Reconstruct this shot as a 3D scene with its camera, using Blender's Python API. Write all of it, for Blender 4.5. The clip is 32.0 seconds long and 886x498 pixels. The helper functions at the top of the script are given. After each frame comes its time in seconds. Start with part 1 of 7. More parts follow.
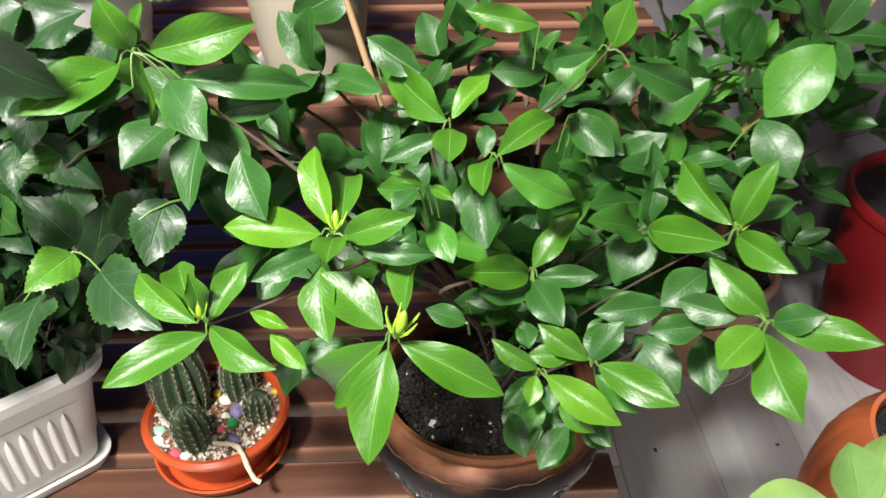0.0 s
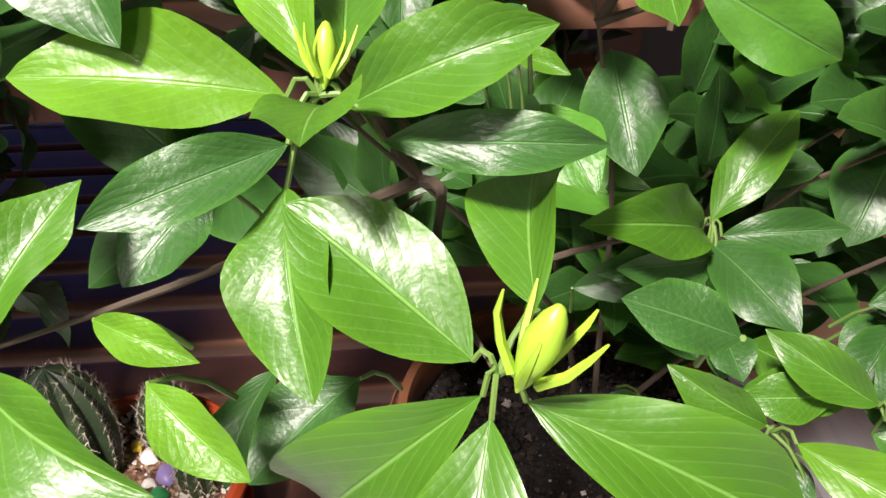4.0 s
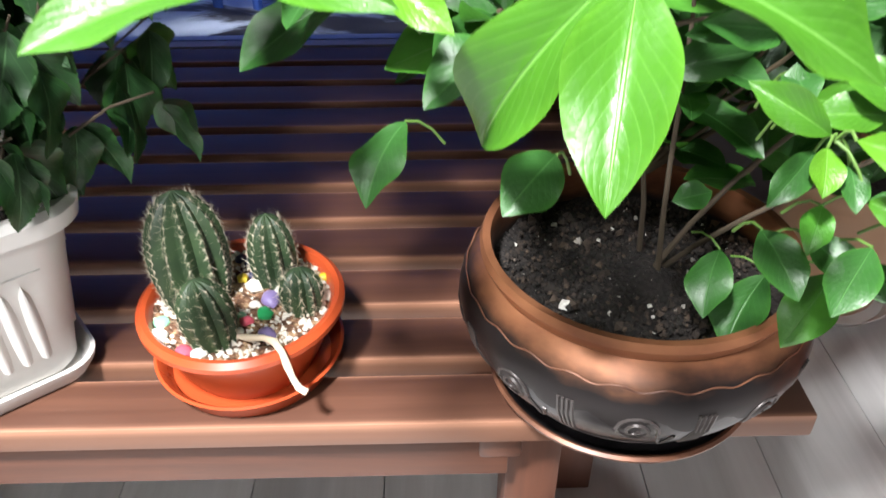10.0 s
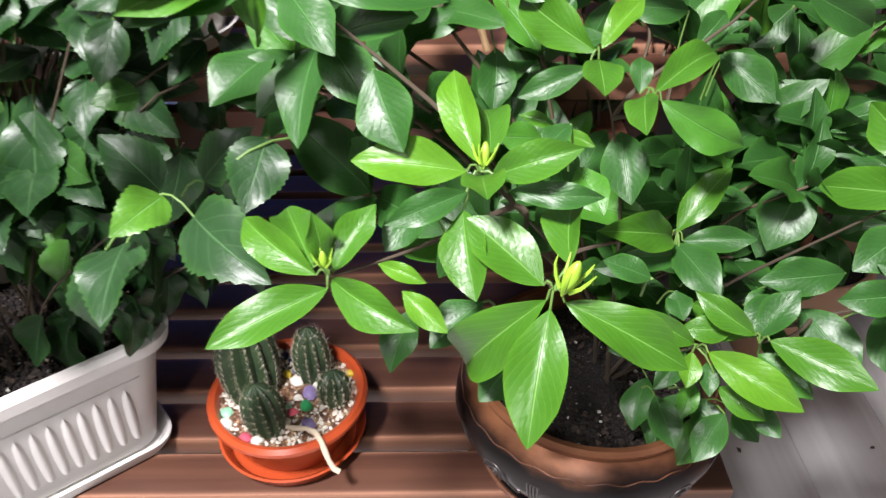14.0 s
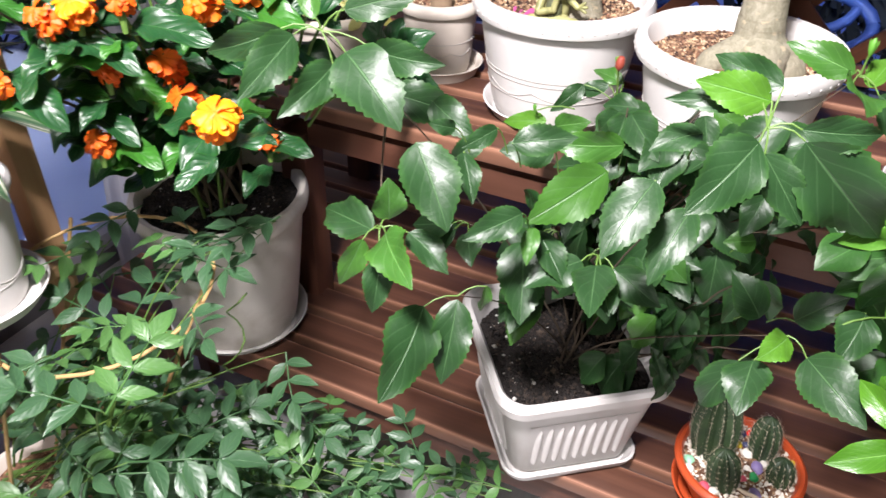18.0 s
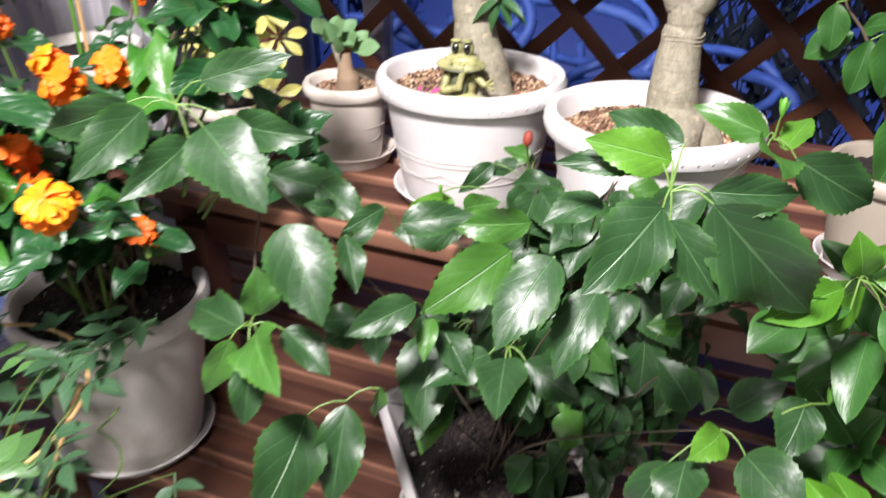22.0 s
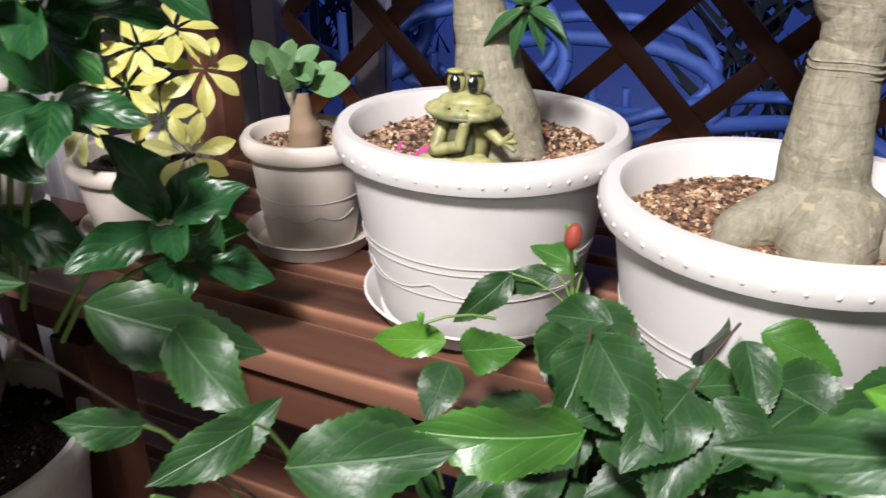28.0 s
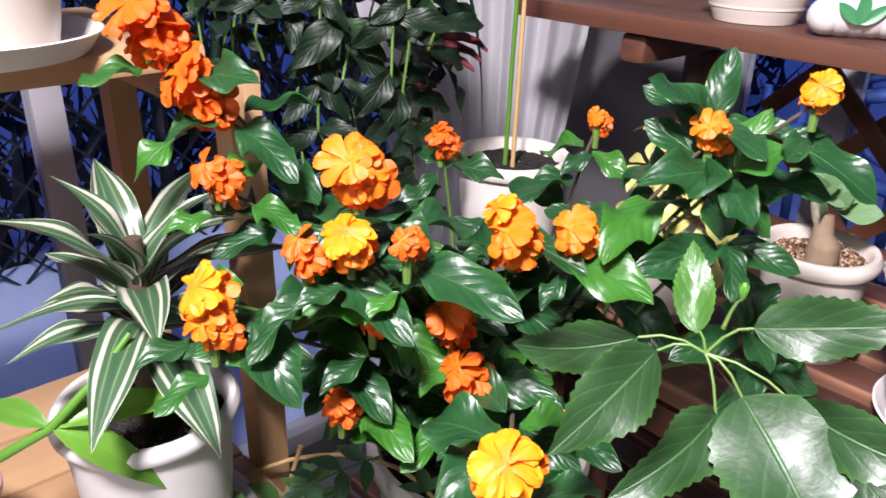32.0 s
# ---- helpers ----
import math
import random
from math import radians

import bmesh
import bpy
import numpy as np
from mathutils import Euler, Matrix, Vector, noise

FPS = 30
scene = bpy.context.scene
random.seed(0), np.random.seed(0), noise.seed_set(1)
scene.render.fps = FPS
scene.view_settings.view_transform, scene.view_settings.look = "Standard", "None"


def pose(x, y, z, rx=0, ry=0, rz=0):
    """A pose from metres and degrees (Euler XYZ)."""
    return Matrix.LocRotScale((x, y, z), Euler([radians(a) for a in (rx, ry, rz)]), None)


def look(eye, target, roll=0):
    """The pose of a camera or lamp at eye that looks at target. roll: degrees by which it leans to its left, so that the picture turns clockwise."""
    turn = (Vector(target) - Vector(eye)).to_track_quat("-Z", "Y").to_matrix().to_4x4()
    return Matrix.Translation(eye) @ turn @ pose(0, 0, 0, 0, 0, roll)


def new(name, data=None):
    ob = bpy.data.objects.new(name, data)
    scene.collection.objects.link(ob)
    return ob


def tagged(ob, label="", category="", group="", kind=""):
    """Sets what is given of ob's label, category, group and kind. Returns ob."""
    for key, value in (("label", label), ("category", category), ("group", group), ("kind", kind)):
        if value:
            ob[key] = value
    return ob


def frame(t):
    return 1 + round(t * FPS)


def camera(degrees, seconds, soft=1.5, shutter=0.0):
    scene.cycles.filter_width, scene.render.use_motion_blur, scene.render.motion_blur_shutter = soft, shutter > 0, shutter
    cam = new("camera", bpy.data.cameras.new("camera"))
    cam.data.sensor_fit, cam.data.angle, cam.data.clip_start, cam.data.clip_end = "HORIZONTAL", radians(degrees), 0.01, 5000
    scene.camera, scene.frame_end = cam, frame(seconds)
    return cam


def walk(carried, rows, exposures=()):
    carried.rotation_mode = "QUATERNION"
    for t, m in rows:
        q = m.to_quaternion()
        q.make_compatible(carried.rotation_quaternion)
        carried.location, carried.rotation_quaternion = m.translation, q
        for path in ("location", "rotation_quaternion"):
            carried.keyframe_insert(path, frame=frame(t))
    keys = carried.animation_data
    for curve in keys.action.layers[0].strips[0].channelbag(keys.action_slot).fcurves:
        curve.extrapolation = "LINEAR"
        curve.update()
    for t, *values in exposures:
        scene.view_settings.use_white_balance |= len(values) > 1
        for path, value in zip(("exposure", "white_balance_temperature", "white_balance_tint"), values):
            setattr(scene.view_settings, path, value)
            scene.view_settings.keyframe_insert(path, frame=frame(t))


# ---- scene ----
cam = camera(59.6, 32.0, shutter=0.5)
METRES, EYE, TILT, LEAN, TURN = 3.4, 1.29, -36.0, 0.0, -2.5
ROWS = [
    (0.0, 0.0, 0.0, 0.0, 0.0, 0.0, -0.0),
    (0.5, -0.0059, 0.0263, -0.0014, -0.05, 0.19, 0.05),
    (1.0, -0.0075, 0.0516, -0.0029, -0.09, 0.45, 0.14),
    (1.5, -0.0147, 0.0722, -0.0063, -0.1, 0.43, 0.09),
    (2.0, -0.0194, 0.0894, -0.0107, 0.22, 0.61, -0.2),
    (2.5, -0.0199, 0.1033, -0.0101, -0.19, 0.55, 0.13),
    (3.0, -0.0202, 0.1123, -0.0085, -1.03, 0.3, 0.8),
    (3.5, -0.0173, 0.1178, -0.0099, -1.65, 0.1, 1.34),
    (5.5, -0.0176, 0.1018, 0.0006, -0.29, -0.18, 0.35),
    (6.0, -0.0168, 0.0907, 0.0087, -0.44, -0.23, 0.45),
    (6.5, -0.0161, 0.0777, 0.0135, -0.62, -0.29, 0.68),
    (7.0, -0.0246, 0.07, 0.009, -0.16, -0.26, 0.3),
    (7.5, -0.0283, 0.0627, 0.0043, 1.18, -0.15, -0.81),
    (8.0, -0.0309, 0.051, -0.0054, 2.76, -0.02, -2.04),
    (8.5, -0.0302, 0.0489, -0.0171, 3.63, -0.13, -2.57),
    (9.0, -0.0315, 0.0584, -0.0275, 3.71, -0.02, -2.67),
    (9.5, -0.0315, 0.0789, -0.0397, 2.37, -0.12, -1.65),
    (10.0, -0.0312, 0.0952, -0.0508, 1.02, -0.29, -0.53),
    (10.5, -0.0294, 0.1032, -0.0591, 0.68, -0.36, -0.29),
    (11.0, -0.0241, 0.107, -0.0629, 0.36, -0.24, -0.0),
    (11.5, -0.0233, 0.0991, -0.0537, 0.12, -0.03, 0.1),
    (12.0, -0.0215, 0.0877, -0.0396, 0.22, 0.02, -0.1),
    (12.5, -0.023, 0.0779, -0.0263, 0.3, -0.12, -0.14),
    (13.0, -0.0227, 0.0681, -0.0199, 0.2, -0.12, -0.15),
    (13.5, -0.0249, 0.0514, -0.0141, 0.67, -0.07, -0.51),
    (15.5, -0.0415, -0.0191, -0.0049, 6.11, -0.34, -4.54),
    (16.0, -0.0448, -0.0241, 0.0042, 8.6, -0.6, -6.56),
    (16.5, -0.0577, -0.0336, 0.0123, 10.43, -0.91, -7.96),
    (17.0, -0.0866, -0.0477, 0.0181, 14.9, -1.64, -11.35),
    (17.5, -0.1018, -0.0628, 0.0125, 20.22, -2.79, -15.12),
    (18.0, -0.1058, -0.0735, 0.0073, 23.59, -3.48, -17.3),
    (18.5, -0.1003, -0.083, 0.0079, 24.62, -3.66, -17.95),
    (19.0, -0.097, -0.0846, 0.0093, 23.9, -3.37, -17.57),
    (19.5, -0.0949, -0.0822, 0.0115, 23.39, -3.34, -17.21),
    (20.0, -0.0902, -0.0846, 0.0136, 22.22, -2.62, -16.39),
    (20.5, -0.0915, -0.08, 0.0144, 21.1, -3.28, -15.69),
    (21.0, -0.094, -0.0754, 0.0136, 20.52, -6.03, -15.22),
    (21.5, -0.0993, -0.0704, 0.0121, 20.67, -3.44, -15.39),
    (22.0, -0.0982, -0.0367, 0.0109, 20.31, 4.63, -15.02),
    (22.5, -0.097, -0.0193, 0.0032, 17.32, 8.94, -12.78),
    (23.0, -0.0912, -0.0327, -0.004, 16.54, 9.29, -12.33),
    (23.5, -0.087, -0.0348, 0.0066, 16.56, 9.33, -12.28),
    (24.0, -0.0865, 0.0028, 0.0264, 17.16, 8.78, -12.76),
    (24.5, -0.0898, 0.046, 0.0534, 18.08, 8.37, -13.17),
    (26.5, -0.1042, 0.1054, 0.0685, 18.19, 8.65, -13.31),
    (27.0, -0.1222, 0.0954, 0.0628, 19.74, 8.34, -14.45),
    (27.5, -0.1361, 0.0882, 0.0564, 21.23, 8.04, -15.51),
    (28.0, -0.142, 0.0806, 0.051, 22.21, 7.8, -16.2),
    (28.5, -0.1534, 0.0641, 0.0429, 23.65, 7.63, -17.2),
    (29.0, -0.1686, 0.048, 0.0345, 27.57, 6.5, -19.73),
    (29.5, -0.1808, 0.0348, 0.0277, 32.17, 4.87, -22.41),
    (30.0, -0.1858, 0.02, 0.0183, 36.62, 3.04, -24.84),
    (30.5, -0.185, 0.0059, 0.0155, 39.63, 1.87, -26.31),
    (31.0, -0.1826, -0.0012, 0.0243, 40.86, 1.43, -26.93),
    (31.5, -0.1846, -0.0067, 0.0366, 42.11, 1.08, -27.44),
    (32.0, -0.1883, -0.0094, 0.0399, 43.99, 0.33, -28.22),
]
walk(cam, [(t, pose(0, 0, EYE, TILT, LEAN, TURN) @ pose(METRES * x, METRES * y, METRES * z, 90 + pitch, roll, yaw)) for t, x, y, z, yaw, pitch, roll in ROWS],
     exposures=[(0.0, -0.06, 6650, 4), (1.0, 0.03, 6550, 10), (3.5, -0.10, 6900, 18), (7.5, -0.03, 6900, 19), (9.0, 0.10, 6500, 13), (10.0, 0.66, 6200, 4), (11.0, 1.15, 5900, -3), (12.0, 0.47, 5650, -7),
                (13.0, -0.04, 6000, 6), (16.0, -0.12, 6450, 13), (20.0, -0.18, 6300, 14), (23.0, -0.28, 6450, 15), (26.5, -0.54, 6450, 11), (28.0, -0.72, 6400, 11), (29.0, -0.46, 6150, 13), (30.0, -0.38, 6250, 16), (32.0, -0.44, 6250, 19)])

# ---- light ----
world = bpy.data.worlds.new("dusk")
scene.world = world
world.use_nodes = True
world.node_tree.nodes["Background"].inputs[0].default_value = (0.12, 0.20, 0.72, 1)
world.node_tree.nodes["Background"].inputs[1].default_value = 0.46
scene.view_settings.exposure = 0.0


def lamp(name, place, target, size, watts, colour):
    data = bpy.data.lights.new(name, "AREA")
    data.shape, data.size, data.energy, data.color = "DISK", size, watts, colour
    ob = new(name, data)
    ob.matrix_world = look(place, target)
    return ob


lamp("ceiling_lamp_light", (-0.62, -0.30, 2.38), (-0.45, 0.75, 0.6), 0.26, 131, (1.0, 0.94, 0.94))
# Unseen fill light, added to reach the bench beneath the leaves.
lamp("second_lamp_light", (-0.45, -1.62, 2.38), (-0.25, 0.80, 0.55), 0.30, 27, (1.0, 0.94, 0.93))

# ---- materials ----


def material(name, colour=(0.5, 0.5, 0.5), rough=0.5, metal=0.0, coat=0.0):
    m = bpy.data.materials.new(name)
    m.use_nodes = True
    b = m.node_tree.nodes["Principled BSDF"]
    b.inputs["Base Color"].default_value = (*colour, 1)
    b.inputs["Roughness"].default_value, b.inputs["Metallic"].default_value = rough, metal
    b.inputs["Coat Weight"].default_value, b.inputs["Coat Roughness"].default_value = coat, 0.24
    return m


class Nodes:
    """Short hand for the node tree of one material."""

    def __init__(self, m):
        self.m, self.tree = m, m.node_tree
        self.bsdf = m.node_tree.nodes["Principled BSDF"]

    def add(self, kind, **values):
        n = self.tree.nodes.new(kind)
        for key, value in values.items():
            n.inputs[key.replace("_", " ")].default_value = value
        return n

    def link(self, a, b):
        self.tree.links.new(a, b)

    def coords(self, which="Object", scale=(1, 1, 1), turn=(0, 0, 0)):
        c, mp = self.add("ShaderNodeTexCoord"), self.add("ShaderNodeMapping")
        mp.inputs["Scale"].default_value, mp.inputs["Rotation"].default_value = scale, turn
        self.link(c.outputs[which], mp.inputs["Vector"])
        return mp.outputs["Vector"]

    def noise(self, vector, scale, detail=4.0, rough=0.55, distortion=0.0):
        n = self.add("ShaderNodeTexNoise", Scale=scale, Detail=detail, Roughness=rough, Distortion=distortion)
        self.link(vector, n.inputs["Vector"])
        return n.outputs["Fac"]

    def ramp(self, value, stops):
        r = self.add("ShaderNodeValToRGB")
        e = r.color_ramp.elements
        while len(e) < len(stops):
            e.new(0.5)
        for el, (at, c) in zip(e, stops):
            el.position, el.color = at, (*c, 1) if len(c) == 3 else c
        self.link(value, r.inputs["Fac"])
        return r.outputs["Color"]

    def mix(self, fac, a, b, blend="MIX"):
        n = self.tree.nodes.new("ShaderNodeMix")
        n.data_type, n.blend_type = "RGBA", blend
        for v, slot in ((fac, 0), (a, 6), (b, 7)):
            if isinstance(v, (int, float)):
                n.inputs[slot].default_value = v
            elif isinstance(v, tuple):
                n.inputs[slot].default_value = (*v, 1)
            else:
                self.link(v, n.inputs[slot])
        return n.outputs[2]

    def maths(self, op, a, b=0.0, c=0.0):
        n = self.tree.nodes.new("ShaderNodeMath")
        n.operation = op
        for v, slot in ((a, 0), (b, 1), (c, 2)):
            if isinstance(v, (int, float)):
                n.inputs[slot].default_value = v
            else:
                self.link(v, n.inputs[slot])
        return n.outputs[0]

    def bump(self, height, strength=0.3, distance=0.002):
        n = self.add("ShaderNodeBump", Strength=strength, Distance=distance)
        self.link(height, n.inputs["Height"])
        self.link(n.outputs["Normal"], self.bsdf.inputs["Normal"])

    def colour(self, out):
        self.link(out, self.bsdf.inputs["Base Color"])

    def rough(self, out):
        self.link(out, self.bsdf.inputs["Roughness"])

    def random(self):
        return self.add("ShaderNodeObjectInfo").outputs["Random"]


def wood(name, dark, light, rough=0.4, coat=0.0, scale=1.0, along=0):
    """Wood with grain along one axis of the object, each board a shade of its own."""
    m = material(name, light, rough, 0.0, coat)
    n = Nodes(m)
    stretch = [28 * scale, 28 * scale, 28 * scale]
    stretch[along] = 1.6 * scale
    co = n.coords("Object", tuple(stretch))
    rnd = n.random()
    shift = n.add("ShaderNodeVectorMath")
    shift.operation = "ADD"
    off = n.add("ShaderNodeCombineXYZ")
    n.link(n.maths("MULTIPLY", rnd, 37.0), off.inputs[along])
    n.link(n.maths("MULTIPLY", rnd, 11.0), off.inputs[(along + 1) % 3])
    n.link(co, shift.inputs[0])
    n.link(off.outputs[0], shift.inputs[1])
    grain = n.noise(shift.outputs[0], 1.0, 6.0, 0.62, 0.6)
    blotch = n.noise(n.coords("Object", (3, 3, 3)), 1.4, 3.0)
    c = n.ramp(grain, [(0.28, dark), (0.52, tuple((a + b) / 2 for a, b in zip(dark, light))), (0.75, light)])
    c = n.mix(n.maths("MULTIPLY", blotch, 0.55), c, tuple(v * 0.55 for v in dark))
    c = n.mix(n.maths("MULTIPLY", rnd, 0.35), c, tuple(v * 0.6 for v in light))
    n.colour(c)
    n.rough(n.maths("MULTIPLY_ADD", grain, 0.25, rough - 0.1))
    n.bump(grain, 0.25, 0.001)
    return m


def plastic(name, colour, rough=0.42, dirt=(0.35, 0.30, 0.24), amount=0.22):
    m = material(name, colour, rough)
    n = Nodes(m)
    f = n.noise(n.coords("Object"), 9.0, 6.0, 0.65)
    g = n.noise(n.coords("Object"), 120.0, 3.0)
    spots = n.ramp(f, [(0.48, (0, 0, 0)), (0.72, (1, 1, 1))])
    n.colour(n.mix(n.maths("MULTIPLY", spots, amount), colour, dirt))
    n.rough(n.maths("MULTIPLY_ADD", f, 0.2, rough - 0.1))
    n.bump(g, 0.08, 0.0006)
    return m


def soil(name, dark, light, bits=0.62):
    m = material(name, dark, 0.95)
    n = Nodes(m)
    v = n.add("ShaderNodeTexVoronoi", Scale=190.0)
    n.link(n.coords("Object"), v.inputs["Vector"])
    f = n.noise(n.coords("Object"), 60.0, 5.0, 0.7)
    g = n.noise(n.coords("Object"), 420.0, 2.0, 0.5)
    c = n.ramp(f, [(0.35, dark), (bits, tuple(2.2 * x for x in dark)), (bits + 0.12, light)])
    n.colour(n.mix(n.ramp(g, [(0.70, (0, 0, 0)), (0.75, (1, 1, 1))]), c, (0.5, 0.47, 0.42)))
    n.bump(v.outputs["Distance"], 0.9, 0.006)
    return m


def leaf_material(name, deep, fresh, vein, rough=0.32, fresh_share=0.0, veins=9.0, vein_amount=0.55, coat=0.25, quilt=0.3):
    """Leaf blade: pale midrib and side veins, older leaves deep, younger ones fresh."""
    m = material(name, deep, rough, 0.0, coat)
    n = Nodes(m)
    uv = n.add("ShaderNodeTexCoord").outputs["UV"]
    sep = n.add("ShaderNodeSeparateXYZ")
    n.link(uv, sep.inputs[0])
    off = n.maths("ABSOLUTE", n.maths("SUBTRACT", sep.outputs[0], 0.5))
    mid = n.ramp(off, [(0.0, (1, 1, 1)), (0.010, (1, 1, 1)), (0.024, (0, 0, 0))])
    run = n.maths("SUBTRACT", n.maths("MULTIPLY", sep.outputs[1], veins), n.maths("MULTIPLY", off, veins * 0.85))
    wave = n.maths("ABSOLUTE", n.maths("SUBTRACT", n.maths("FRACT", run), 0.5))
    side = n.ramp(wave, [(0.0, (1, 1, 1)), (0.03, (0.7, 0.7, 0.7)), (0.09, (0, 0, 0))])
    rnd = n.random()
    body = n.mix(n.ramp(rnd, [(1.0 - fresh_share - 0.02, (0, 0, 0)), (min(1.0, 1.0 - fresh_share + 0.02), (1, 1, 1))]), deep, fresh)
    patch = n.noise(n.coords("Object", (1, 1, 1)), 7.0, 3.0)
    body = n.mix(n.maths("MULTIPLY", patch, 0.5), body, tuple(v * 0.55 for v in deep))
    edge = n.ramp(off, [(0.38, (0, 0, 0)), (0.5, (1, 1, 1))])
    body = n.mix(n.maths("MULTIPLY", edge, 0.25), body, fresh)
    c = n.mix(n.maths("MULTIPLY", side, vein_amount * 0.4), body, vein)
    c = n.mix(n.maths("MULTIPLY", mid, vein_amount + 0.1), c, vein)
    n.colour(c)
    fine = n.noise(n.coords("Object"), 90.0, 2.0)
    pillow = n.maths("SQRT", wave)
    swell = n.noise(n.coords("Object", (1, 1, 1)), 16.0, 2.0)
    h = n.maths("ADD", n.maths("MULTIPLY_ADD", swell, 0.30, n.maths("MULTIPLY", fine, 0.03)), n.maths("SUBTRACT", n.maths("MULTIPLY", pillow, quilt), mid))
    n.bump(h, 0.42, 0.0035)
    n.bsdf.inputs["Specular IOR Level"].default_value = 0.5
    n.rough(n.maths("MULTIPLY_ADD", patch, 0.2, rough - 0.1))
    t = n.add("ShaderNodeBsdfTranslucent")
    n.link(n.mix(1.0, c, (1.0, 1.0, 0.45), "MULTIPLY"), t.inputs["Color"])
    mixer = n.add("ShaderNodeMixShader", Fac=0.16)
    out = n.tree.nodes["Material Output"]
    n.link(n.bsdf.outputs[0], mixer.inputs[1])
    n.link(t.outputs[0], mixer.inputs[2])
    n.link(mixer.outputs[0], out.inputs["Surface"])
    return m


M_WOOD = wood("stained_wood", (0.058, 0.022, 0.014), (0.215, 0.086, 0.050), 0.48, 0.05)
M_WOOD_Y = wood("stained_wood_cross", (0.058, 0.022, 0.014), (0.215, 0.086, 0.050), 0.48, 0.05, 1.0, 1)
M_WOOD_Z = wood("stained_wood_upright", (0.058, 0.022, 0.014), (0.215, 0.086, 0.050), 0.48, 0.05, 1.0, 2)
# Slat edges paler by wear and by highlights painted along the top.
M_SLAT = wood("edge_lit_worn_slat_wood", (0.046, 0.018, 0.012), (0.19, 0.082, 0.048), 0.46, 0.06)
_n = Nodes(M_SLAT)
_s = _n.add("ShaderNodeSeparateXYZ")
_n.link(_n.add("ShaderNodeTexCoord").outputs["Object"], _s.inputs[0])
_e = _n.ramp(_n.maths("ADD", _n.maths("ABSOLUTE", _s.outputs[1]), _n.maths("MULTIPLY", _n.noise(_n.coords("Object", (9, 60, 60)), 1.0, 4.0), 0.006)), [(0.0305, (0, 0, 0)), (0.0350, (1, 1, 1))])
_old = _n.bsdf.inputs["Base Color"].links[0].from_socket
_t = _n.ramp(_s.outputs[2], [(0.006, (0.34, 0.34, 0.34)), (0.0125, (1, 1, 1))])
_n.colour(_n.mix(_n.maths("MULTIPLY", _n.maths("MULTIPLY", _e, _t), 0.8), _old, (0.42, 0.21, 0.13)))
M_LATTICE = wood("lattice_wood", (0.06, 0.020, 0.010), (0.22, 0.080, 0.036), 0.45)
M_PINE = wood("pine", (0.50, 0.28, 0.13), (0.72, 0.47, 0.25), 0.5, 0.1, 0.7)
M_PINE_Z = wood("pine_upright", (0.50, 0.28, 0.13), (0.72, 0.47, 0.25), 0.5, 0.1, 0.7, 2)
M_WHITE = plastic("white_plastic", (0.64, 0.625, 0.60))
M_CREAM = plastic("cream_plastic", (0.66, 0.60, 0.52))
# Cream plastic with the shade of the leaves put into its colour.
M_CREAM_SHADED = plastic("shaded_cream_plastic", (0.34, 0.30, 0.235), 0.5)
M_OLDWHITE = plastic("weathered_plastic", (0.70, 0.67, 0.61), 0.5, (0.30, 0.24, 0.16), 0.4)
M_ORANGE = plastic("terracotta_plastic", (0.43, 0.068, 0.020), 0.30, (0.25, 0.05, 0.02), 0.2)
M_CLAY = plastic("clay_plastic", (0.52, 0.13, 0.045), 0.4)
M_TAN = plastic("tan_plastic", (0.50, 0.30, 0.18), 0.5)
M_RED = plastic("red_plastic", (0.19, 0.008, 0.010), 0.4, (0.1, 0.01, 0.01), 0.2)
M_SOIL = soil("potting_soil", (0.008, 0.006, 0.005), (0.045, 0.034, 0.026))
M_GRIT = soil("gritty_soil", (0.09, 0.045, 0.025), (0.55, 0.38, 0.22), 0.5)
M_FRAME = plastic("window_plastic", (0.40, 0.39, 0.42), 0.45)
M_GLASS = material("glass", (0.9, 0.95, 1.0), 0.0)
M_GLASS.node_tree.nodes["Principled BSDF"].inputs["Transmission Weight"].default_value = 1.0
M_GLASS.node_tree.nodes["Principled BSDF"].inputs["IOR"].default_value = 1.12
M_BARK = material("bark", (0.065, 0.048, 0.030), 0.85)
M_TWIG = material("twig", (0.085, 0.064, 0.036), 0.8)
M_TAN_TWIG = material("tan_twig", (0.30, 0.19, 0.09), 0.7)
M_STEM = material("green_stem", (0.10, 0.19, 0.035), 0.55)
# White snow tinted blue: the dusk light is mixed into its colour.
M_SNOW = material("dusk_tinted_snow", (0.58, 0.68, 0.92), 0.8)
M_THAW = material("thawing_snow", (0.4, 0.4, 0.45), 0.7)
_n = Nodes(M_THAW)
_n.colour(_n.ramp(_n.noise(_n.coords("Object", (1, 2.2, 1)), 3.2, 5.0, 0.6), [(0.46, (0.035, 0.030, 0.028)), (0.56, (0.42, 0.45, 0.52))]))
M_GARDENIA = leaf_material("gardenia_leaf", (0.030, 0.108, 0.019), (0.07, 0.24, 0.02), (0.10, 0.25, 0.07), 0.42, 0.10, 9.0, 0.34, 0.04, 0.08)
M_GARDENIA_NEW = leaf_material("young_gardenia_leaf", (0.054, 0.172, 0.012), (0.105, 0.27, 0.015), (0.22, 0.46, 0.10), 0.38, 0.15, 9.0, 0.30, 0.05, 0.08)
M_HIBISCUS = leaf_material("hibiscus_leaf", (0.020, 0.064, 0.018), (0.055, 0.17, 0.02), (0.09, 0.19, 0.075), 0.43, 0.08, 5.0, 0.42, 0.04, 0.17)
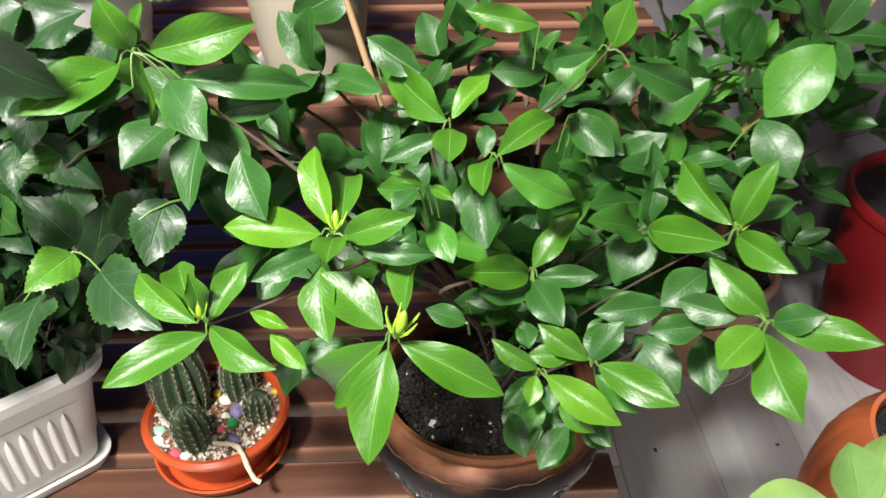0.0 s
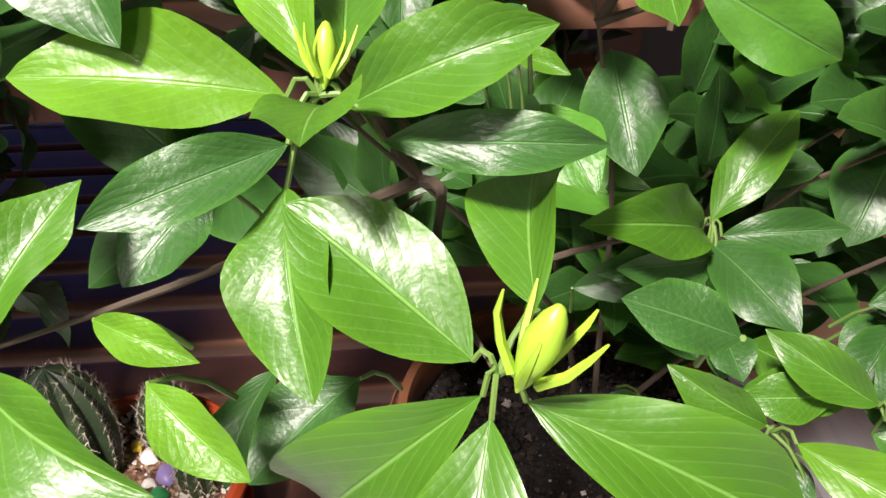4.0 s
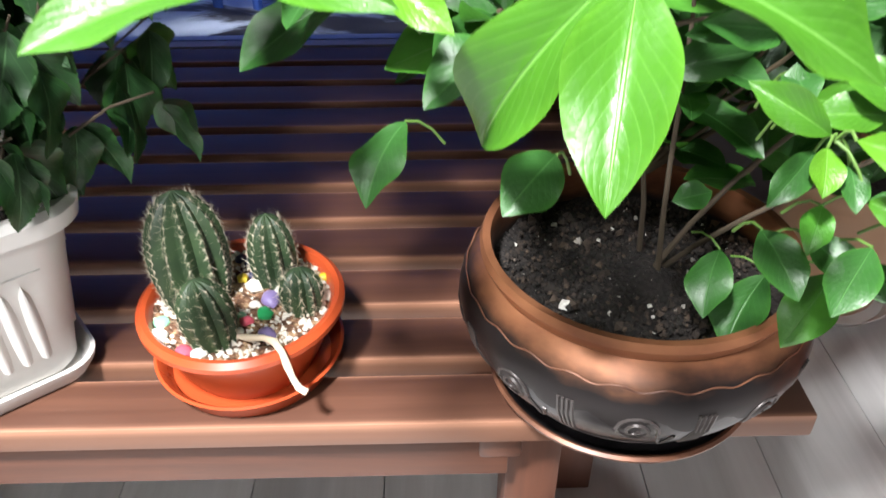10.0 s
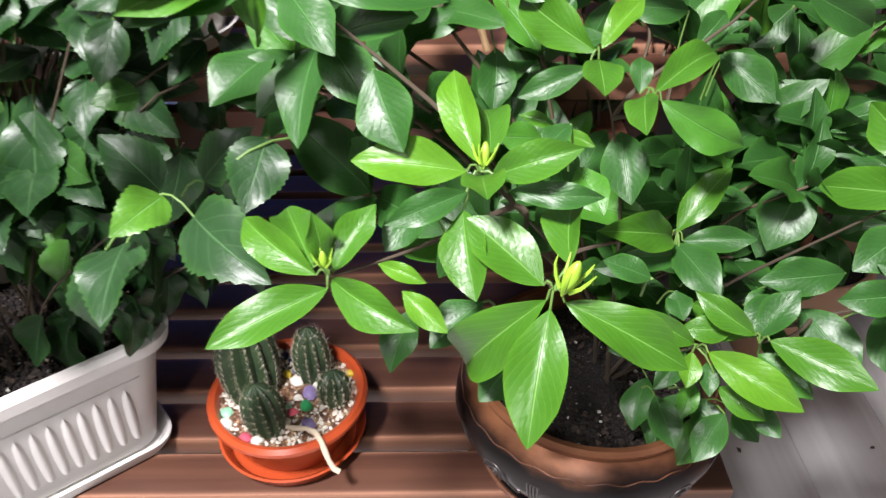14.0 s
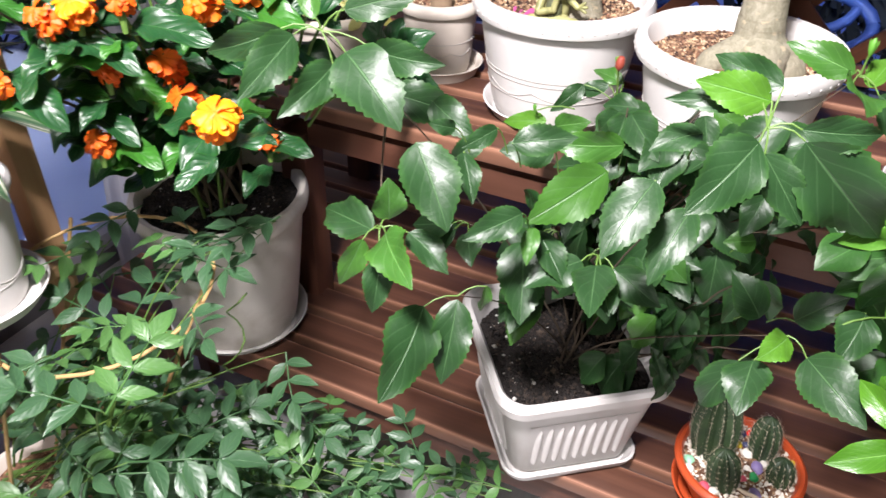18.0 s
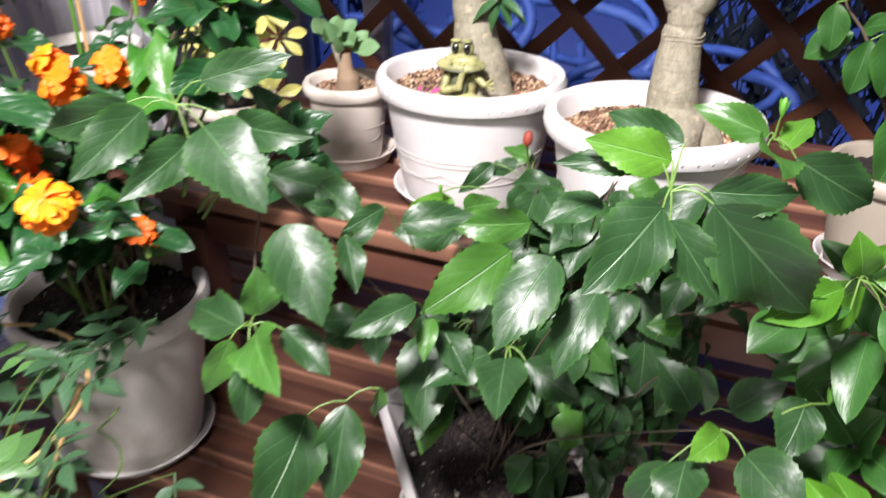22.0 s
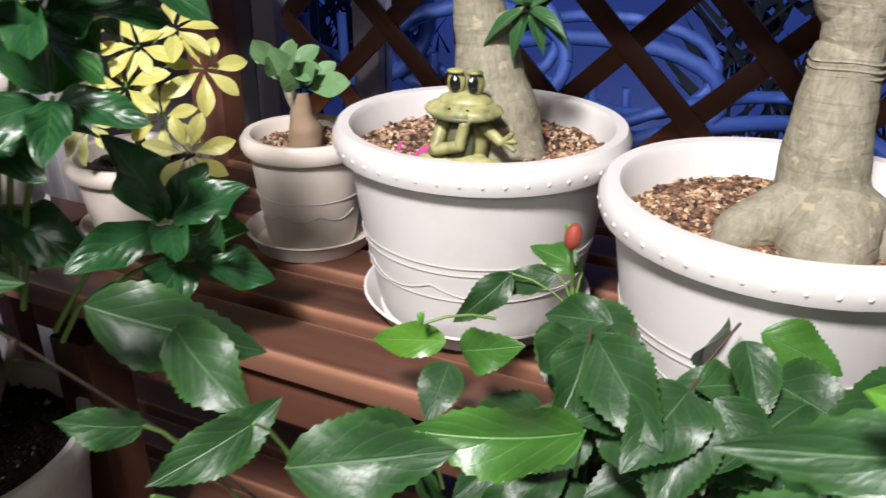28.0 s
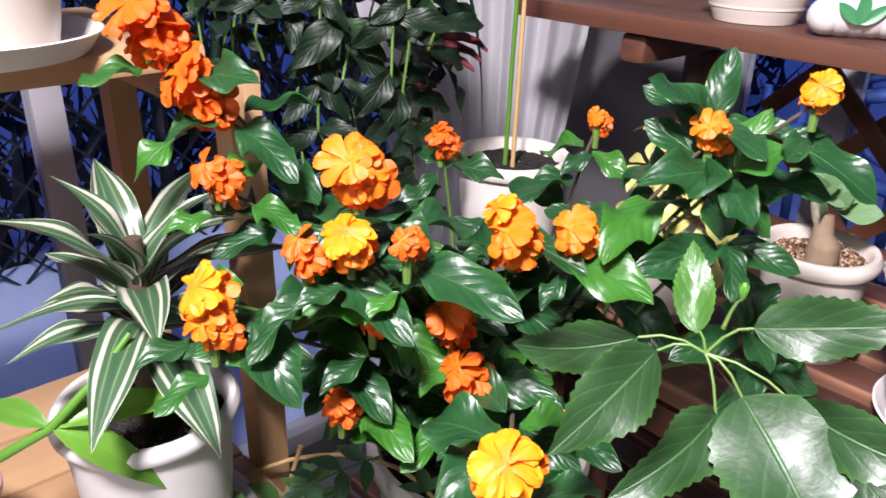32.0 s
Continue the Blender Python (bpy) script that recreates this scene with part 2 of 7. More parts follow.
M_HIBISCUS_NEW = leaf_material("young_hibiscus_leaf", (0.046, 0.145, 0.022), (0.09, 0.24, 0.02), (0.16, 0.35, 0.10), 0.36, 0.2, 5.0, 0.40, 0.06, 0.18)

# ---- building helpers ----


def mesh_of(bm, name, mat, smooth=True):
    bmesh.ops.recalc_face_normals(bm, faces=bm.faces)
    me = bpy.data.meshes.new(name)
    bm.to_mesh(me)
    bm.free()
    if mat:
        me.materials.append(mat)
    if smooth:
        me.polygons.foreach_set("use_smooth", [True] * len(me.polygons))
        me.set_sharp_from_angle(angle=radians(38))
    return me


def part(name, data, mat, parent=None, label="", m=None, smooth=True):
    """Links a bmesh, or a mesh that is shared, as one object under its thing."""
    me = data if isinstance(data, bpy.types.Mesh) else mesh_of(data, name, mat, smooth)
    ob = new(name, me)
    if parent is not None:
        ob.parent = parent
    if m is not None:
        ob.matrix_basis = m
    if label:
        ob["label"] = label
    return ob


def thing(name, label, category, place=(0, 0, 0), group="", kind="", turn=0.0):
    ob = new(name)
    ob.empty_display_size = 0.05
    ob.matrix_basis = pose(*place, 0, 0, turn)
    return tagged(ob, label, category, group, kind)


def box_bm(sx, sy, sz, bevel=0.003, at=(0, 0, 0)):
    bm = bmesh.new()
    bmesh.ops.create_cube(bm, size=1.0, matrix=Matrix.Translation(at) @ Matrix.Diagonal((sx, sy, sz, 1)))
    if bevel:
        bmesh.ops.bevel(bm, geom=bm.edges[:], offset=bevel, segments=2, affect="EDGES", profile=0.6)
    return bm


def lathe_bm(profile, steps=48, cap=False):
    """A turned body from rows of radius and height."""
    bm = bmesh.new()
    rings = []
    for r, z in profile:
        rings.append([bm.verts.new((r * math.cos(a), r * math.sin(a), z)) for a in (2 * math.pi * k / steps for k in range(steps))])
    for a, b in zip(rings, rings[1:]):
        for k in range(steps):
            bm.faces.new((a[k], a[(k + 1) % steps], b[(k + 1) % steps], b[k]))
    if cap:
        bm.faces.new(rings[0])
        bm.faces.new(rings[-1])
    return bm


def tube_bm(points, radii, sides=8):
    """A tapering, bending tube through points."""
    bm = bmesh.new()
    pts = [Vector(p) for p in points]
    rings = []
    for i, p in enumerate(pts):
        d = (pts[min(i + 1, len(pts) - 1)] - pts[max(i - 1, 0)]).normalized()
        side = d.orthogonal() if i == 0 else (side - d * side.dot(d))
        side.normalize()
        up = d.cross(side)
        r = radii[i] if isinstance(radii, (list, tuple)) else radii
        rings.append([bm.verts.new(p + r * (math.cos(2 * math.pi * k / sides) * side + math.sin(2 * math.pi * k / sides) * up)) for k in range(sides)])
    for a, b in zip(rings, rings[1:]):
        for k in range(sides):
            bm.faces.new((a[k], a[(k + 1) % sides], b[(k + 1) % sides], b[k]))
    bm.faces.new(rings[0])
    bm.faces.new(rings[-1])
    return bm


def bend(a, b, sag=0.0, n=6, wob=0.0, rnd=None):
    """Points from a to b, bowed upwards by sag."""
    a, b, rnd = Vector(a), Vector(b), rnd or random
    out = []
    for i in range(n + 1):
        f = i / n
        p = a.lerp(b, f) + Vector((0, 0, sag * 4 * f * (1 - f)))
        if 0 < i < n:
            p += Vector((rnd.uniform(-wob, wob), rnd.uniform(-wob, wob), rnd.uniform(-wob, wob)))
        out.append(p)
    return out


def leaf_mesh(name, outline, mat, width=0.4, droop=0.15, fold=0.12, wave=0.0, teeth=0, tooth=0.0, rows=12, cols=3, twist=0.0, seed=0, arch=0.0):
    """A leaf blade one long along y with its face to z, folded along the midrib and drooping to its tip."""
    rnd = random.Random(seed)
    bm = bmesh.new()
    uvs = bm.loops.layers.uv.new("UVMap")
    phase = rnd.uniform(0, 6.28)
    grid = []
    if teeth:
        rows = teeth * 2
    for i in range(rows + 1):
        v = i / rows
        w = width * 0.5 * outline(v)
        row = []
        for j in range(-cols, cols + 1):
            u = j / cols
            ww = w
            y = v
            if teeth and abs(j) == cols and 0.1 < v < 0.98:
                bite = tooth * min(1.0, w / 0.14) * (0.7 + 0.6 * rnd.random())
                if i % 2 == 1:
                    ww, y = w + bite, v + bite * 0.5
                else:
                    ww = w - bite * 0.25
            x = u * ww
            z = abs(u) * ww * fold * 2 - droop * v * v + wave * math.sin(9 * v + phase + (2 if u > 0 else 0)) * abs(u) ** 2 * w * 2
            z += 0.02 * math.sin(3 * v + phase) + arch * 4 * v * (1 - v)
            x += twist * v * v
            row.append((bm.verts.new((x, y * (1 - 0.12 * droop * v), z)), (0.5 + u * 0.5, v)))
        grid.append(row)
    for a, b in zip(grid, grid[1:]):
        for j in range(2 * cols):
            quad = (a[j], a[j + 1], b[j + 1], b[j])
            f = bm.faces.new([q[0] for q in quad])
            for loop, q in zip(f.loops, quad):
                loop[uvs].uv = q[1]
    me = bpy.data.meshes.new(name)
    bm.to_mesh(me)
    bm.free()
    me.materials.append(mat)
    me.polygons.foreach_set("use_smooth", [True] * len(me.polygons))
    return me


def ellipse_leaf(v):
    """Elliptic blade with a drawn-out tip."""
    return max(0.012, math.sin(math.pi * min(1, v ** 0.95)) ** 0.72 * (1 - 0.12 * v) + (0.03 if v < 0.95 else 0))


def ovate_leaf(v):
    """Broad base, pointed tip."""
    low = math.sin(math.pi / 2 * (min(v, 0.40) / 0.40) ** 0.72)
    return max(0.006, low * (1 - (max(0, v - 0.40) / 0.60) ** 1.5))


def obovate_leaf(v):
    return max(0.02, math.sin(math.pi * v ** 1.5) ** 0.8)


def lance_leaf(v):
    return max(0.012, math.sin(math.pi * v ** 0.8) ** 1.1)


def aim(base, tip, face=(0, 0, 1), roll=0.0):
    """Pose for a leaf from base to tip, its face turned towards a direction."""
    b, t = Vector(base), Vector(tip)
    y = (t - b)
    length = y.length
    y.normalize()
    z = Vector(face) - y * Vector(face).dot(y)
    if z.length < 1e-4:
        z = y.orthogonal()
    z.normalize()
    x = y.cross(z)
    m = Matrix((x, y, z)).transposed().to_4x4()
    return Matrix.Translation(b) @ m @ Matrix.Rotation(radians(roll), 4, "Y") @ Matrix.Scale(length, 4)


GARDENIA = [leaf_mesh("gardenia_leaf", ellipse_leaf, M_GARDENIA, w, d, f, wv, seed=k) for k, (w, d, f, wv) in enumerate(((0.50, 0.12, 0.16, 0.1), (0.46, 0.2, 0.2, 0.14), (0.57, 0.08, 0.12, 0.08), (0.48, 0.28, 0.15, 0.12)))]
HIBISCUS = [leaf_mesh("hibiscus_leaf", ovate_leaf, M_HIBISCUS, w, d, f, wv, 18, 0.015, seed=k, cols=4) for k, (w, d, f, wv) in enumerate(((0.64, 0.14, 0.1, 0.12), (0.60, 0.22, 0.14, 0.16), (0.68, 0.28, 0.08, 0.14), (0.58, 0.1, 0.18, 0.1)))]

# ---- room ----
FLOOR_M = wood("pale_laminate", (0.42, 0.41, 0.40), (0.84, 0.83, 0.82), 0.36, 0.15, 0.45, 1)
# Darker than the walls' own tone: room shade is put into the colour.
DARKENED_PLASTER = material("plaster", (0.45, 0.44, 0.43), 0.85)
_n = Nodes(DARKENED_PLASTER)
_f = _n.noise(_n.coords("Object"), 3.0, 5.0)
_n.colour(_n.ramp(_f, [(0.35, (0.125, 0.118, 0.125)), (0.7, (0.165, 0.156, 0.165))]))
_n.bump(_n.noise(_n.coords("Object"), 160.0, 3.0), 0.2, 0.001)

floor = tagged(new("floor"), "pale grey-white wood-grain laminate floor", "floor", kind="structure")
X0, X1, Y0, Y1, Z1 = -2.10, 1.75, -1.9, 1.632, 2.46


def wall(name, sx, sy, sz, at, mat=DARKENED_PLASTER, label="", bevel=0.0):
    return tagged(part(name, box_bm(sx, sy, sz, bevel, at), mat, smooth=False), label or "plain plaster wall, room shade put into its dark grey", "wall", kind="structure")


PLANK = mesh_of(box_bm(0.192, 1.26, 0.012, 0.0012), "plank", FLOOR_M)
for i in range(21):
    for j in range(4):
        y0 = max(Y0, Y0 - 0.88 + 1.2615 * j + 0.42 * (i % 3))
        y1 = min(Y1, Y0 - 0.88 + 1.2615 * (j + 1) + 0.42 * (i % 3) - 0.0015)
        if y1 - y0 > 0.02 and X0 + 0.09 + 0.1935 * i < X1 + 0.05:
            part("plank", PLANK, None, floor, m=Matrix.Translation((X0 + 0.09 + 0.1935 * i, (y0 + y1) / 2, -0.006)) @ Matrix.Diagonal((1, (y1 - y0) / 1.26, 1, 1)))
part("subfloor", box_bm(X1 - X0 + 0.4, Y1 - Y0 + 0.4, 0.1, 0, ((X0 + X1) / 2, (Y0 + Y1) / 2, -0.07)), DARKENED_PLASTER, floor, smooth=False)
tagged(part("ceiling", box_bm(X1 - X0 + 0.4, Y1 - Y0 + 0.4, 0.1, 0, ((X0 + X1) / 2, (Y0 + Y1) / 2, Z1 + 0.05)), DARKENED_PLASTER, smooth=False), "plain ceiling, room shade put into its dark grey", "ceiling", kind="structure")
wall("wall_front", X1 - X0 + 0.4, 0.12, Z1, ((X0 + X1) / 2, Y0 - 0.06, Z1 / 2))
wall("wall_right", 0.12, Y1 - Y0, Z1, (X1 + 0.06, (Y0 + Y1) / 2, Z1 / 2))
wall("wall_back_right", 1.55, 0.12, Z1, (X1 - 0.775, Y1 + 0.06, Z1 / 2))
wall("wall_back_left", 0.62, 0.12, Z1, (-1.79, Y1 + 0.06, Z1 / 2), label="grey-violet plaster wall beside the curtain, shade put into its colour")
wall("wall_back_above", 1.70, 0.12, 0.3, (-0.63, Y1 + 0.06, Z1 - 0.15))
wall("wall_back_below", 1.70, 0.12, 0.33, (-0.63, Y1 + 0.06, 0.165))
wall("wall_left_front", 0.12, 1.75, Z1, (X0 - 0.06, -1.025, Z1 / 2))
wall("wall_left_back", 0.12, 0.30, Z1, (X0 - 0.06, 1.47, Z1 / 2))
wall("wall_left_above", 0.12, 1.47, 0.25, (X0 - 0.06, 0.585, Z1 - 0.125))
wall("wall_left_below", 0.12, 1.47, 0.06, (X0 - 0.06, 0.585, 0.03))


def window(name, label, centre, length, low, high, along_x, mullions):
    """A white plastic window: frame, mullions and panes in the thickness of its wall."""
    w = tagged(new(name), label, "window", kind="structure")
    w.matrix_basis = pose(*centre, 0, 0, 0 if along_x else 90)
    h = high - low
    t = 0.055
    part("window_frame", box_bm(length, 0.06, t, 0.004, (0, 0, low + t / 2)), M_FRAME, w)
    part("window_frame", box_bm(length, 0.06, t, 0.004, (0, 0, high - t / 2)), M_FRAME, w)
    edges = [-length / 2 + t / 2] + [-length / 2 + length * m for m in mullions] + [length / 2 - t / 2]
    for e in edges:
        part("window_frame", box_bm(t, 0.058, h - 2 * t, 0.004, (e, 0, (low + high) / 2)), M_FRAME, w)
    for a, b in zip(edges, edges[1:]):
        p = part("pane", box_bm(b - a - t, 0.006, h - 2 * t, 0, ((a + b) / 2, 0, (low + high) / 2)), M_GLASS, w, smooth=False)
        p.visible_shadow = False
    return w


window("window_1", "white plastic window onto a blue dusk garden", (-0.63, Y1 + 0.03, 0), 1.70, 0.33, Z1 - 0.3, True, (0.153,))
window("window_2", "tall white plastic window onto blue dusk snow", (X0 - 0.03, 0.585, 0), 1.47, 0.06, Z1 - 0.25, False, (0.42,))

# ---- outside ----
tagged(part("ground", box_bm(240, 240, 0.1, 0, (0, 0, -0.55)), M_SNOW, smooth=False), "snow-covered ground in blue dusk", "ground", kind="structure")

bank = bmesh.new()
bmesh.ops.create_grid(bank, x_segments=70, y_segments=24, size=1.0)
for v in bank.verts:
    x, y = -0.63 + v.co.x * 3.0, 2.55 + v.co.y * 0.83
    v.co = (x, y, 0.30 + 0.05 * noise.noise(Vector((x * 3, y * 3, 0))) + 0.025 * noise.noise(Vector((x * 14, y * 14, 4))) - 0.10 * (v.co.y + 1))
tagged(part("snow_bank", bank, M_THAW), "lumpy half-thawed snow bank below the window in blue dusk", "snow", kind="structure")
bank = bmesh.new()
bmesh.ops.create_grid(bank, x_segments=24, y_segments=80, size=1.0)
for v in bank.verts:
    x, y = -2.92 + v.co.x * 0.60, 0.8 + v.co.y * 3.2
    v.co = (x, y, 0.06 - 0.10 * v.co.x + 0.05 * noise.noise(Vector((x * 3, y * 3, 7))) + 0.02 * noise.noise(Vector((x * 13, y * 13, 2))))
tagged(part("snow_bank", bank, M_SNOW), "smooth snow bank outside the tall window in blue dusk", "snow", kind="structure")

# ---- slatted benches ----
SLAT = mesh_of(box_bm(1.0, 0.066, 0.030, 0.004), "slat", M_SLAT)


def bench(name, label, x0, x1, y0, count, top, pitch, rail, legs_x, leg_y, leg_w=0.06):
    b = thing(name, label, "bench")
    for k in range(count):
        me = SLAT
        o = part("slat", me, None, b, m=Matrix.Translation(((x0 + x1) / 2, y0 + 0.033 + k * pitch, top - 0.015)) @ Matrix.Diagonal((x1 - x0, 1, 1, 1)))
    depth = (count - 1) * pitch + 0.077
    for x in legs_x:
        part("bearer", box_bm(0.045, depth - 0.03, 0.045, 0.006, (x, y0 + depth / 2, top - 0.0505)), M_WOOD_Y, b)
        for y in leg_y:
            part("leg", box_bm(leg_w, leg_w, top - 0.074, 0.004, (x + 0.04, y, (top - 0.074) / 2)), M_WOOD_Z, b)
    for a, c in zip(legs_x, legs_x[1:]):
        part("rail", box_bm(c - a - 0.062, 0.024, rail, 0.003, ((a + c) / 2 + 0.04, y0 + 0.03, top - 0.05 - rail / 2)), M_WOOD, b)
    return b


bench("slatted_bench", "low dark reddish-brown stained slatted wooden bench", -1.62, 0.275, 0.662, 11, 0.388, 0.0885, 0.052, (-1.55, -0.03), (0.735, 1.45))
bench("slatted_table", "taller dark reddish-brown stained slatted wooden table under the pots", -1.31, 0.40, 0.864, 6, 0.850, 0.0905, 0.05, (-1.235, 0.06), (0.90, 1.36))

# upper shelf in front of the window
up = thing("plant_shelf", "dark stained wooden upper plant shelf on a post", "shelf")
part("board", box_bm(2.1, 0.13, 0.03, 0.004, (-0.535, 1.170, 1.2455)), M_WOOD, up)
part("board", box_bm(2.1, 0.13, 0.03, 0.004, (-0.535, 1.310, 1.2455)), M_WOOD, up)
for px in (-1.33, 0.30):
    part("post", box_bm(0.065, 0.055, 1.180, 0.004, (px - 0.02, 1.36, 0.59)), M_WOOD_Z, up)
    part("bearer", box_bm(0.05, 0.27, 0.048, 0.015, (px - 0.02, 1.255, 1.2055)), M_WOOD_Y, up)

# diagonal lattice between table and window
lat = thing("lattice_screen", "dark brown diagonal wooden lattice screen before the window", "lattice")
LX0, LX1, LZ0, LZ1, LY = -1.30, 0.27, 0.86, 1.236, 1.50
for s in (1, -1):
    k = -6
    for k in range(-6, 16):
        # bar through (LX0 + k * 0.2, LZ0) rising to one side
        xa = LX0 + k * 0.2
        z0, z1 = LZ0, LZ1
        xb = xa + s * (z1 - z0)
        lo, hi = 0.0, 1.0
        for bound, sign in ((LX0, 1), (LX1, -1)):
            da, db = sign * (xa - bound), sign * (xb - bound)
            if da < 0 and db < 0:
                lo, hi = 1.0, 0.0
            elif da < 0:
                lo = max(lo, da / (da - db))
            elif db < 0:
                hi = min(hi, da / (da - db))
        if hi - lo < 0.15:
            continue
        a = Vector((xa + (xb - xa) * lo, 0, z0 + (z1 - z0) * lo))
        b = Vector((xa + (xb - xa) * hi, 0, z0 + (z1 - z0) * hi))
        part("lath", box_bm((b - a).length, 0.008, 0.032, 0.0015), M_LATTICE, lat,
             m=Matrix.Translation(((a.x + b.x) / 2, LY + 0.0045 * s, (a.z + b.z) / 2)) @ Matrix.Rotation(-s * math.pi / 4, 4, "Y"))
part("lattice_rail", box_bm(LX1 - LX0, 0.03, 0.035, 0.003, ((LX0 + LX1) / 2, LY, LZ0 - 0.0175)), M_WOOD, lat)

# ---- pots ----


def pot(name, label, place, r_top, r_base, height, mat, soil_mat=M_SOIL, rim=0.022, lip=0.012, saucer=None, soil_drop=0.03, soil_r=None, saucer_mat=None, saucer_h=0.022, dots=0, lines=()):
    """A round pot with rolled rim, hollow inside, soil and saucer; place is the foot of it."""
    p = thing(name, label, "plant pot", place)
    base = 0.004 if saucer else 0.0
    ri = r_top - lip - 0.006
    prof = [(0.0, base), (r_base * 0.96, base), (r_base, base + 0.006)]
    for k in range(1, 9):
        f = k / 8
        r = r_base + (r_top - lip - r_base) * f ** 0.85
        z = base + 0.006 + (height - rim - 0.006) * f
        prof.append((r, z))
    prof += [(r_top - 0.003, height - rim + 0.002), (r_top, height - rim * 0.65), (r_top, height - rim * 0.3), (r_top - 0.005, height), (ri + 0.004, height - 0.001), (ri, height - 0.006)]
    prof += [(ri - 0.004, height - soil_drop - 0.02), (r_base * 0.9, base + 0.03)]
    body = part("body", lathe_bm(prof, 56), mat, p)
    if dots:
        me = mesh_of(lathe_bm([(0.0, 0.0013), (0.0018, 0.0009), (0.0026, 0.0)], 8), "bead", mat)
        for k in range(dots):
            a = 2 * math.pi * k / dots
            part("bead", me, None, body, m=pose((r_top - 0.0005) * math.cos(a), (r_top - 0.0005) * math.sin(a), height - rim * 0.60, 0, 90, math.degrees(a)))
    for z, r_off, wavy in lines:
        f = (z - 0.006) / (height - rim - 0.006)
        pts = []
        for k in range(73):
            a = 2 * math.pi * k / 72
            zz = z + (wavy * abs(math.sin(4 * a)) if wavy else 0)
            ff = max(0, (zz - 0.006) / (height - rim - 0.006))
            r = r_base + (r_top - lip - r_base) * ff ** 0.85 + 0.0002
            pts.append((r * math.cos(a), r * math.sin(a), zz))
        part("groove_line", tube_bm(pts, 0.0006, 4), M_GROOVE, body)
    bm = bmesh.new()
    rs = (soil_r or ri) - 0.001
    bmesh.ops.create_grid(bm, x_segments=26, y_segments=26, size=1.0)
    for v in bm.verts:
        x, y = v.co.x, v.co.y
        sx, sy = x * math.sqrt(1 - y * y / 2), y * math.sqrt(1 - x * x / 2)
        h = noise.noise(Vector((sx * 6 + place[0] * 9, sy * 6, place[1]))) * 0.006 + noise.noise(Vector((sx * 22, sy * 22, place[0] * 5))) * 0.003
        v.co = (sx * rs, sy * rs, height - soil_drop + h)
    part("soil", bm, soil_mat, p)
    if saucer:
        s = [(0.0, 0.0), (saucer * 0.9, 0.0), (saucer, saucer_h - 0.004), (saucer + 0.004, saucer_h), (saucer + 0.001, saucer_h + 0.001), (saucer - 0.006, saucer_h - 0.006), (saucer * 0.88, 0.0035), (0, 0.0035)]
        part("saucer", lathe_bm(s, 56), saucer_mat or mat, p)
    return p


M_GROOVE = material("groove", (0.52, 0.50, 0.47), 0.6)
S, T = 0.3885, 0.8505
LINES = ((0.06, 0, 0), (0.075, 0, -0.012), (0.09, 0, 0), (0.098, 0, 0))
pot("white_pot", "large white plastic pot with beaded rim and faint wave lines", (-0.748, 1.0515, T), 0.1495, 0.104, 0.207, M_WHITE, M_GRIT, 0.03, 0.014, 0.120, 0.03, dots=48, lines=LINES)
pot("white_pot", "large white plastic pot with beaded rim and gritty soil", (-0.456, 0.988, T), 0.150, 0.105, 0.202, M_WHITE, M_GRIT, 0.03, 0.014, 0.120, 0.035, dots=48, lines=LINES)
pot("cream_pot", "small cream plastic pot on a white saucer", (-1.002, 1.110, T), 0.080, 0.056, 0.146, M_CREAM, M_GRIT, 0.024, 0.01, 0.080, 0.018, lines=((0.055, 0, -0.008), (0.072, 0, 0)))
pot("cream_pot", "cream plastic pot with a variegated umbrella plant", (-1.203, 1.033, T), 0.089, 0.064, 0.112, M_CREAM, M_SOIL, 0.022, 0.01, 0.08, 0.02)
pot("cream_pot", "cream plastic pot in painted shade on a white saucer with a tall twig", (-0.134, 1.036, T), 0.094, 0.066, 0.160, M_CREAM_SHADED, M_SOIL, 0.022, 0.01, 0.078, 0.02, saucer_mat=M_WHITE)
pot("bowl_pot", "glossy orange-red plastic bowl with cacti on a matching saucer", (-0.285, 0.757, S), 0.101, 0.066, 0.0855, M_ORANGE, M_GRIT, 0.015, 0.008, 0.092, 0.012, saucer_h=0.024)
pot("weathered_pot", "large weathered white pot with dark soil", (-1.274, 0.744, S), 0.164, 0.115, 0.310, M_OLDWHITE, M_SOIL, 0.035, 0.012, 0.135, 0.03, saucer_mat=M_WHITE)
pot("white_pot", "white plastic pot with a striped dragon plant", (-1.383, 0.3205, 0.70), 0.102, 0.076, 0.200, M_WHITE, M_SOIL, 0.022, 0.01, 0.105, 0.03, lines=((0.05, 0, 0), (0.062, 0, -0.008)))
pot("tan_pot", "tan plastic pot standing on the floor on a white saucer", (0.66, 1.33, 0), 0.135, 0.10, 0.27, M_TAN, M_SOIL, 0.03, 0.01, 0.135, 0.03, saucer_mat=M_WHITE)
rope_pot = pot("rope_rimmed_pot", "white pot with a dark and pale twisted rope rim", (0.034, 0.515, 0), 0.092, 0.07, 0.295, M_OLDWHITE, M_SOIL, 0.02, 0.01)
for shift, rope_mat in ((0.0, M_WHITE), (math.pi, material("dark_rope", (0.16, 0.11, 0.07), 0.8))):
    coil = [((0.092 + 0.005 * math.cos(18 * a + shift)) * math.cos(a), (0.092 + 0.005 * math.cos(18 * a + shift)) * math.sin(a), 0.297 + 0.005 * math.sin(18 * a + shift)) for a in (6.2832 * i / 216 for i in range(217))]
    part("rope_rim", tube_bm(coil, 0.0042, 6), rope_mat, rope_pot)
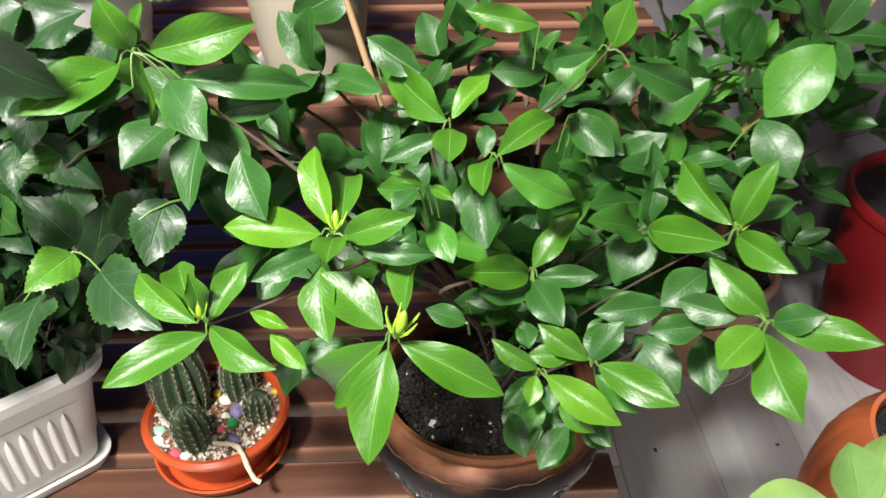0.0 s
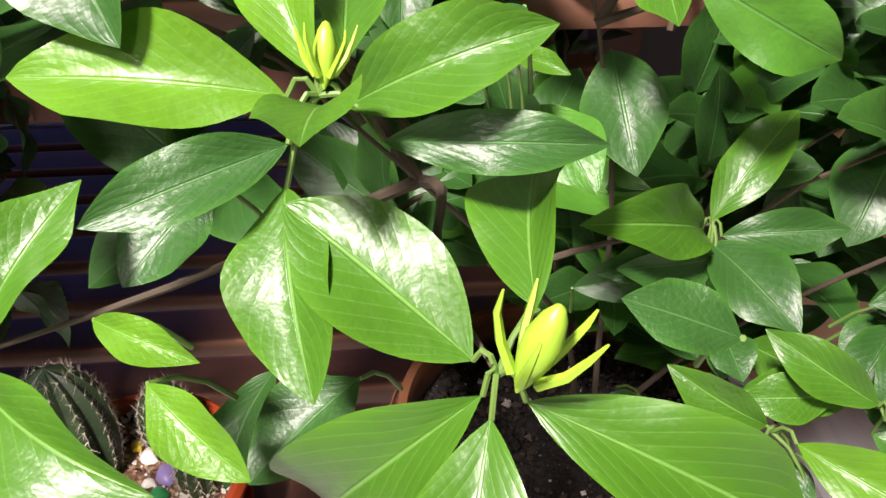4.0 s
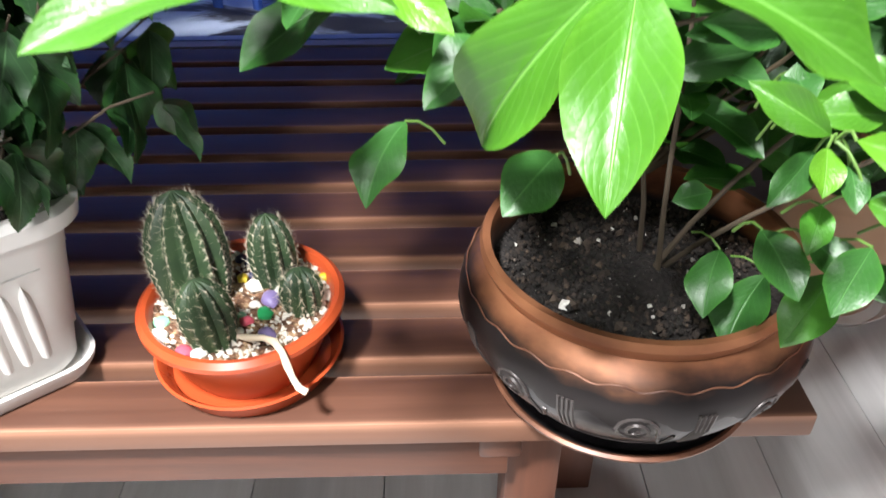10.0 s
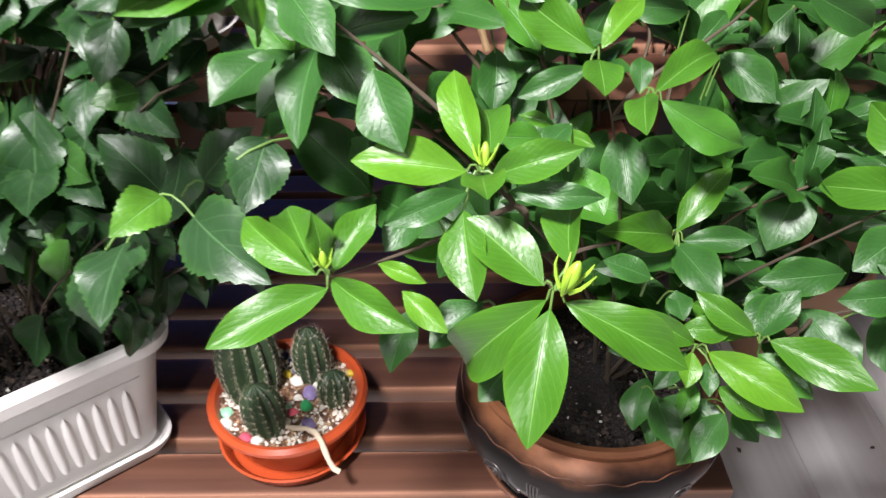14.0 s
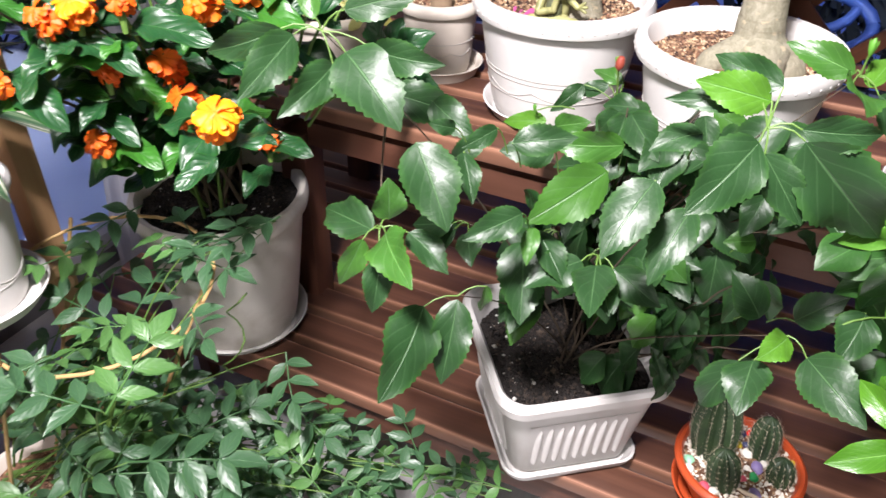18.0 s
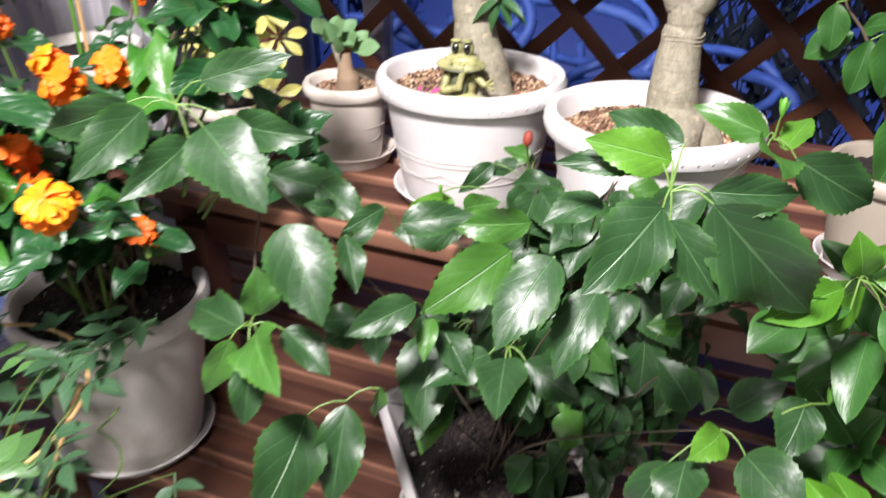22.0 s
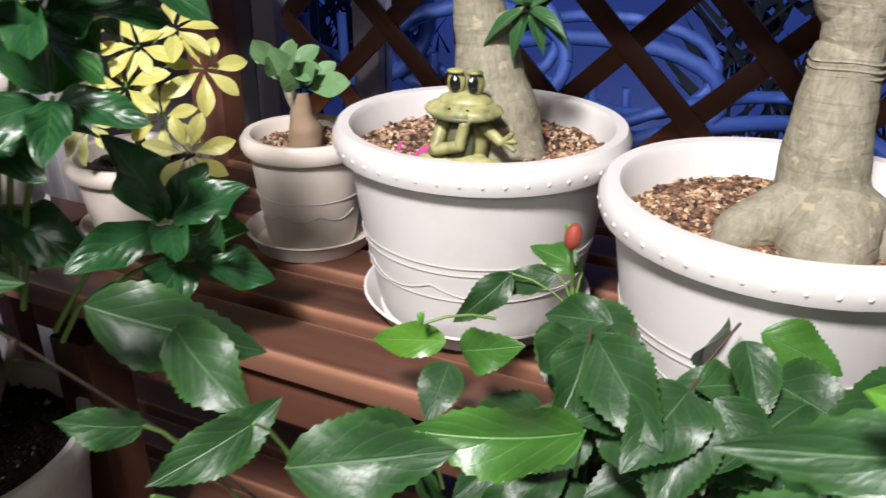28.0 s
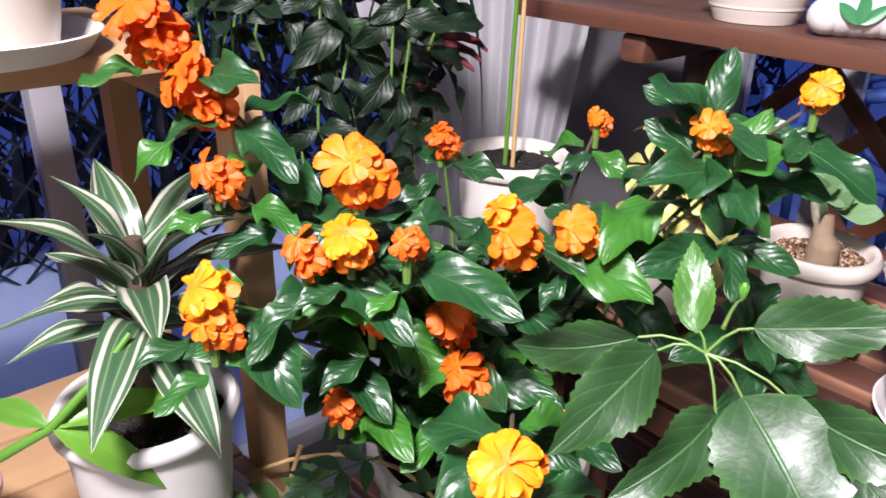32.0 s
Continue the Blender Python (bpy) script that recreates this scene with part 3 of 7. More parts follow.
pot("cream_pot", "cream plastic pot on a white saucer on the pine stand", (-1.536, 0.255, 1.262), 0.115, 0.085, 0.17, M_CREAM, M_SOIL, 0.022, 0.01, 0.125, 0.02, saucer_mat=M_WHITE)
pot("cream_pot", "cream plastic pot with a tall staked shoot", (-1.43, 0.95, T), 0.095, 0.07, 0.20, M_OLDWHITE, M_SOIL, 0.022, 0.01, 0.09, 0.02, saucer_mat=M_WHITE)
pot("pink_pot", "pale pink plastic pot with soil", (-1.44, 0.085, 0.702), 0.09, 0.065, 0.15, plastic("pink_plastic", (0.62, 0.40, 0.40)), M_SOIL, 0.02, 0.01)
pot("cream_pot", "cream pot of the climbing jasmine on the floor", (-1.36, 0.29, 0), 0.14, 0.10, 0.30, M_CREAM, M_GRIT, 0.03, 0.01, 0.13)
pot("red_tub", "big dark red plastic tub on the floor", (1.16, 1.33, 0), 0.23, 0.19, 0.42, M_RED, M_SOIL, 0.03, 0.01)
pot("bowl_pot", "shallow cream bowl on the upper shelf", (-1.20, 1.20, 1.2615), 0.085, 0.06, 0.07, M_CREAM, M_SOIL, 0.015, 0.008)

# side stand that carries the staked pot
stand = thing("side_stand", "narrow dark stained wooden plant stand", "stand", (-1.44, 0.95, 0))
part("top", box_bm(0.23, 0.24, 0.03, 0.004, (0, 0, T - 0.0155)), M_WOOD, stand)
for sx in (-0.09, 0.09):
    for sy in (-0.09, 0.09):
        part("leg", box_bm(0.035, 0.035, T - 0.031, 0.003, (sx, sy, (T - 0.031) / 2)), M_WOOD_Z, stand)

# copper-banded round pot
M_COPPER = material("copper_glaze", (0.42, 0.17, 0.075), 0.38, 0.55)
_n = Nodes(M_COPPER)
_f = _n.noise(_n.coords("Object", (1, 1, 2.2)), 8.0, 5.0, 0.55)
_n.colour(_n.ramp(_f, [(0.30, (0.035, 0.022, 0.018)), (0.44, (0.20, 0.075, 0.038)), (0.62, (0.40, 0.17, 0.08))]))
_z = _n.add("ShaderNodeSeparateXYZ")
_n.link(_n.add("ShaderNodeTexCoord").outputs["Object"], _z.inputs[0])
_h = _n.maths("MULTIPLY_ADD", _f, 0.05, _z.outputs[2])
_k = _n.ramp(_h, [(0.158, (0, 0, 0)), (0.174, (1, 1, 1))])
_n.colour(_n.mix(_k, (0.022, 0.018, 0.018), _n.ramp(_f, [(0.30, (0.16, 0.060, 0.032)), (0.62, (0.42, 0.18, 0.085))])))
_n.rough(_n.maths("MULTIPLY_ADD", _f, 0.25, 0.28))
M_DARKCLAY = material("dark_glaze", (0.03, 0.028, 0.03), 0.3, 0.3)
_n = Nodes(M_DARKCLAY)
_f = _n.noise(_n.coords("Object"), 22.0, 6.0, 0.65)
_n.colour(_n.ramp(_f, [(0.35, (0.018, 0.016, 0.018)), (0.62, (0.045, 0.04, 0.042)), (0.8, (0.16, 0.07, 0.045))]))
_n.rough(_n.maths("MULTIPLY_ADD", _f, 0.3, 0.18))
_n.bump(_n.noise(_n.coords("Object"), 150.0, 3.0), 0.15, 0.001)
M_CARVE = material("carved_line", (0.055, 0.046, 0.044), 0.4, 0.3)
M_SAUCER = material("brown_glaze", (0.20, 0.085, 0.048), 0.42, 0.3)
_n = Nodes(M_SAUCER)
_f = _n.noise(_n.coords("Object"), 16.0, 5.0, 0.6)
_n.colour(_n.ramp(_f, [(0.35, (0.09, 0.038, 0.024)), (0.65, (0.26, 0.115, 0.065))]))
cp = thing("copper_pot", "round dark clay pot with copper band and carved scrolls", "plant pot", (0.0885, 0.722, S))
prof = [(0.0, 0.010), (0.086, 0.010), (0.098, 0.017), (0.122, 0.042), (0.143, 0.068), (0.1575, 0.096), (0.1595, 0.112)]
cp_body = part("body", lathe_bm(prof, 72), M_DARKCLAY, cp)
band = lathe_bm([(0.1580, 0.100), (0.1605, 0.114), (0.1580, 0.128), (0.150, 0.141), (0.1405, 0.149), (0.1365, 0.152), (0.1395, 0.157), (0.1425, 0.165), (0.1400, 0.172), (0.1330, 0.171), (0.1300, 0.162), (0.132, 0.11)], 144)
for v in band.verts:
    if v.co.z < 0.102:
        v.co.z += 0.004 * math.sin(18 * math.atan2(v.co.y, v.co.x))
part("band", band, M_COPPER, cp, "copper-coloured upper band with wavy edge")
part("saucer", lathe_bm([(0, 0.0), (0.103, 0.0), (0.121, 0.014), (0.127, 0.022), (0.124, 0.022), (0.116, 0.013), (0.099, 0.005), (0, 0.004)], 64), M_DARKCLAY, cp, "dark saucer with copper edge")
part("saucer_rim", lathe_bm([(0.1040, 0.0), (0.1220, 0.0138), (0.1290, 0.0215), (0.1300, 0.0250), (0.1270, 0.0268), (0.1235, 0.0250), (0.1225, 0.0222)], 64), M_SAUCER, cp, "copper-brown rounded saucer rim")


def on_pot(a, z):
    """A point just on the pot's dark belly at an angle and height."""
    for (r0, z0), (r1, z1) in zip(prof, prof[1:]):
        if z0 <= z <= z1 and z1 > z0:
            r = r0 + (r1 - r0) * (z - z0) / (z1 - z0)
            return ((r + 0.0003) * math.cos(a), (r + 0.0003) * math.sin(a), z)
    return (0.1607 * math.cos(a), 0.1607 * math.sin(a), z)


for k in range(9):
    a0 = 2 * math.pi * k / 9 - 1.75
    pts = [on_pot(a0 + 0.12 * (1 - i / 30) * math.cos(i * 0.5), 0.093 + 0.021 * (1 - i / 30) * math.sin(i * 0.5)) for i in range(28)]
    part("scroll", tube_bm(pts, 0.0019, 5), M_CARVE, cp_body)
    pts = [on_pot(a0 + 0.12 + 0.01 * i, 0.092 - 0.026 * math.sin(i * 0.32)) for i in range(10)]
    part("scroll", tube_bm(pts, 0.0018, 5), M_CARVE, cp_body)
    for j in range(4):
        aj = a0 + 0.30 + 0.025 * j
        part("carved_line", tube_bm([on_pot(aj, 0.060 + 0.056 * i / 5) for i in range(6)], 0.0016, 5), M_CARVE, cp_body)
wave_pts = [on_pot(2 * math.pi * i / 160, 0.042 + 0.003 * math.sin(20 * 2 * math.pi * i / 160)) for i in range(161)]
part("carved_wave", tube_bm(wave_pts, 0.0012, 5), M_CARVE, cp_body)
wave_pts = [(0.1540 * math.cos(u), 0.1540 * math.sin(u), 0.1365 + 0.0022 * math.sin(26 * u)) for u in (2 * math.pi * i / 260 for i in range(261))]
part("carved_wave", tube_bm(wave_pts, 0.0008, 5), M_SAUCER, cp_body)
soil_bm = bmesh.new()
bmesh.ops.create_grid(soil_bm, x_segments=36, y_segments=36, size=1.0)
for v in soil_bm.verts:
    x, y = v.co.x, v.co.y
    sx, sy = x * math.sqrt(1 - y * y / 2), y * math.sqrt(1 - x * x / 2)
    mound = 0.02 * math.exp(-((sx - 0.05) ** 2 + (sy + 0.1) ** 2) / 0.06)
    v.co = (sx * 0.1305, sy * 0.1305, 0.132 + 0.8 * mound + 0.006 * noise.noise(Vector((sx * 7, sy * 7, 3))) + 0.003 * noise.noise(Vector((sx * 25, sy * 25, 8))))
part("soil", soil_bm, M_SOIL, cp)

# clay pot and its stool
clay = thing("clay_pot", "big-bellied ribbed terracotta pot with a fleshy-leaved plant", "plant pot", (0.735, 0.66, 0))
cl = lathe_bm([(0.0, 0.0), (0.085, 0.0), (0.115, 0.05), (0.145, 0.13), (0.162, 0.22), (0.166, 0.30), (0.158, 0.37), (0.140, 0.42), (0.118, 0.448), (0.116, 0.458), (0.109, 0.458), (0.107, 0.44), (0.12, 0.40), (0.11, 0.1)], 144)
for v in cl.verts:
    r = math.hypot(v.co.x, v.co.y)
    if 0.02 < v.co.z < 0.44 and r > 0.09:
        f = 1 + 0.022 * abs(math.sin(13 * math.atan2(v.co.y, v.co.x))) * min(1.0, (0.44 - v.co.z) / 0.06)
        v.co.x, v.co.y = v.co.x * f, v.co.y * f
part("body", cl, M_CLAY, clay)
part("soil", lathe_bm([(0.0, 0.432), (0.07, 0.434), (0.110, 0.430)], 32), M_SOIL, clay)


def square_ring(bm, half, z, corner=0.3, n=10, half_y=None):
    """A ring of a square with round corners."""
    hy = half_y or half
    out = []
    for q, (sx, sy) in enumerate(((1, 1), (-1, 1), (-1, -1), (1, -1))):
        for i in range(n):
            a = math.pi / 2 * (q + i / (n - 1))
            r = corner * half
            out.append(bm.verts.new((sx * (half - r) + r * math.cos(a), sy * (hy - r) + r * math.sin(a), z)))
    return out


def square_lathe(rows, corner=0.3):
    bm = bmesh.new()
    rings = [square_ring(bm, h, z, corner) for h, z in rows]
    for a, b in zip(rings, rings[1:]):
        for k in range(len(a)):
            bm.faces.new((a[k], a[(k + 1) % len(a)], b[(k + 1) % len(b)], b[k]))
    return bm, rings


PLANTER = (-0.598, 0.766, S)
box_p = thing("planter_box", "white square plastic planter with fluted sides standing on a tray", "planter", PLANTER, turn=38)
box_p.scale = (0.95, 1.0, 1.05)
bm, rings = square_lathe([(0.104, 0.010), (0.107, 0.014), (0.135, 0.172), (0.141, 0.176), (0.149, 0.180), (0.152, 0.196), (0.148, 0.203), (0.139, 0.202), (0.134, 0.196), (0.124, 0.12)])
bm.faces.new(rings[0])
box_body = part("body", bm, M_WHITE, box_p)
bm, rings = square_lathe([(0.115, 0.0), (0.122, 0.012), (0.124, 0.020), (0.120, 0.021), (0.114, 0.012), (0.110, 0.006)])
bm.faces.new(rings[0])
bm.faces.new(rings[-1])
part("tray", bm, M_WHITE, box_p)
bm = bmesh.new()
bmesh.ops.create_grid(bm, x_segments=30, y_segments=30, size=0.129)
for v in bm.verts:
    x, y = v.co.x, v.co.y
    v.co.z = 0.163 + 0.008 * noise.noise(Vector((x * 30, y * 30, 1))) + 0.004 * noise.noise(Vector((x * 110, y * 110, 4)))
    cut = max(0.0, abs(x) + abs(y) - 0.215) / 2
    v.co.x -= math.copysign(cut, x)
    v.co.y -= math.copysign(cut, y)
part("soil", bm, M_SOIL, box_p)
flute = bmesh.new()
rows_f = []
for i in range(9):
    f = i / 8
    w = 0.0075 * math.sin(math.pi * min(1, 0.12 + f * 0.88)) ** 0.35
    z = 0.04 + 0.092 * f
    o = 0.1105 + 0.028 * (z - 0.014) / 0.158 - 0.004
    rows_f.append([flute.verts.new((u * w, -(o + 0.0055 * math.cos(u * math.pi / 2)), z)) for u in (-1, -0.6, -0.2, 0.2, 0.6, 1)])
for a, b in zip(rows_f, rows_f[1:]):
    for j in range(5):
        flute.faces.new((a[j], a[j + 1], b[j + 1], b[j]))
FLUTE = mesh_of(flute, "flute", M_WHITE)
for side in range(4):
    for k in range(9):
        part("flute", FLUTE, None, box_body, m=pose(0, 0, 0, 0, 0, 90 * side) @ Matrix.Translation(((k - 4) * 0.0185, 0, 0)))
    ledge = tube_bm([(-0.095, -0.1295, 0.142), (0, -0.1300, 0.142), (0.095, -0.1295, 0.142)], 0.0016, 6)
    part("ledge", ledge, M_WHITE, box_body, m=pose(0, 0, 0, 0, 0, 90 * side))

# ---- loose crumbs and perlite on the potting soil ----
M_CRUMB = material("soil_crumb", (0.03, 0.02, 0.015), 0.95)
_n = Nodes(M_CRUMB)
_n.colour(_n.ramp(_n.add("ShaderNodeNewGeometry").outputs["Random Per Island"], [(0.0, (0.006, 0.005, 0.004)), (0.55, (0.018, 0.013, 0.010)), (0.85, (0.040, 0.028, 0.020)), (0.980, (0.075, 0.052, 0.036)), (0.990, (0.55, 0.53, 0.48)), (1.0, (0.72, 0.70, 0.66))]))


def crumbs(centre, radius, z, count, seed, square=0.0, bump=0.0):
    rnd = random.Random(seed)
    verts, faces = [], []
    for k in range(count):
        if square:
            u, w = rnd.uniform(-radius, radius), rnd.uniform(-radius, radius)
            c, d = math.cos(square), math.sin(square)
            x, y = centre[0] + u * c - w * d, centre[1] + u * d + w * c
        else:
            a, r = rnd.uniform(0, 6.283), radius * math.sqrt(rnd.random())
            x, y = centre[0] + r * math.cos(a), centre[1] + r * math.sin(a)
        s = rnd.uniform(0.0010, 0.0032) if rnd.random() < 0.9 else rnd.uniform(0.003, 0.006)
        q = Matrix.Rotation(rnd.uniform(0, 6), 3, (rnd.random(), rnd.random(), rnd.random() + 0.1))
        n0 = len(verts)
        o = Vector((x, y, z + 0.35 * s + bump * noise.noise(Vector((x * 25, y * 25, seed)))))
        for e in ((1, 0, 0), (-1, 0, 0), (0, 1, 0), (0, -1, 0), (0, 0, 1), (0, 0, -1)):
            verts.append(tuple(o + q @ Vector(e) * s * rnd.uniform(0.6, 1.3)))
        faces += [tuple(n0 + i for i in f) for f in ((0, 2, 4), (2, 1, 4), (1, 3, 4), (3, 0, 4), (2, 0, 5), (1, 2, 5), (3, 1, 5), (0, 3, 5))]
    me = bpy.data.meshes.new("soil_crumbs")
    me.from_pydata(verts, [], faces)
    me.materials.append(M_CRUMB)
    return tagged(part("soil_crumbs", me, None), "dark soil crumbs flecked with white perlite", "soil", kind="stuff")


crumbs((PLANTER[0], PLANTER[1]), 0.108, S + 0.174, 2200, 201, radians(38), 0.003)
crumbs((0.0885, 0.722), 0.120, S + 0.136, 2600, 202, 0.0, 0.004)
crumbs((-1.274, 0.744), 0.140, 0.670, 1500, 203, 0.0, 0.003)
crumbs((-1.383, 0.3205), 0.080, 0.868, 1600, 204, 0.0, 0.002)

# ---- cacti ----
M_CACTUS = material("cactus_skin", (0.03, 0.085, 0.03), 0.5)
_n = Nodes(M_CACTUS)
_f = _n.noise(_n.coords("Object"), 40.0, 4.0)
_n.colour(_n.ramp(_f, [(0.3, (0.017, 0.034, 0.016)), (0.7, (0.046, 0.080, 0.032))]))
_n.bump(_n.noise(_n.coords("Object"), 260.0, 2.0), 0.3, 0.001)
M_SPINE = material("spine", (0.72, 0.64, 0.50), 0.6)


def cactus(label, foot, top, radius, ribs, seed):
    rnd = random.Random(seed)
    f, t = Vector(foot), Vector(top)
    c = thing("cactus", label, "cactus", group="cacti in the bowl")
    axis = (t - f)
    h = axis.length
    c.matrix_basis = Matrix.Translation(f) @ axis.to_track_quat("Z", "Y").to_matrix().to_4x4()

    def rad(v):
        return radius * (0.72 + 0.28 * math.sin(math.pi * min(1, v * 1.1))) * (1 if v < 0.7 else math.sqrt(max(0.0, 1 - ((v - 0.7) / 0.3) ** 2)))

    bm = bmesh.new()
    steps = ribs * 6
    grid = []
    for i in range(19):
        v = i / 18
        r = rad(v)
        grid.append([bm.verts.new((r * (1 + 0.12 * math.cos(ribs * a)) * math.cos(a), r * (1 + 0.12 * math.cos(ribs * a)) * math.sin(a), v * h)) for a in (2 * math.pi * k / steps for k in range(steps))])
    for a, b in zip(grid, grid[1:]):
        for k in range(steps):
            bm.faces.new((a[k], a[(k + 1) % steps], b[(k + 1) % steps], b[k]))
    part("body", bm, M_CACTUS, c)
    verts, faces = [], []
    rows = max(6, int(h / 0.0085))
    for k in range(ribs):
        a = 2 * math.pi * k / ribs
        for i in range(1, rows):
            v = i / rows
            r = rad(v) * 1.10
            p = Vector((r * math.cos(a), r * math.sin(a), v * h))
            out = Vector((math.cos(a), math.sin(a), 0.5 * (v - 0.4) * 2)).normalized()
            s = out.orthogonal().normalized()
            n0 = len(verts)
            for q in range(5):
                d = (Matrix.Rotation(q * 1.2566, 3, out) @ s)
                verts.append(p + d * 0.0011)
            verts.append(p + out * 0.0012)
            faces += [(n0 + q, n0 + (q + 1) % 5, n0 + 5) for q in range(5)]
            for q in range(10):
                d = (out * rnd.uniform(0.15, 1.0) + Matrix.Rotation(q * 0.9 + rnd.random(), 3, out) @ s).normalized()
                length = rnd.uniform(0.005, 0.012)
                w = d.orthogonal().normalized() * 0.0003
                n0 = len(verts)
                verts += [p - w, p + w, p + d * length]
                faces.append((n0, n0 + 1, n0 + 2))
    me = bpy.data.meshes.new("spine")
    me.from_pydata([tuple(v) for v in verts], [], faces)
    me.materials.append(M_SPINE)
    tagged(part("spine", me, None, c), kind="stuff")
    return c


cactus("tall ribbed green cactus with pale spines in the bowl", (-0.330, 0.766, 0.452), (-0.339, 0.785, 0.578), 0.0350, 13, 1)
cactus("short ribbed cactus leaning in the bowl front", (-0.300, 0.705, 0.452), (-0.313, 0.716, 0.526), 0.0235, 12, 2)
cactus("small conical cactus in the bowl", (-0.256, 0.790, 0.455), (-0.260, 0.801, 0.540), 0.0215, 11, 3)
cactus("smallest round spiny cactus in the bowl", (-0.224, 0.748, 0.455), (-0.226, 0.760, 0.504), 0.0195, 12, 4)

R2 = random.Random(7)
gv, gf = [], []
for k in range(900):
    a, r = R2.uniform(0, 6.283), 0.087 * math.sqrt(R2.random())
    x, y = -0.285 + r * math.cos(a), 0.759 + r * math.sin(a)
    if R2.random() < 0.72 and r < 0.045:
        continue
    s = R2.uniform(0.0016, 0.0042)
    n0 = len(gv)
    z = 0.4615 + s * 0.3
    q = Matrix.Rotation(R2.uniform(0, 6), 3, (R2.random(), R2.random(), R2.random() + 0.1))
    for d in ((1, 0, 0), (-1, 0, 0), (0, 1, 0), (0, -1, 0), (0, 0, 1), (0, 0, -1)):
        gv.append(tuple(Vector((x, y, z)) + q @ Vector(d) * s * R2.uniform(0.7, 1.2)))
    gf += [tuple(n0 + i for i in f) for f in ((0, 2, 4), (2, 1, 4), (1, 3, 4), (3, 0, 4), (2, 0, 5), (1, 2, 5), (3, 1, 5), (0, 3, 5))]
me = bpy.data.meshes.new("gravel")
me.from_pydata(gv, [], gf)
M_GRAVEL = material("white_gravel", (0.72, 0.68, 0.60), 0.8)
me.materials.append(M_GRAVEL)
tagged(part("gravel", me, None), "coarse white gravel round the cacti", "gravel", kind="stuff")


def pebble_mesh(name, mat, seed):
    bm = bmesh.new()
    bmesh.ops.create_icosphere(bm, subdivisions=2, radius=1.0)
    for v in bm.verts:
        v.co *= 1 + 0.25 * noise.noise(v.co * 1.3 + Vector((seed, 0, 0)))
        v.co.z *= 0.7
        v.co.x *= 1.25
    return mesh_of(bm, name, mat)


PEBBLES = {n: pebble_mesh("pebble", material(n + "_stone", c, 0.4), k) for k, (n, c) in enumerate((("white", (0.75, 0.72, 0.64)), ("green", (0.03, 0.32, 0.10)), ("mint", (0.30, 0.62, 0.40)), ("pink", (0.65, 0.10, 0.15)), ("violet", (0.26, 0.20, 0.42)), ("yellow", (0.62, 0.46, 0.03)), ("navy", (0.03, 0.035, 0.10)), ("red", (0.75, 0.03, 0.02))))}
for col, x, y, s in (("green", -0.260, 0.738, 0.0075), ("mint", -0.358, 0.728, 0.0075), ("white", -0.356, 0.708, 0.009), ("pink", -0.326, 0.687, 0.008), ("white", -0.312, 0.684, 0.007), ("violet", -0.258, 0.760, 0.0095), ("white", -0.275, 0.782, 0.0095), ("white", -0.248, 0.772, 0.008), ("pink", -0.276, 0.728, 0.006), ("violet", -0.253, 0.708, 0.008), ("white", -0.282, 0.712, 0.006), ("yellow", -0.208, 0.795, 0.006), ("yellow", -0.292, 0.795, 0.006), ("navy", -0.290, 0.822, 0.006), ("navy", -0.300, 0.828, 0.006), ("white", -0.272, 0.752, 0.005), ("white", -0.205, 0.765, 0.007), ("navy", -0.280, 0.80, 0.006), ("red", -0.272, 0.830, 0.010), ("mint", -0.283, 0.735, 0.005)):
    part_ob = part("pebble", PEBBLES[col], None, m=Matrix.Translation((x, y, 0.4645)) @ Matrix.Rotation(x * 90, 4, "Z") @ Matrix.Scale(s, 4))
    tagged(part_ob, "small smooth %s ornamental stone on the gravel" % col, "stone", "coloured stones in the bowl")
rope = tube_bm([(-0.278, 0.700, 0.470), (-0.268, 0.694, 0.474), (-0.252, 0.691, 0.476), (-0.240, 0.682, 0.479), (-0.232, 0.670, 0.4775), (-0.227, 0.6605, 0.470), (-0.223, 0.656, 0.460), (-0.218, 0.652, 0.451), (-0.211, 0.650, 0.447)], [0.0022, 0.0036, 0.0030, 0.0040, 0.0032, 0.0038, 0.0030, 0.0036, 0.0036], 9)
tagged(part("driftwood_twig", rope, material("bleached_twig", (0.62, 0.52, 0.38), 0.8)), "pale bleached twig hanging over the bowl's rim", "twig")

# ---- leaves and branches ----
RL = random.Random(21)
NODES = {}


def petiole(plant, a, b, r=0.0011):
    a, b = Vector(a), Vector(b)
    if (b - a).length > 0.004:
        part("petiole", tube_bm(bend(a, b, 0.006, 3), [r * 1.2, r, r, r], 6), M_STEM, plant)


def rosette(plant, meshes, node, axis, n, size, rnd, spread=70, jitter=14):
    """A rosette of leaves round the end of a shoot."""
    axis = Vector(axis).normalized()
    side = axis.orthogonal().normalized()
    for k in range(n):
        out = Matrix.Rotation(k * 2.4 + rnd.uniform(-0.3, 0.3), 3, axis) @ side
        tilt = radians(spread * (0.4 + 0.6 * (1 - k / max(1, n - 1))) + rnd.uniform(-jitter, jitter))
        d = axis * math.cos(tilt) + out * math.sin(tilt)
        b = Vector(node) - axis * 0.02 * (n - k) / n + d * 0.006
        part("leaf", rnd.choice(meshes), None, plant, m=aim(b, b + d * size * rnd.uniform(0.7, 1.1), axis + Vector((0, -0.2, 0.5)), rnd.uniform(-12, 12)))


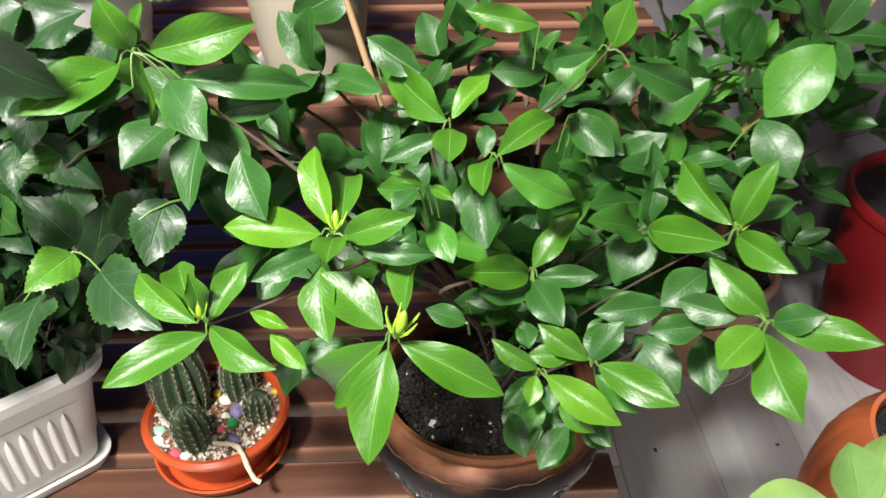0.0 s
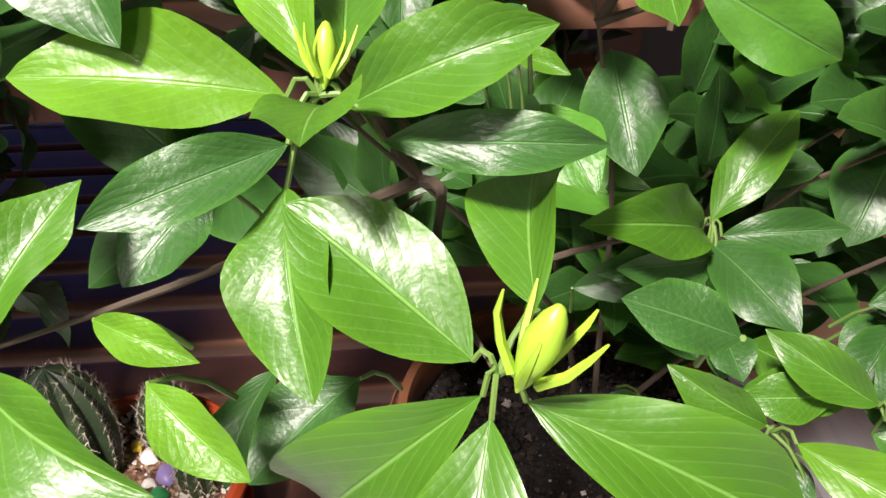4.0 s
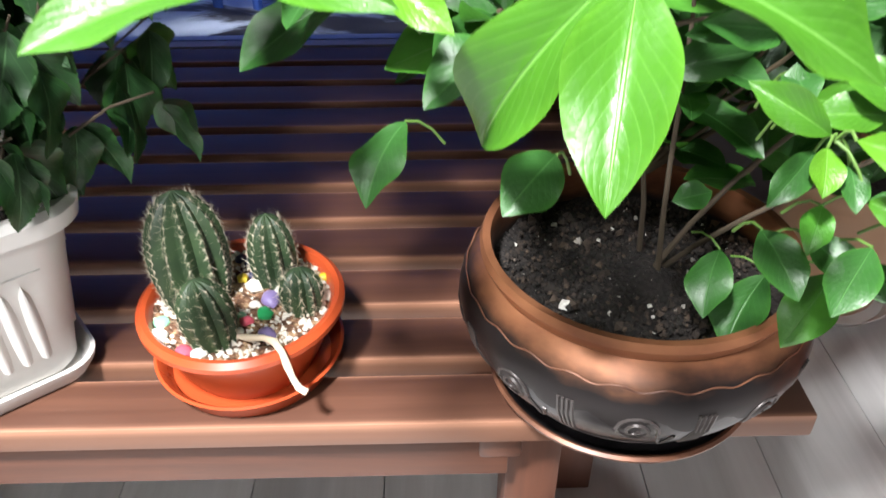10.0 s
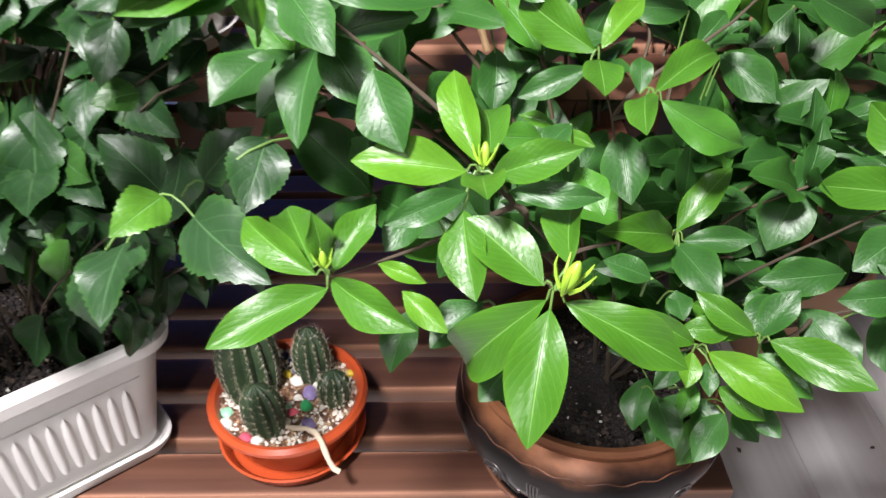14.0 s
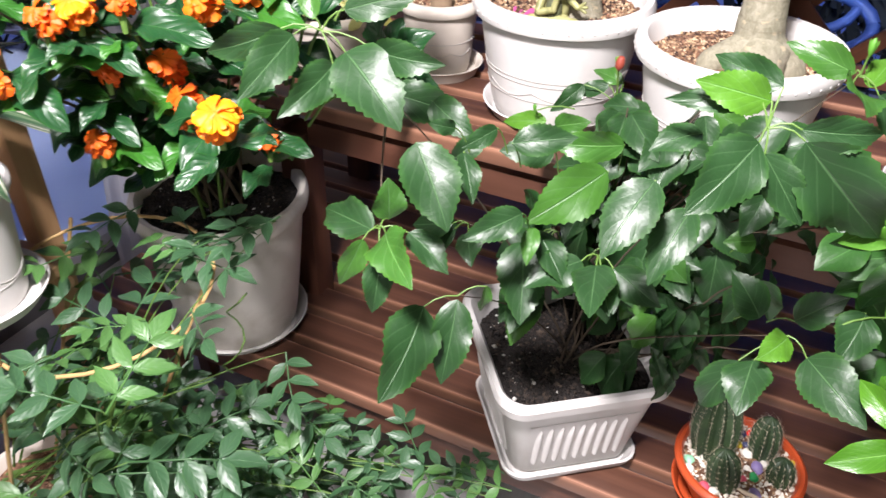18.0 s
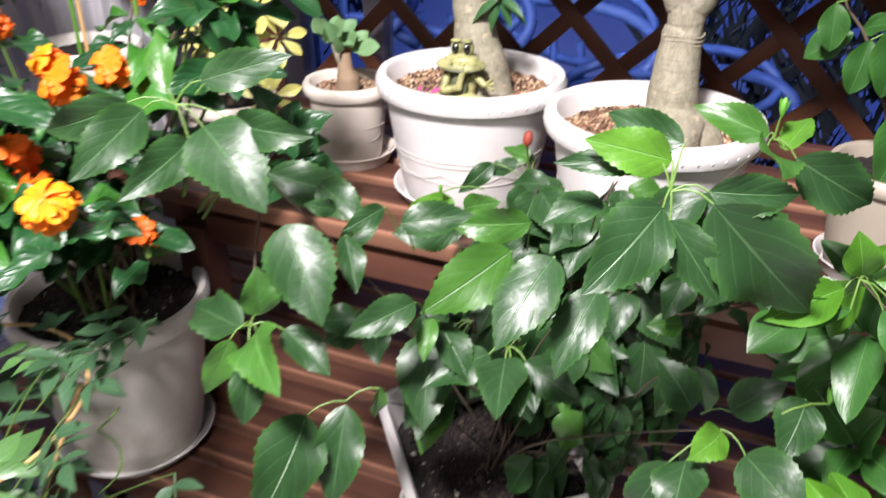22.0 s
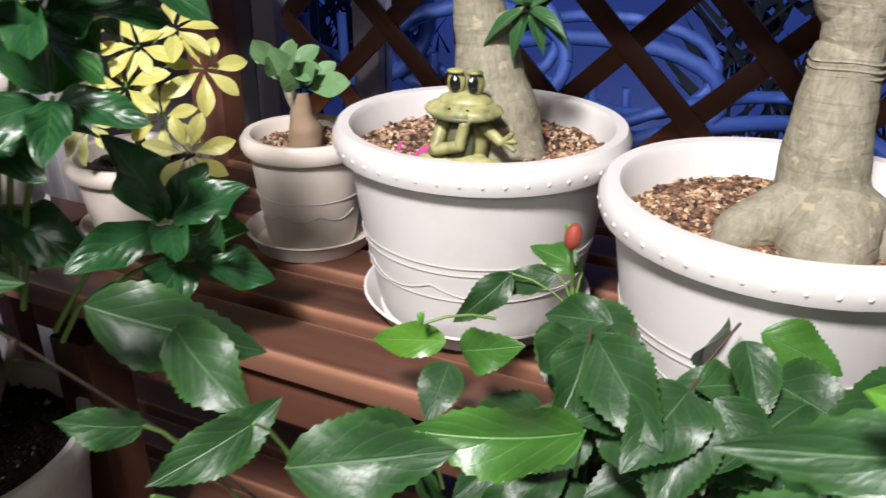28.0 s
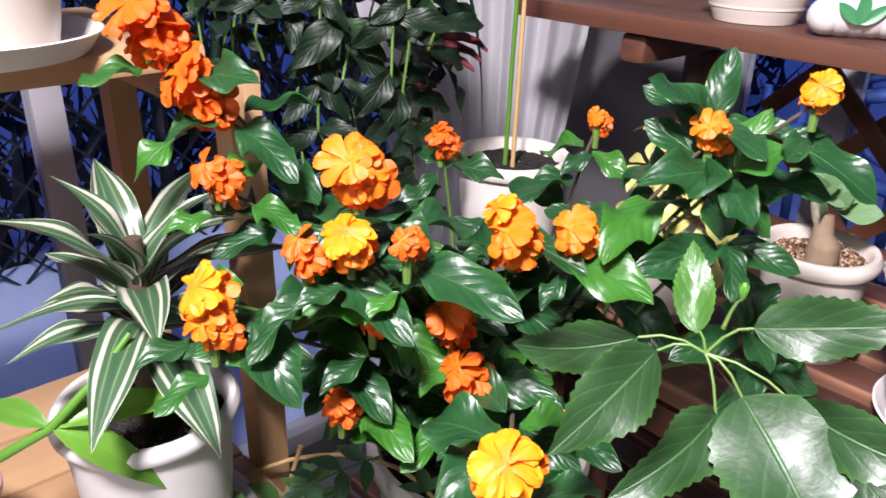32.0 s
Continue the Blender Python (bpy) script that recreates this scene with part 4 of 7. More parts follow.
def shoots(plant, foot, nodes, rnd, r0=0.006, mat=M_TWIG, spread=0.03, out=0.3, lift=0.5, reach=0.15):
    """Woody branches from the foot of a plant to its nodes."""
    forks = []
    for k, n in enumerate(nodes):
        n = Vector(n)
        f = Vector(foot) + Vector((rnd.uniform(-spread, spread), rnd.uniform(-spread, spread), 0))
        if k % 4 and forks:
            near = min(forks, key=lambda p: (p - n).length)
            if math.hypot(near.x - n.x, near.y - n.y) < reach:
                f = near
        m = f.lerp(n, lift)
        m.x, m.y = f.x + (n.x - f.x) * out, f.y + (n.y - f.y) * out
        pts = []
        way = Vector((rnd.uniform(-0.012, 0.012), rnd.uniform(-0.012, 0.012), rnd.uniform(-0.006, 0.006)))
        for i in range(8):
            u = i / 7
            pts.append(f * (1 - u) ** 2 + m * 2 * u * (1 - u) + n * u * u + way * math.sin(math.pi * u) + way.yxz * 0.5 * math.sin(2 * math.pi * u))
        part("branch", tube_bm(pts, [r0 * (1 - 0.72 * i / 7) for i in range(8)], 7), mat, plant)
        if k % 4 == 0:
            forks += pts[4:7]


gardenia = thing("gardenia", "bushy gardenia with glossy green leaves and fat yellow-green buds", "plant")
hibiscus = thing("hibiscus", "spreading hibiscus with dark toothed leaves and a red bud", "plant")

# ---- leaves of the gardenia and the hibiscus, each from its stalk's end to its tip ----


def gardenia_outline(v):
    """Broadest past the middle, drawn in at the foot and at the short point."""
    return max(0.010, math.sin(math.pi * v ** 1.06) ** 0.74 * (1 - 0.30 * max(0.0, v - 0.72) / 0.28))


def hibiscus_outline(v):
    """Rounded foot, broadest below the middle, pointed tip."""
    low = math.sin(math.pi / 2 * (min(v, 0.40) / 0.40) ** 0.62)
    return max(0.006, low * (1 - (max(0, v - 0.40) / 0.60) ** 1.75) * (1 - 0.12 * v))


def blade_set(name, outline, mat, shapes, teeth=0, tooth=0.0):
    return [leaf_mesh(name, outline, mat, 0.5, 0.0, f, wv, teeth, tooth, seed=k + 300, cols=4, rows=18, twist=tw, arch=a) for k, (f, wv, tw, a) in enumerate(shapes)]


BLADES = {"Y": blade_set("young_gardenia_leaf", gardenia_outline, M_GARDENIA_NEW, ((0.16, 0.08, 0.0, 0.05), (0.20, 0.12, 0.02, 0.08), (0.12, 0.14, -0.02, 0.06), (0.22, 0.10, 0.0, 0.10))),
          "O": blade_set("gardenia_leaf", gardenia_outline, M_GARDENIA, ((0.14, 0.10, 0.0, 0.05), (0.18, 0.14, 0.02, 0.07), (0.10, 0.12, -0.02, 0.09), (0.20, 0.10, 0.0, 0.04))),
          "H": blade_set("hibiscus_leaf", hibiscus_outline, M_HIBISCUS, ((0.08, 0.10, 0.0, 0.05), (0.12, 0.16, 0.02, 0.08), (0.06, 0.14, -0.02, 0.06), (0.15, 0.12, 0.0, 0.09)), 13, 0.014),
          "h": blade_set("young_hibiscus_leaf", hibiscus_outline, M_HIBISCUS_NEW, ((0.10, 0.12, 0.0, 0.06), (0.14, 0.16, 0.02, 0.10)), 13, 0.014)}
OPEN_SIDE = Vector((-0.25, -0.05, 1.36))


def blade(plant, kind, node, base, tip, wide):
    """One leaf with its stalk; wide is its breadth over its length."""
    base, tip = Vector(base), Vector(tip)
    if node is not None:
        node = Vector(node)
        key = NODES.setdefault(plant.name, [])
        if all((k[0] - node).length > 0.004 for k in key):
            key.append((node, kind))
        if (base - node).length < 0.09:
            petiole(plant, node, base, 0.0009)
    else:
        foot = Vector((0.09, 0.76, 0.62)) if kind in "YO" else Vector((-0.58, 0.80, 0.72))
        petiole(plant, base + (foot - base).normalized() * 0.035 + Vector((0, 0, -0.012)), base, 0.0009)
    face = (OPEN_SIDE - base.lerp(tip, 0.5)).normalized() + Vector((RL.uniform(-0.40, 0.40), RL.uniform(-0.30, 0.30), RL.uniform(-0.25, 0.30)))
    part("leaf", RL.choice(BLADES[kind]), None, plant, m=aim(base, tip, face, RL.uniform(-6, 6)) @ Matrix.Diagonal((2 * wide * (0.92 if kind in "Hh" else 1.0), 1, 1, 1)))


blade(gardenia, "Y", (-0.066, 0.513, 0.935), (-0.066, 0.516, 0.939), (-0.082, 0.578, 0.979), 0.37)
blade(gardenia, "Y", (-0.066, 0.513, 0.935), (-0.075, 0.512, 0.935), (-0.152, 0.514, 0.942), 0.43)
blade(gardenia, "Y", (-0.066, 0.513, 0.935), (-0.058, 0.511, 0.932), (-0.000, 0.502, 0.958), 0.42)
blade(gardenia, "Y", (-0.066, 0.513, 0.935), (-0.065, 0.512, 0.933), (-0.065, 0.451, 0.951), 0.45)
blade(gardenia, "Y", (-0.066, 0.513, 0.935), (-0.059, 0.518, 0.941), (-0.060, 0.593, 0.941), 0.37)
blade(gardenia, "O", (-0.066, 0.513, 0.935), (-0.048, 0.504, 0.924), (0.016, 0.495, 0.924), 0.29)
blade(gardenia, "O", (-0.066, 0.513, 0.935), (-0.075, 0.503, 0.925), (-0.129, 0.479, 0.915), 0.36)
blade(gardenia, "O", None, (-0.106, 0.528, 0.897), (-0.131, 0.500, 0.878), 0.64)
blade(gardenia, "Y", (-0.021, 0.447, 0.885), (-0.009, 0.459, 0.896), (0.002, 0.531, 0.904), 0.44)
blade(gardenia, "Y", (-0.021, 0.447, 0.885), (-0.027, 0.451, 0.887), (-0.076, 0.487, 0.915), 0.56)
blade(gardenia, "Y", (-0.066, 0.513, 0.935), (-0.077, 0.502, 0.911), (-0.069, 0.451, 0.874), 0.54)
blade(gardenia, "Y", (-0.021, 0.447, 0.885), (-0.025, 0.445, 0.880), (-0.074, 0.482, 0.786), 0.38)
blade(gardenia, "Y", (-0.021, 0.447, 0.885), (-0.023, 0.441, 0.875), (-0.039, 0.377, 0.816), 0.45)
blade(gardenia, "Y", (-0.021, 0.447, 0.885), (-0.014, 0.442, 0.880), (0.067, 0.420, 0.843), 0.36)
blade(gardenia, "O", None, (-0.061, 0.505, 0.828), (-0.100, 0.477, 0.807), 0.63)
blade(gardenia, "O", None, (-0.033, 0.512, 0.764), (-0.064, 0.481, 0.748), 0.68)
blade(gardenia, "Y", (-0.167, 0.471, 0.879), (-0.175, 0.471, 0.881), (-0.229, 0.515, 0.898), 0.39)
blade(gardenia, "Y", (-0.167, 0.471, 0.879), (-0.177, 0.473, 0.886), (-0.207, 0.546, 0.886), 0.36)
blade(gardenia, "Y", (-0.167, 0.471, 0.879), (-0.171, 0.474, 0.886), (-0.174, 0.476, 0.928), 0.44)
blade(gardenia, "Y", (-0.167, 0.471, 0.879), (-0.164, 0.473, 0.882), (-0.137, 0.506, 0.915), 0.45)
blade(gardenia, "Y", (-0.167, 0.471, 0.879), (-0.168, 0.467, 0.873), (-0.244, 0.430, 0.853), 0.36)
blade(gardenia, "Y", (-0.167, 0.471, 0.879), (-0.165, 0.470, 0.878), (-0.108, 0.428, 0.869), 0.39)
blade(gardenia, "Y", None, (-0.118, 0.466, 0.870), (-0.088, 0.442, 0.855), 0.44)
blade(gardenia, "Y", None, (-0.134, 0.481, 0.882), (-0.102, 0.466, 0.877), 0.36)
blade(gardenia, "O", None, (-0.113, 0.605, 0.737), (-0.138, 0.557, 0.703), 0.55)
blade(gardenia, "Y", (0.121, 0.632, 0.800), (0.121, 0.633, 0.801), (0.171, 0.663, 0.848), 0.41)
blade(gardenia, "Y", (0.121, 0.632, 0.800), (0.116, 0.632, 0.797), (0.037, 0.587, 0.834), 0.36)
blade(gardenia, "O", (0.121, 0.632, 0.800), (0.120, 0.625, 0.792), (0.143, 0.562, 0.785), 0.55)
blade(gardenia, "O", (0.121, 0.632, 0.800), (0.125, 0.626, 0.796), (0.185, 0.612, 0.808), 0.38)
blade(gardenia, "O", (0.121, 0.632, 0.800), (0.121, 0.619, 0.787), (0.060, 0.596, 0.801), 0.39)
blade(gardenia, "Y", (0.034, 0.653, 0.963), (0.033, 0.652, 0.962), (-0.016, 0.750, 0.977), 0.37)
blade(gardenia, "Y", (0.034, 0.653, 0.963), (0.037, 0.653, 0.964), (0.074, 0.688, 0.994), 0.38)
blade(gardenia, "Y", (0.034, 0.653, 0.963), (0.035, 0.650, 0.957), (0.031, 0.595, 0.950), 0.56)
blade(gardenia, "O", (0.034, 0.653, 0.963), (0.027, 0.647, 0.951), (-0.029, 0.644, 0.927), 0.38)
blade(gardenia, "O", None, (-0.033, 0.815, 0.901), (-0.036, 0.772, 0.851), 0.60)
blade(gardenia, "O", None, (-0.044, 0.791, 0.848), (-0.149, 0.781, 0.853), 0.38)
blade(gardenia, "Y", (0.077, 0.625, 0.938), (0.077, 0.626, 0.938), (0.138, 0.678, 0.951), 0.38)
blade(gardenia, "O", (0.077, 0.625, 0.938), (0.082, 0.622, 0.934), (0.152, 0.614, 0.896), 0.43)
blade(gardenia, "Y", (0.077, 0.625, 0.938), (0.071, 0.627, 0.936), (0.060, 0.570, 0.932), 0.47)
blade(gardenia, "O", (0.077, 0.625, 0.938), (0.066, 0.628, 0.937), (0.071, 0.656, 0.956), 0.54)
blade(gardenia, "Y", None, (0.017, 0.665, 0.883), (0.040, 0.642, 0.882), 0.40)
blade(gardenia, "Y", None, (0.009, 0.660, 0.890), (-0.024, 0.669, 0.899), 0.36)
blade(gardenia, "O", None, (0.003, 0.700, 0.860), (-0.039, 0.690, 0.868), 0.68)
blade(gardenia, "O", None, (0.003, 0.572, 0.939), (-0.019, 0.550, 0.929), 0.61)
blade(gardenia, "O", None, (0.066, 0.668, 0.883), (0.071, 0.617, 0.840), 0.62)
blade(gardenia, "O", None, (0.017, 0.596, 0.889), (0.034, 0.556, 0.870), 0.59)
blade(gardenia, "O", None, (0.258, 0.695, 0.816), (0.217, 0.656, 0.763), 0.68)
blade(gardenia, "O", None, (0.235, 0.568, 0.802), (0.179, 0.574, 0.789), 0.64)
blade(gardenia, "O", None, (0.256, 0.786, 0.833), (0.294, 0.731, 0.817), 0.60)
blade(gardenia, "O", None, (0.186, 0.778, 0.911), (0.227, 0.724, 0.882), 0.57)
blade(gardenia, "O", None, (0.149, 0.702, 0.977), (0.123, 0.686, 0.955), 0.68)
blade(gardenia, "O", None, (0.252, 0.802, 0.948), (0.212, 0.793, 0.910), 0.68)
blade(gardenia, "O", None, (0.200, 0.578, 0.783), (0.171, 0.542, 0.757), 0.68)
blade(gardenia, "Y", None, (0.130, 0.583, 0.759), (0.167, 0.536, 0.762), 0.53)
blade(gardenia, "Y", None, (0.146, 0.532, 0.773), (0.104, 0.533, 0.773), 0.55)
blade(gardenia, "O", None, (0.106, 0.571, 0.782), (0.107, 0.539, 0.778), 0.68)
blade(gardenia, "O", None, (0.037, 0.438, 0.902), (0.006, 0.441, 0.914), 0.54)
blade(gardenia, "Y", (-0.221, 0.600, 1.055), (-0.220, 0.601, 1.058), (-0.234, 0.590, 1.104), 0.62)
blade(gardenia, "Y", (-0.221, 0.600, 1.055), (-0.218, 0.603, 1.060), (-0.204, 0.598, 1.095), 0.43)
blade(gardenia, "Y", (-0.221, 0.600, 1.055), (-0.209, 0.604, 1.054), (-0.123, 0.612, 1.073), 0.43)
blade(gardenia, "Y", (-0.221, 0.600, 1.055), (-0.214, 0.601, 1.052), (-0.238, 0.669, 0.972), 0.49)
blade(gardenia, "Y", (-0.221, 0.600, 1.055), (-0.231, 0.593, 1.048), (-0.292, 0.535, 1.033), 0.47)
blade(gardenia, "O", (-0.221, 0.600, 1.055), (-0.223, 0.588, 1.030), (-0.296, 0.550, 1.021), 0.31)
blade(gardenia, "O", (-0.221, 0.600, 1.055), (-0.188, 0.600, 1.032), (-0.085, 0.616, 1.015), 0.28)
blade(gardenia, "O", (-0.221, 0.600, 1.055), (-0.197, 0.597, 1.031), (-0.162, 0.547, 1.001), 0.54)
blade(gardenia, "O", None, (-0.175, 0.606, 0.996), (-0.142, 0.574, 0.952), 0.61)
blade(gardenia, "O", None, (-0.240, 0.885, 0.868), (-0.132, 0.897, 0.846), 0.33)
blade(gardenia, "O", None, (-0.136, 0.544, 0.994), (-0.116, 0.507, 0.953), 0.68)
blade(gardenia, "O", None, (-0.239, 0.729, 0.932), (-0.289, 0.678, 0.904), 0.68)
blade(gardenia, "O", None, (-0.049, 0.797, 0.949), (-0.124, 0.776, 0.920), 0.35)
blade(gardenia, "Y", (0.280, 0.548, 0.903), (0.280, 0.551, 0.907), (0.254, 0.635, 0.925), 0.37)
blade(gardenia, "Y", (0.280, 0.548, 0.903), (0.283, 0.550, 0.907), (0.304, 0.552, 0.971), 0.44)
blade(gardenia, "Y", (0.280, 0.548, 0.903), (0.275, 0.543, 0.893), (0.230, 0.623, 0.854), 0.37)
blade(gardenia, "O", (0.280, 0.548, 0.903), (0.285, 0.547, 0.906), (0.360, 0.592, 0.899), 0.39)
blade(gardenia, "Y", (0.280, 0.548, 0.903), (0.283, 0.545, 0.900), (0.309, 0.483, 0.905), 0.44)
blade(gardenia, "Y", (0.295, 0.478, 0.856), (0.254, 0.525, 0.891), (0.297, 0.482, 0.860), 0.46)
blade(gardenia, "Y", (0.295, 0.478, 0.856), (0.299, 0.476, 0.855), (0.359, 0.423, 0.879), 0.37)
blade(gardenia, "Y", (0.295, 0.478, 0.856), (0.291, 0.474, 0.849), (0.302, 0.401, 0.817), 0.57)
blade(gardenia, "Y", (0.295, 0.478, 0.856), (0.289, 0.478, 0.852), (0.245, 0.444, 0.837), 0.62)
blade(gardenia, "O", (0.295, 0.478, 0.856), (0.298, 0.478, 0.857), (0.327, 0.453, 0.885), 0.56)
blade(gardenia, "O", (0.295, 0.478, 0.856), (0.275, 0.489, 0.855), (0.231, 0.518, 0.851), 0.55)
blade(gardenia, "O", None, (0.258, 0.509, 0.829), (0.205, 0.506, 0.824), 0.52)
blade(gardenia, "O", None, (0.241, 0.563, 0.807), (0.170, 0.563, 0.801), 0.45)
blade(gardenia, "O", None, (0.262, 0.544, 0.862), (0.218, 0.525, 0.840), 0.68)
blade(gardenia, "O", None, (0.286, 0.563, 0.764), (0.284, 0.512, 0.735), 0.68)
blade(gardenia, "O", None, (0.275, 0.742, 0.785), (0.229, 0.695, 0.726), 0.68)
blade(gardenia, "O", (0.193, 0.718, 1.003), (0.212, 0.708, 0.993), (0.288, 0.722, 0.955), 0.39)
blade(gardenia, "Y", (0.193, 0.718, 1.003), (0.192, 0.719, 1.003), (0.218, 0.781, 0.933), 0.39)
blade(gardenia, "Y", (0.193, 0.718, 1.003), (0.197, 0.718, 1.005), (0.208, 0.712, 1.057), 0.62)
blade(gardenia, "O", (0.193, 0.718, 1.003), (0.184, 0.720, 1.002), (0.147, 0.761, 0.977), 0.39)
blade(gardenia, "O", None, (0.150, 0.798, 0.945), (0.087, 0.796, 0.950), 0.57)
blade(gardenia, "Y", None, (0.129, 0.748, 1.018), (0.056, 0.761, 1.031), 0.36)
blade(gardenia, "O", None, (0.166, 0.739, 0.924), (0.209, 0.696, 0.898), 0.57)
blade(gardenia, "O", None, (0.437, 0.753, 0.990), (0.375, 0.737, 0.919), 0.68)
blade(gardenia, "O", None, (0.360, 0.713, 0.927), (0.383, 0.662, 0.884), 0.68)
blade(gardenia, "O", None, (-0.042, 0.733, 1.014), (0.010, 0.707, 0.987), 0.55)
blade(gardenia, "O", None, (0.130, 0.651, 0.598), (0.108, 0.606, 0.566), 0.60)
blade(gardenia, "O", None, (0.173, 0.651, 0.572), (0.133, 0.606, 0.532), 0.68)
blade(gardenia, "O", None, (0.166, 0.559, 0.645), (0.127, 0.523, 0.613), 0.55)
blade(gardenia, "O", None, (0.175, 0.546, 0.661), (0.189, 0.514, 0.657), 0.67)
blade(gardenia, "O", None, (0.108, 0.641, 0.658), (0.077, 0.631, 0.656), 0.68)
blade(gardenia, "O", (0.121, 0.632, 0.800), (0.118, 0.625, 0.787), (0.055, 0.605, 0.790), 0.38)
blade(gardenia, "O", None, (0.191, 0.565, 0.784), (0.165, 0.542, 0.759), 0.68)
blade(gardenia, "O", None, (-0.199, 0.724, 0.925), (-0.288, 0.701, 0.901), 0.52)
blade(hibiscus, "h", (-0.830, 0.482, 1.162), (-0.839, 0.482, 1.173), (-0.868, 0.514, 1.217), 0.46)
blade(hibiscus, "H", (-0.830, 0.482, 1.162), (-0.811, 0.499, 1.182), (-0.733, 0.535, 1.206), 0.48)
blade(hibiscus, "H", (-0.830, 0.482, 1.162), (-0.854, 0.466, 1.159), (-0.862, 0.374, 1.120), 0.52)
blade(hibiscus, "H", (-0.830, 0.482, 1.162), (-0.866, 0.461, 1.165), (-0.945, 0.431, 1.135), 0.50)
blade(hibiscus, "H", (-0.830, 0.482, 1.162), (-0.812, 0.473, 1.131), (-0.827, 0.389, 1.102), 0.50)
blade(hibiscus, "H", (-0.830, 0.482, 1.162), (-0.803, 0.484, 1.143), (-0.720, 0.453, 1.084), 0.77)
blade(hibiscus, "H", (-0.830, 0.482, 1.162), (-0.774, 0.495, 1.147), (-0.690, 0.495, 1.147), 0.51)
blade(hibiscus, "H", None, (-0.780, 0.642, 1.027), (-0.710, 0.621, 0.997), 0.63)
blade(hibiscus, "H", None, (-0.845, 0.635, 1.030), (-0.751, 0.691, 0.991), 0.50)
blade(hibiscus, "H", None, (-0.704, 0.456, 1.074), (-0.645, 0.419, 1.004), 0.71)
blade(hibiscus, "H", None, (-0.678, 0.519, 1.039), (-0.650, 0.485, 0.997), 0.53)
blade(hibiscus, "H", None, (-0.697, 0.537, 1.056), (-0.719, 0.512, 1.067), 0.64)
blade(hibiscus, "H", None, (-0.655, 0.559, 1.056), (-0.681, 0.519, 1.043), 0.53)
blade(hibiscus, "h", (-0.738, 0.433, 0.970), (-0.730, 0.433, 0.965), (-0.657, 0.360, 0.967), 0.53)
blade(hibiscus, "H", (-0.738, 0.433, 0.970), (-0.709, 0.446, 0.965), (-0.651, 0.433, 0.937), 0.63)
blade(hibiscus, "H", (-0.738, 0.433, 0.970), (-0.732, 0.443, 0.978), (-0.735, 0.447, 1.028), 0.85)
blade(hibiscus, "H", (-0.738, 0.433, 0.970), (-0.743, 0.428, 0.968), (-0.835, 0.466, 0.947), 0.51)
blade(hibiscus, "H", (-0.738, 0.433, 0.970), (-0.750, 0.416, 0.961), (-0.773, 0.397, 0.903), 0.52)
blade(hibiscus, "H", (-0.738, 0.433, 0.970), (-0.730, 0.416, 0.945), (-0.725, 0.388, 0.886), 0.60)
blade(hibiscus, "H", (-0.651, 0.456, 0.889), (-0.681, 0.430, 0.881), (-0.686, 0.325, 0.820), 0.65)
blade(hibiscus, "H", (-0.651, 0.456, 0.889), (-0.650, 0.454, 0.886), (-0.644, 0.406, 0.792), 0.51)
blade(hibiscus, "h", (-0.651, 0.456, 0.889), (-0.624, 0.477, 0.898), (-0.632, 0.478, 0.856), 0.46)
blade(hibiscus, "H", None, (-0.602, 0.515, 0.983), (-0.651, 0.459, 0.965), 0.53)
blade(hibiscus, "H", None, (-0.599, 0.568, 0.929), (-0.547, 0.531, 0.885), 0.58)
blade(hibiscus, "H", None, (-0.596, 0.543, 0.949), (-0.588, 0.505, 0.921), 0.52)
blade(hibiscus, "H", None, (-0.622, 0.590, 0.891), (-0.596, 0.517, 0.818), 0.68)
blade(hibiscus, "H", None, (-0.535, 0.608, 1.008), (-0.605, 0.533, 0.958), 0.60)
blade(hibiscus, "H", None, (-0.464, 0.494, 1.076), (-0.492, 0.427, 1.017), 0.62)
blade(hibiscus, "h", None, (-0.535, 0.675, 1.010), (-0.620, 0.631, 1.011), 0.48)
blade(hibiscus, "H", None, (-0.610, 0.637, 1.002), (-0.666, 0.597, 1.004), 0.72)
blade(hibiscus, "H", (-0.380, 0.496, 1.151), (-0.383, 0.490, 1.140), (-0.427, 0.425, 1.090), 0.69)
blade(hibiscus, "h", (-0.380, 0.496, 1.151), (-0.383, 0.506, 1.172), (-0.447, 0.481, 1.188), 0.59)
blade(hibiscus, "H", (-0.380, 0.496, 1.151), (-0.348, 0.496, 1.147), (-0.256, 0.547, 1.044), 0.54)
blade(hibiscus, "H", (-0.380, 0.496, 1.151), (-0.376, 0.486, 1.132), (-0.330, 0.489, 1.069), 0.53)
blade(hibiscus, "H", (-0.380, 0.496, 1.151), (-0.353, 0.499, 1.155), (-0.289, 0.534, 1.150), 0.50)
blade(hibiscus, "H", (-0.380, 0.496, 1.151), (-0.394, 0.504, 1.172), (-0.470, 0.487, 1.163), 0.34)
blade(hibiscus, "H", (-0.380, 0.496, 1.151), (-0.377, 0.511, 1.185), (-0.441, 0.531, 1.193), 0.51)
blade(hibiscus, "H", None, (-0.435, 0.526, 1.119), (-0.476, 0.493, 1.105), 0.63)
blade(hibiscus, "h", (-0.308, 0.752, 1.116), (-0.314, 0.753, 1.118), (-0.392, 0.755, 1.138), 0.51)
blade(hibiscus, "H", (-0.308, 0.752, 1.116), (-0.284, 0.745, 1.102), (-0.200, 0.785, 1.050), 0.64)
blade(hibiscus, "h", (-0.308, 0.752, 1.116), (-0.313, 0.748, 1.107), (-0.298, 0.634, 1.119), 0.46)
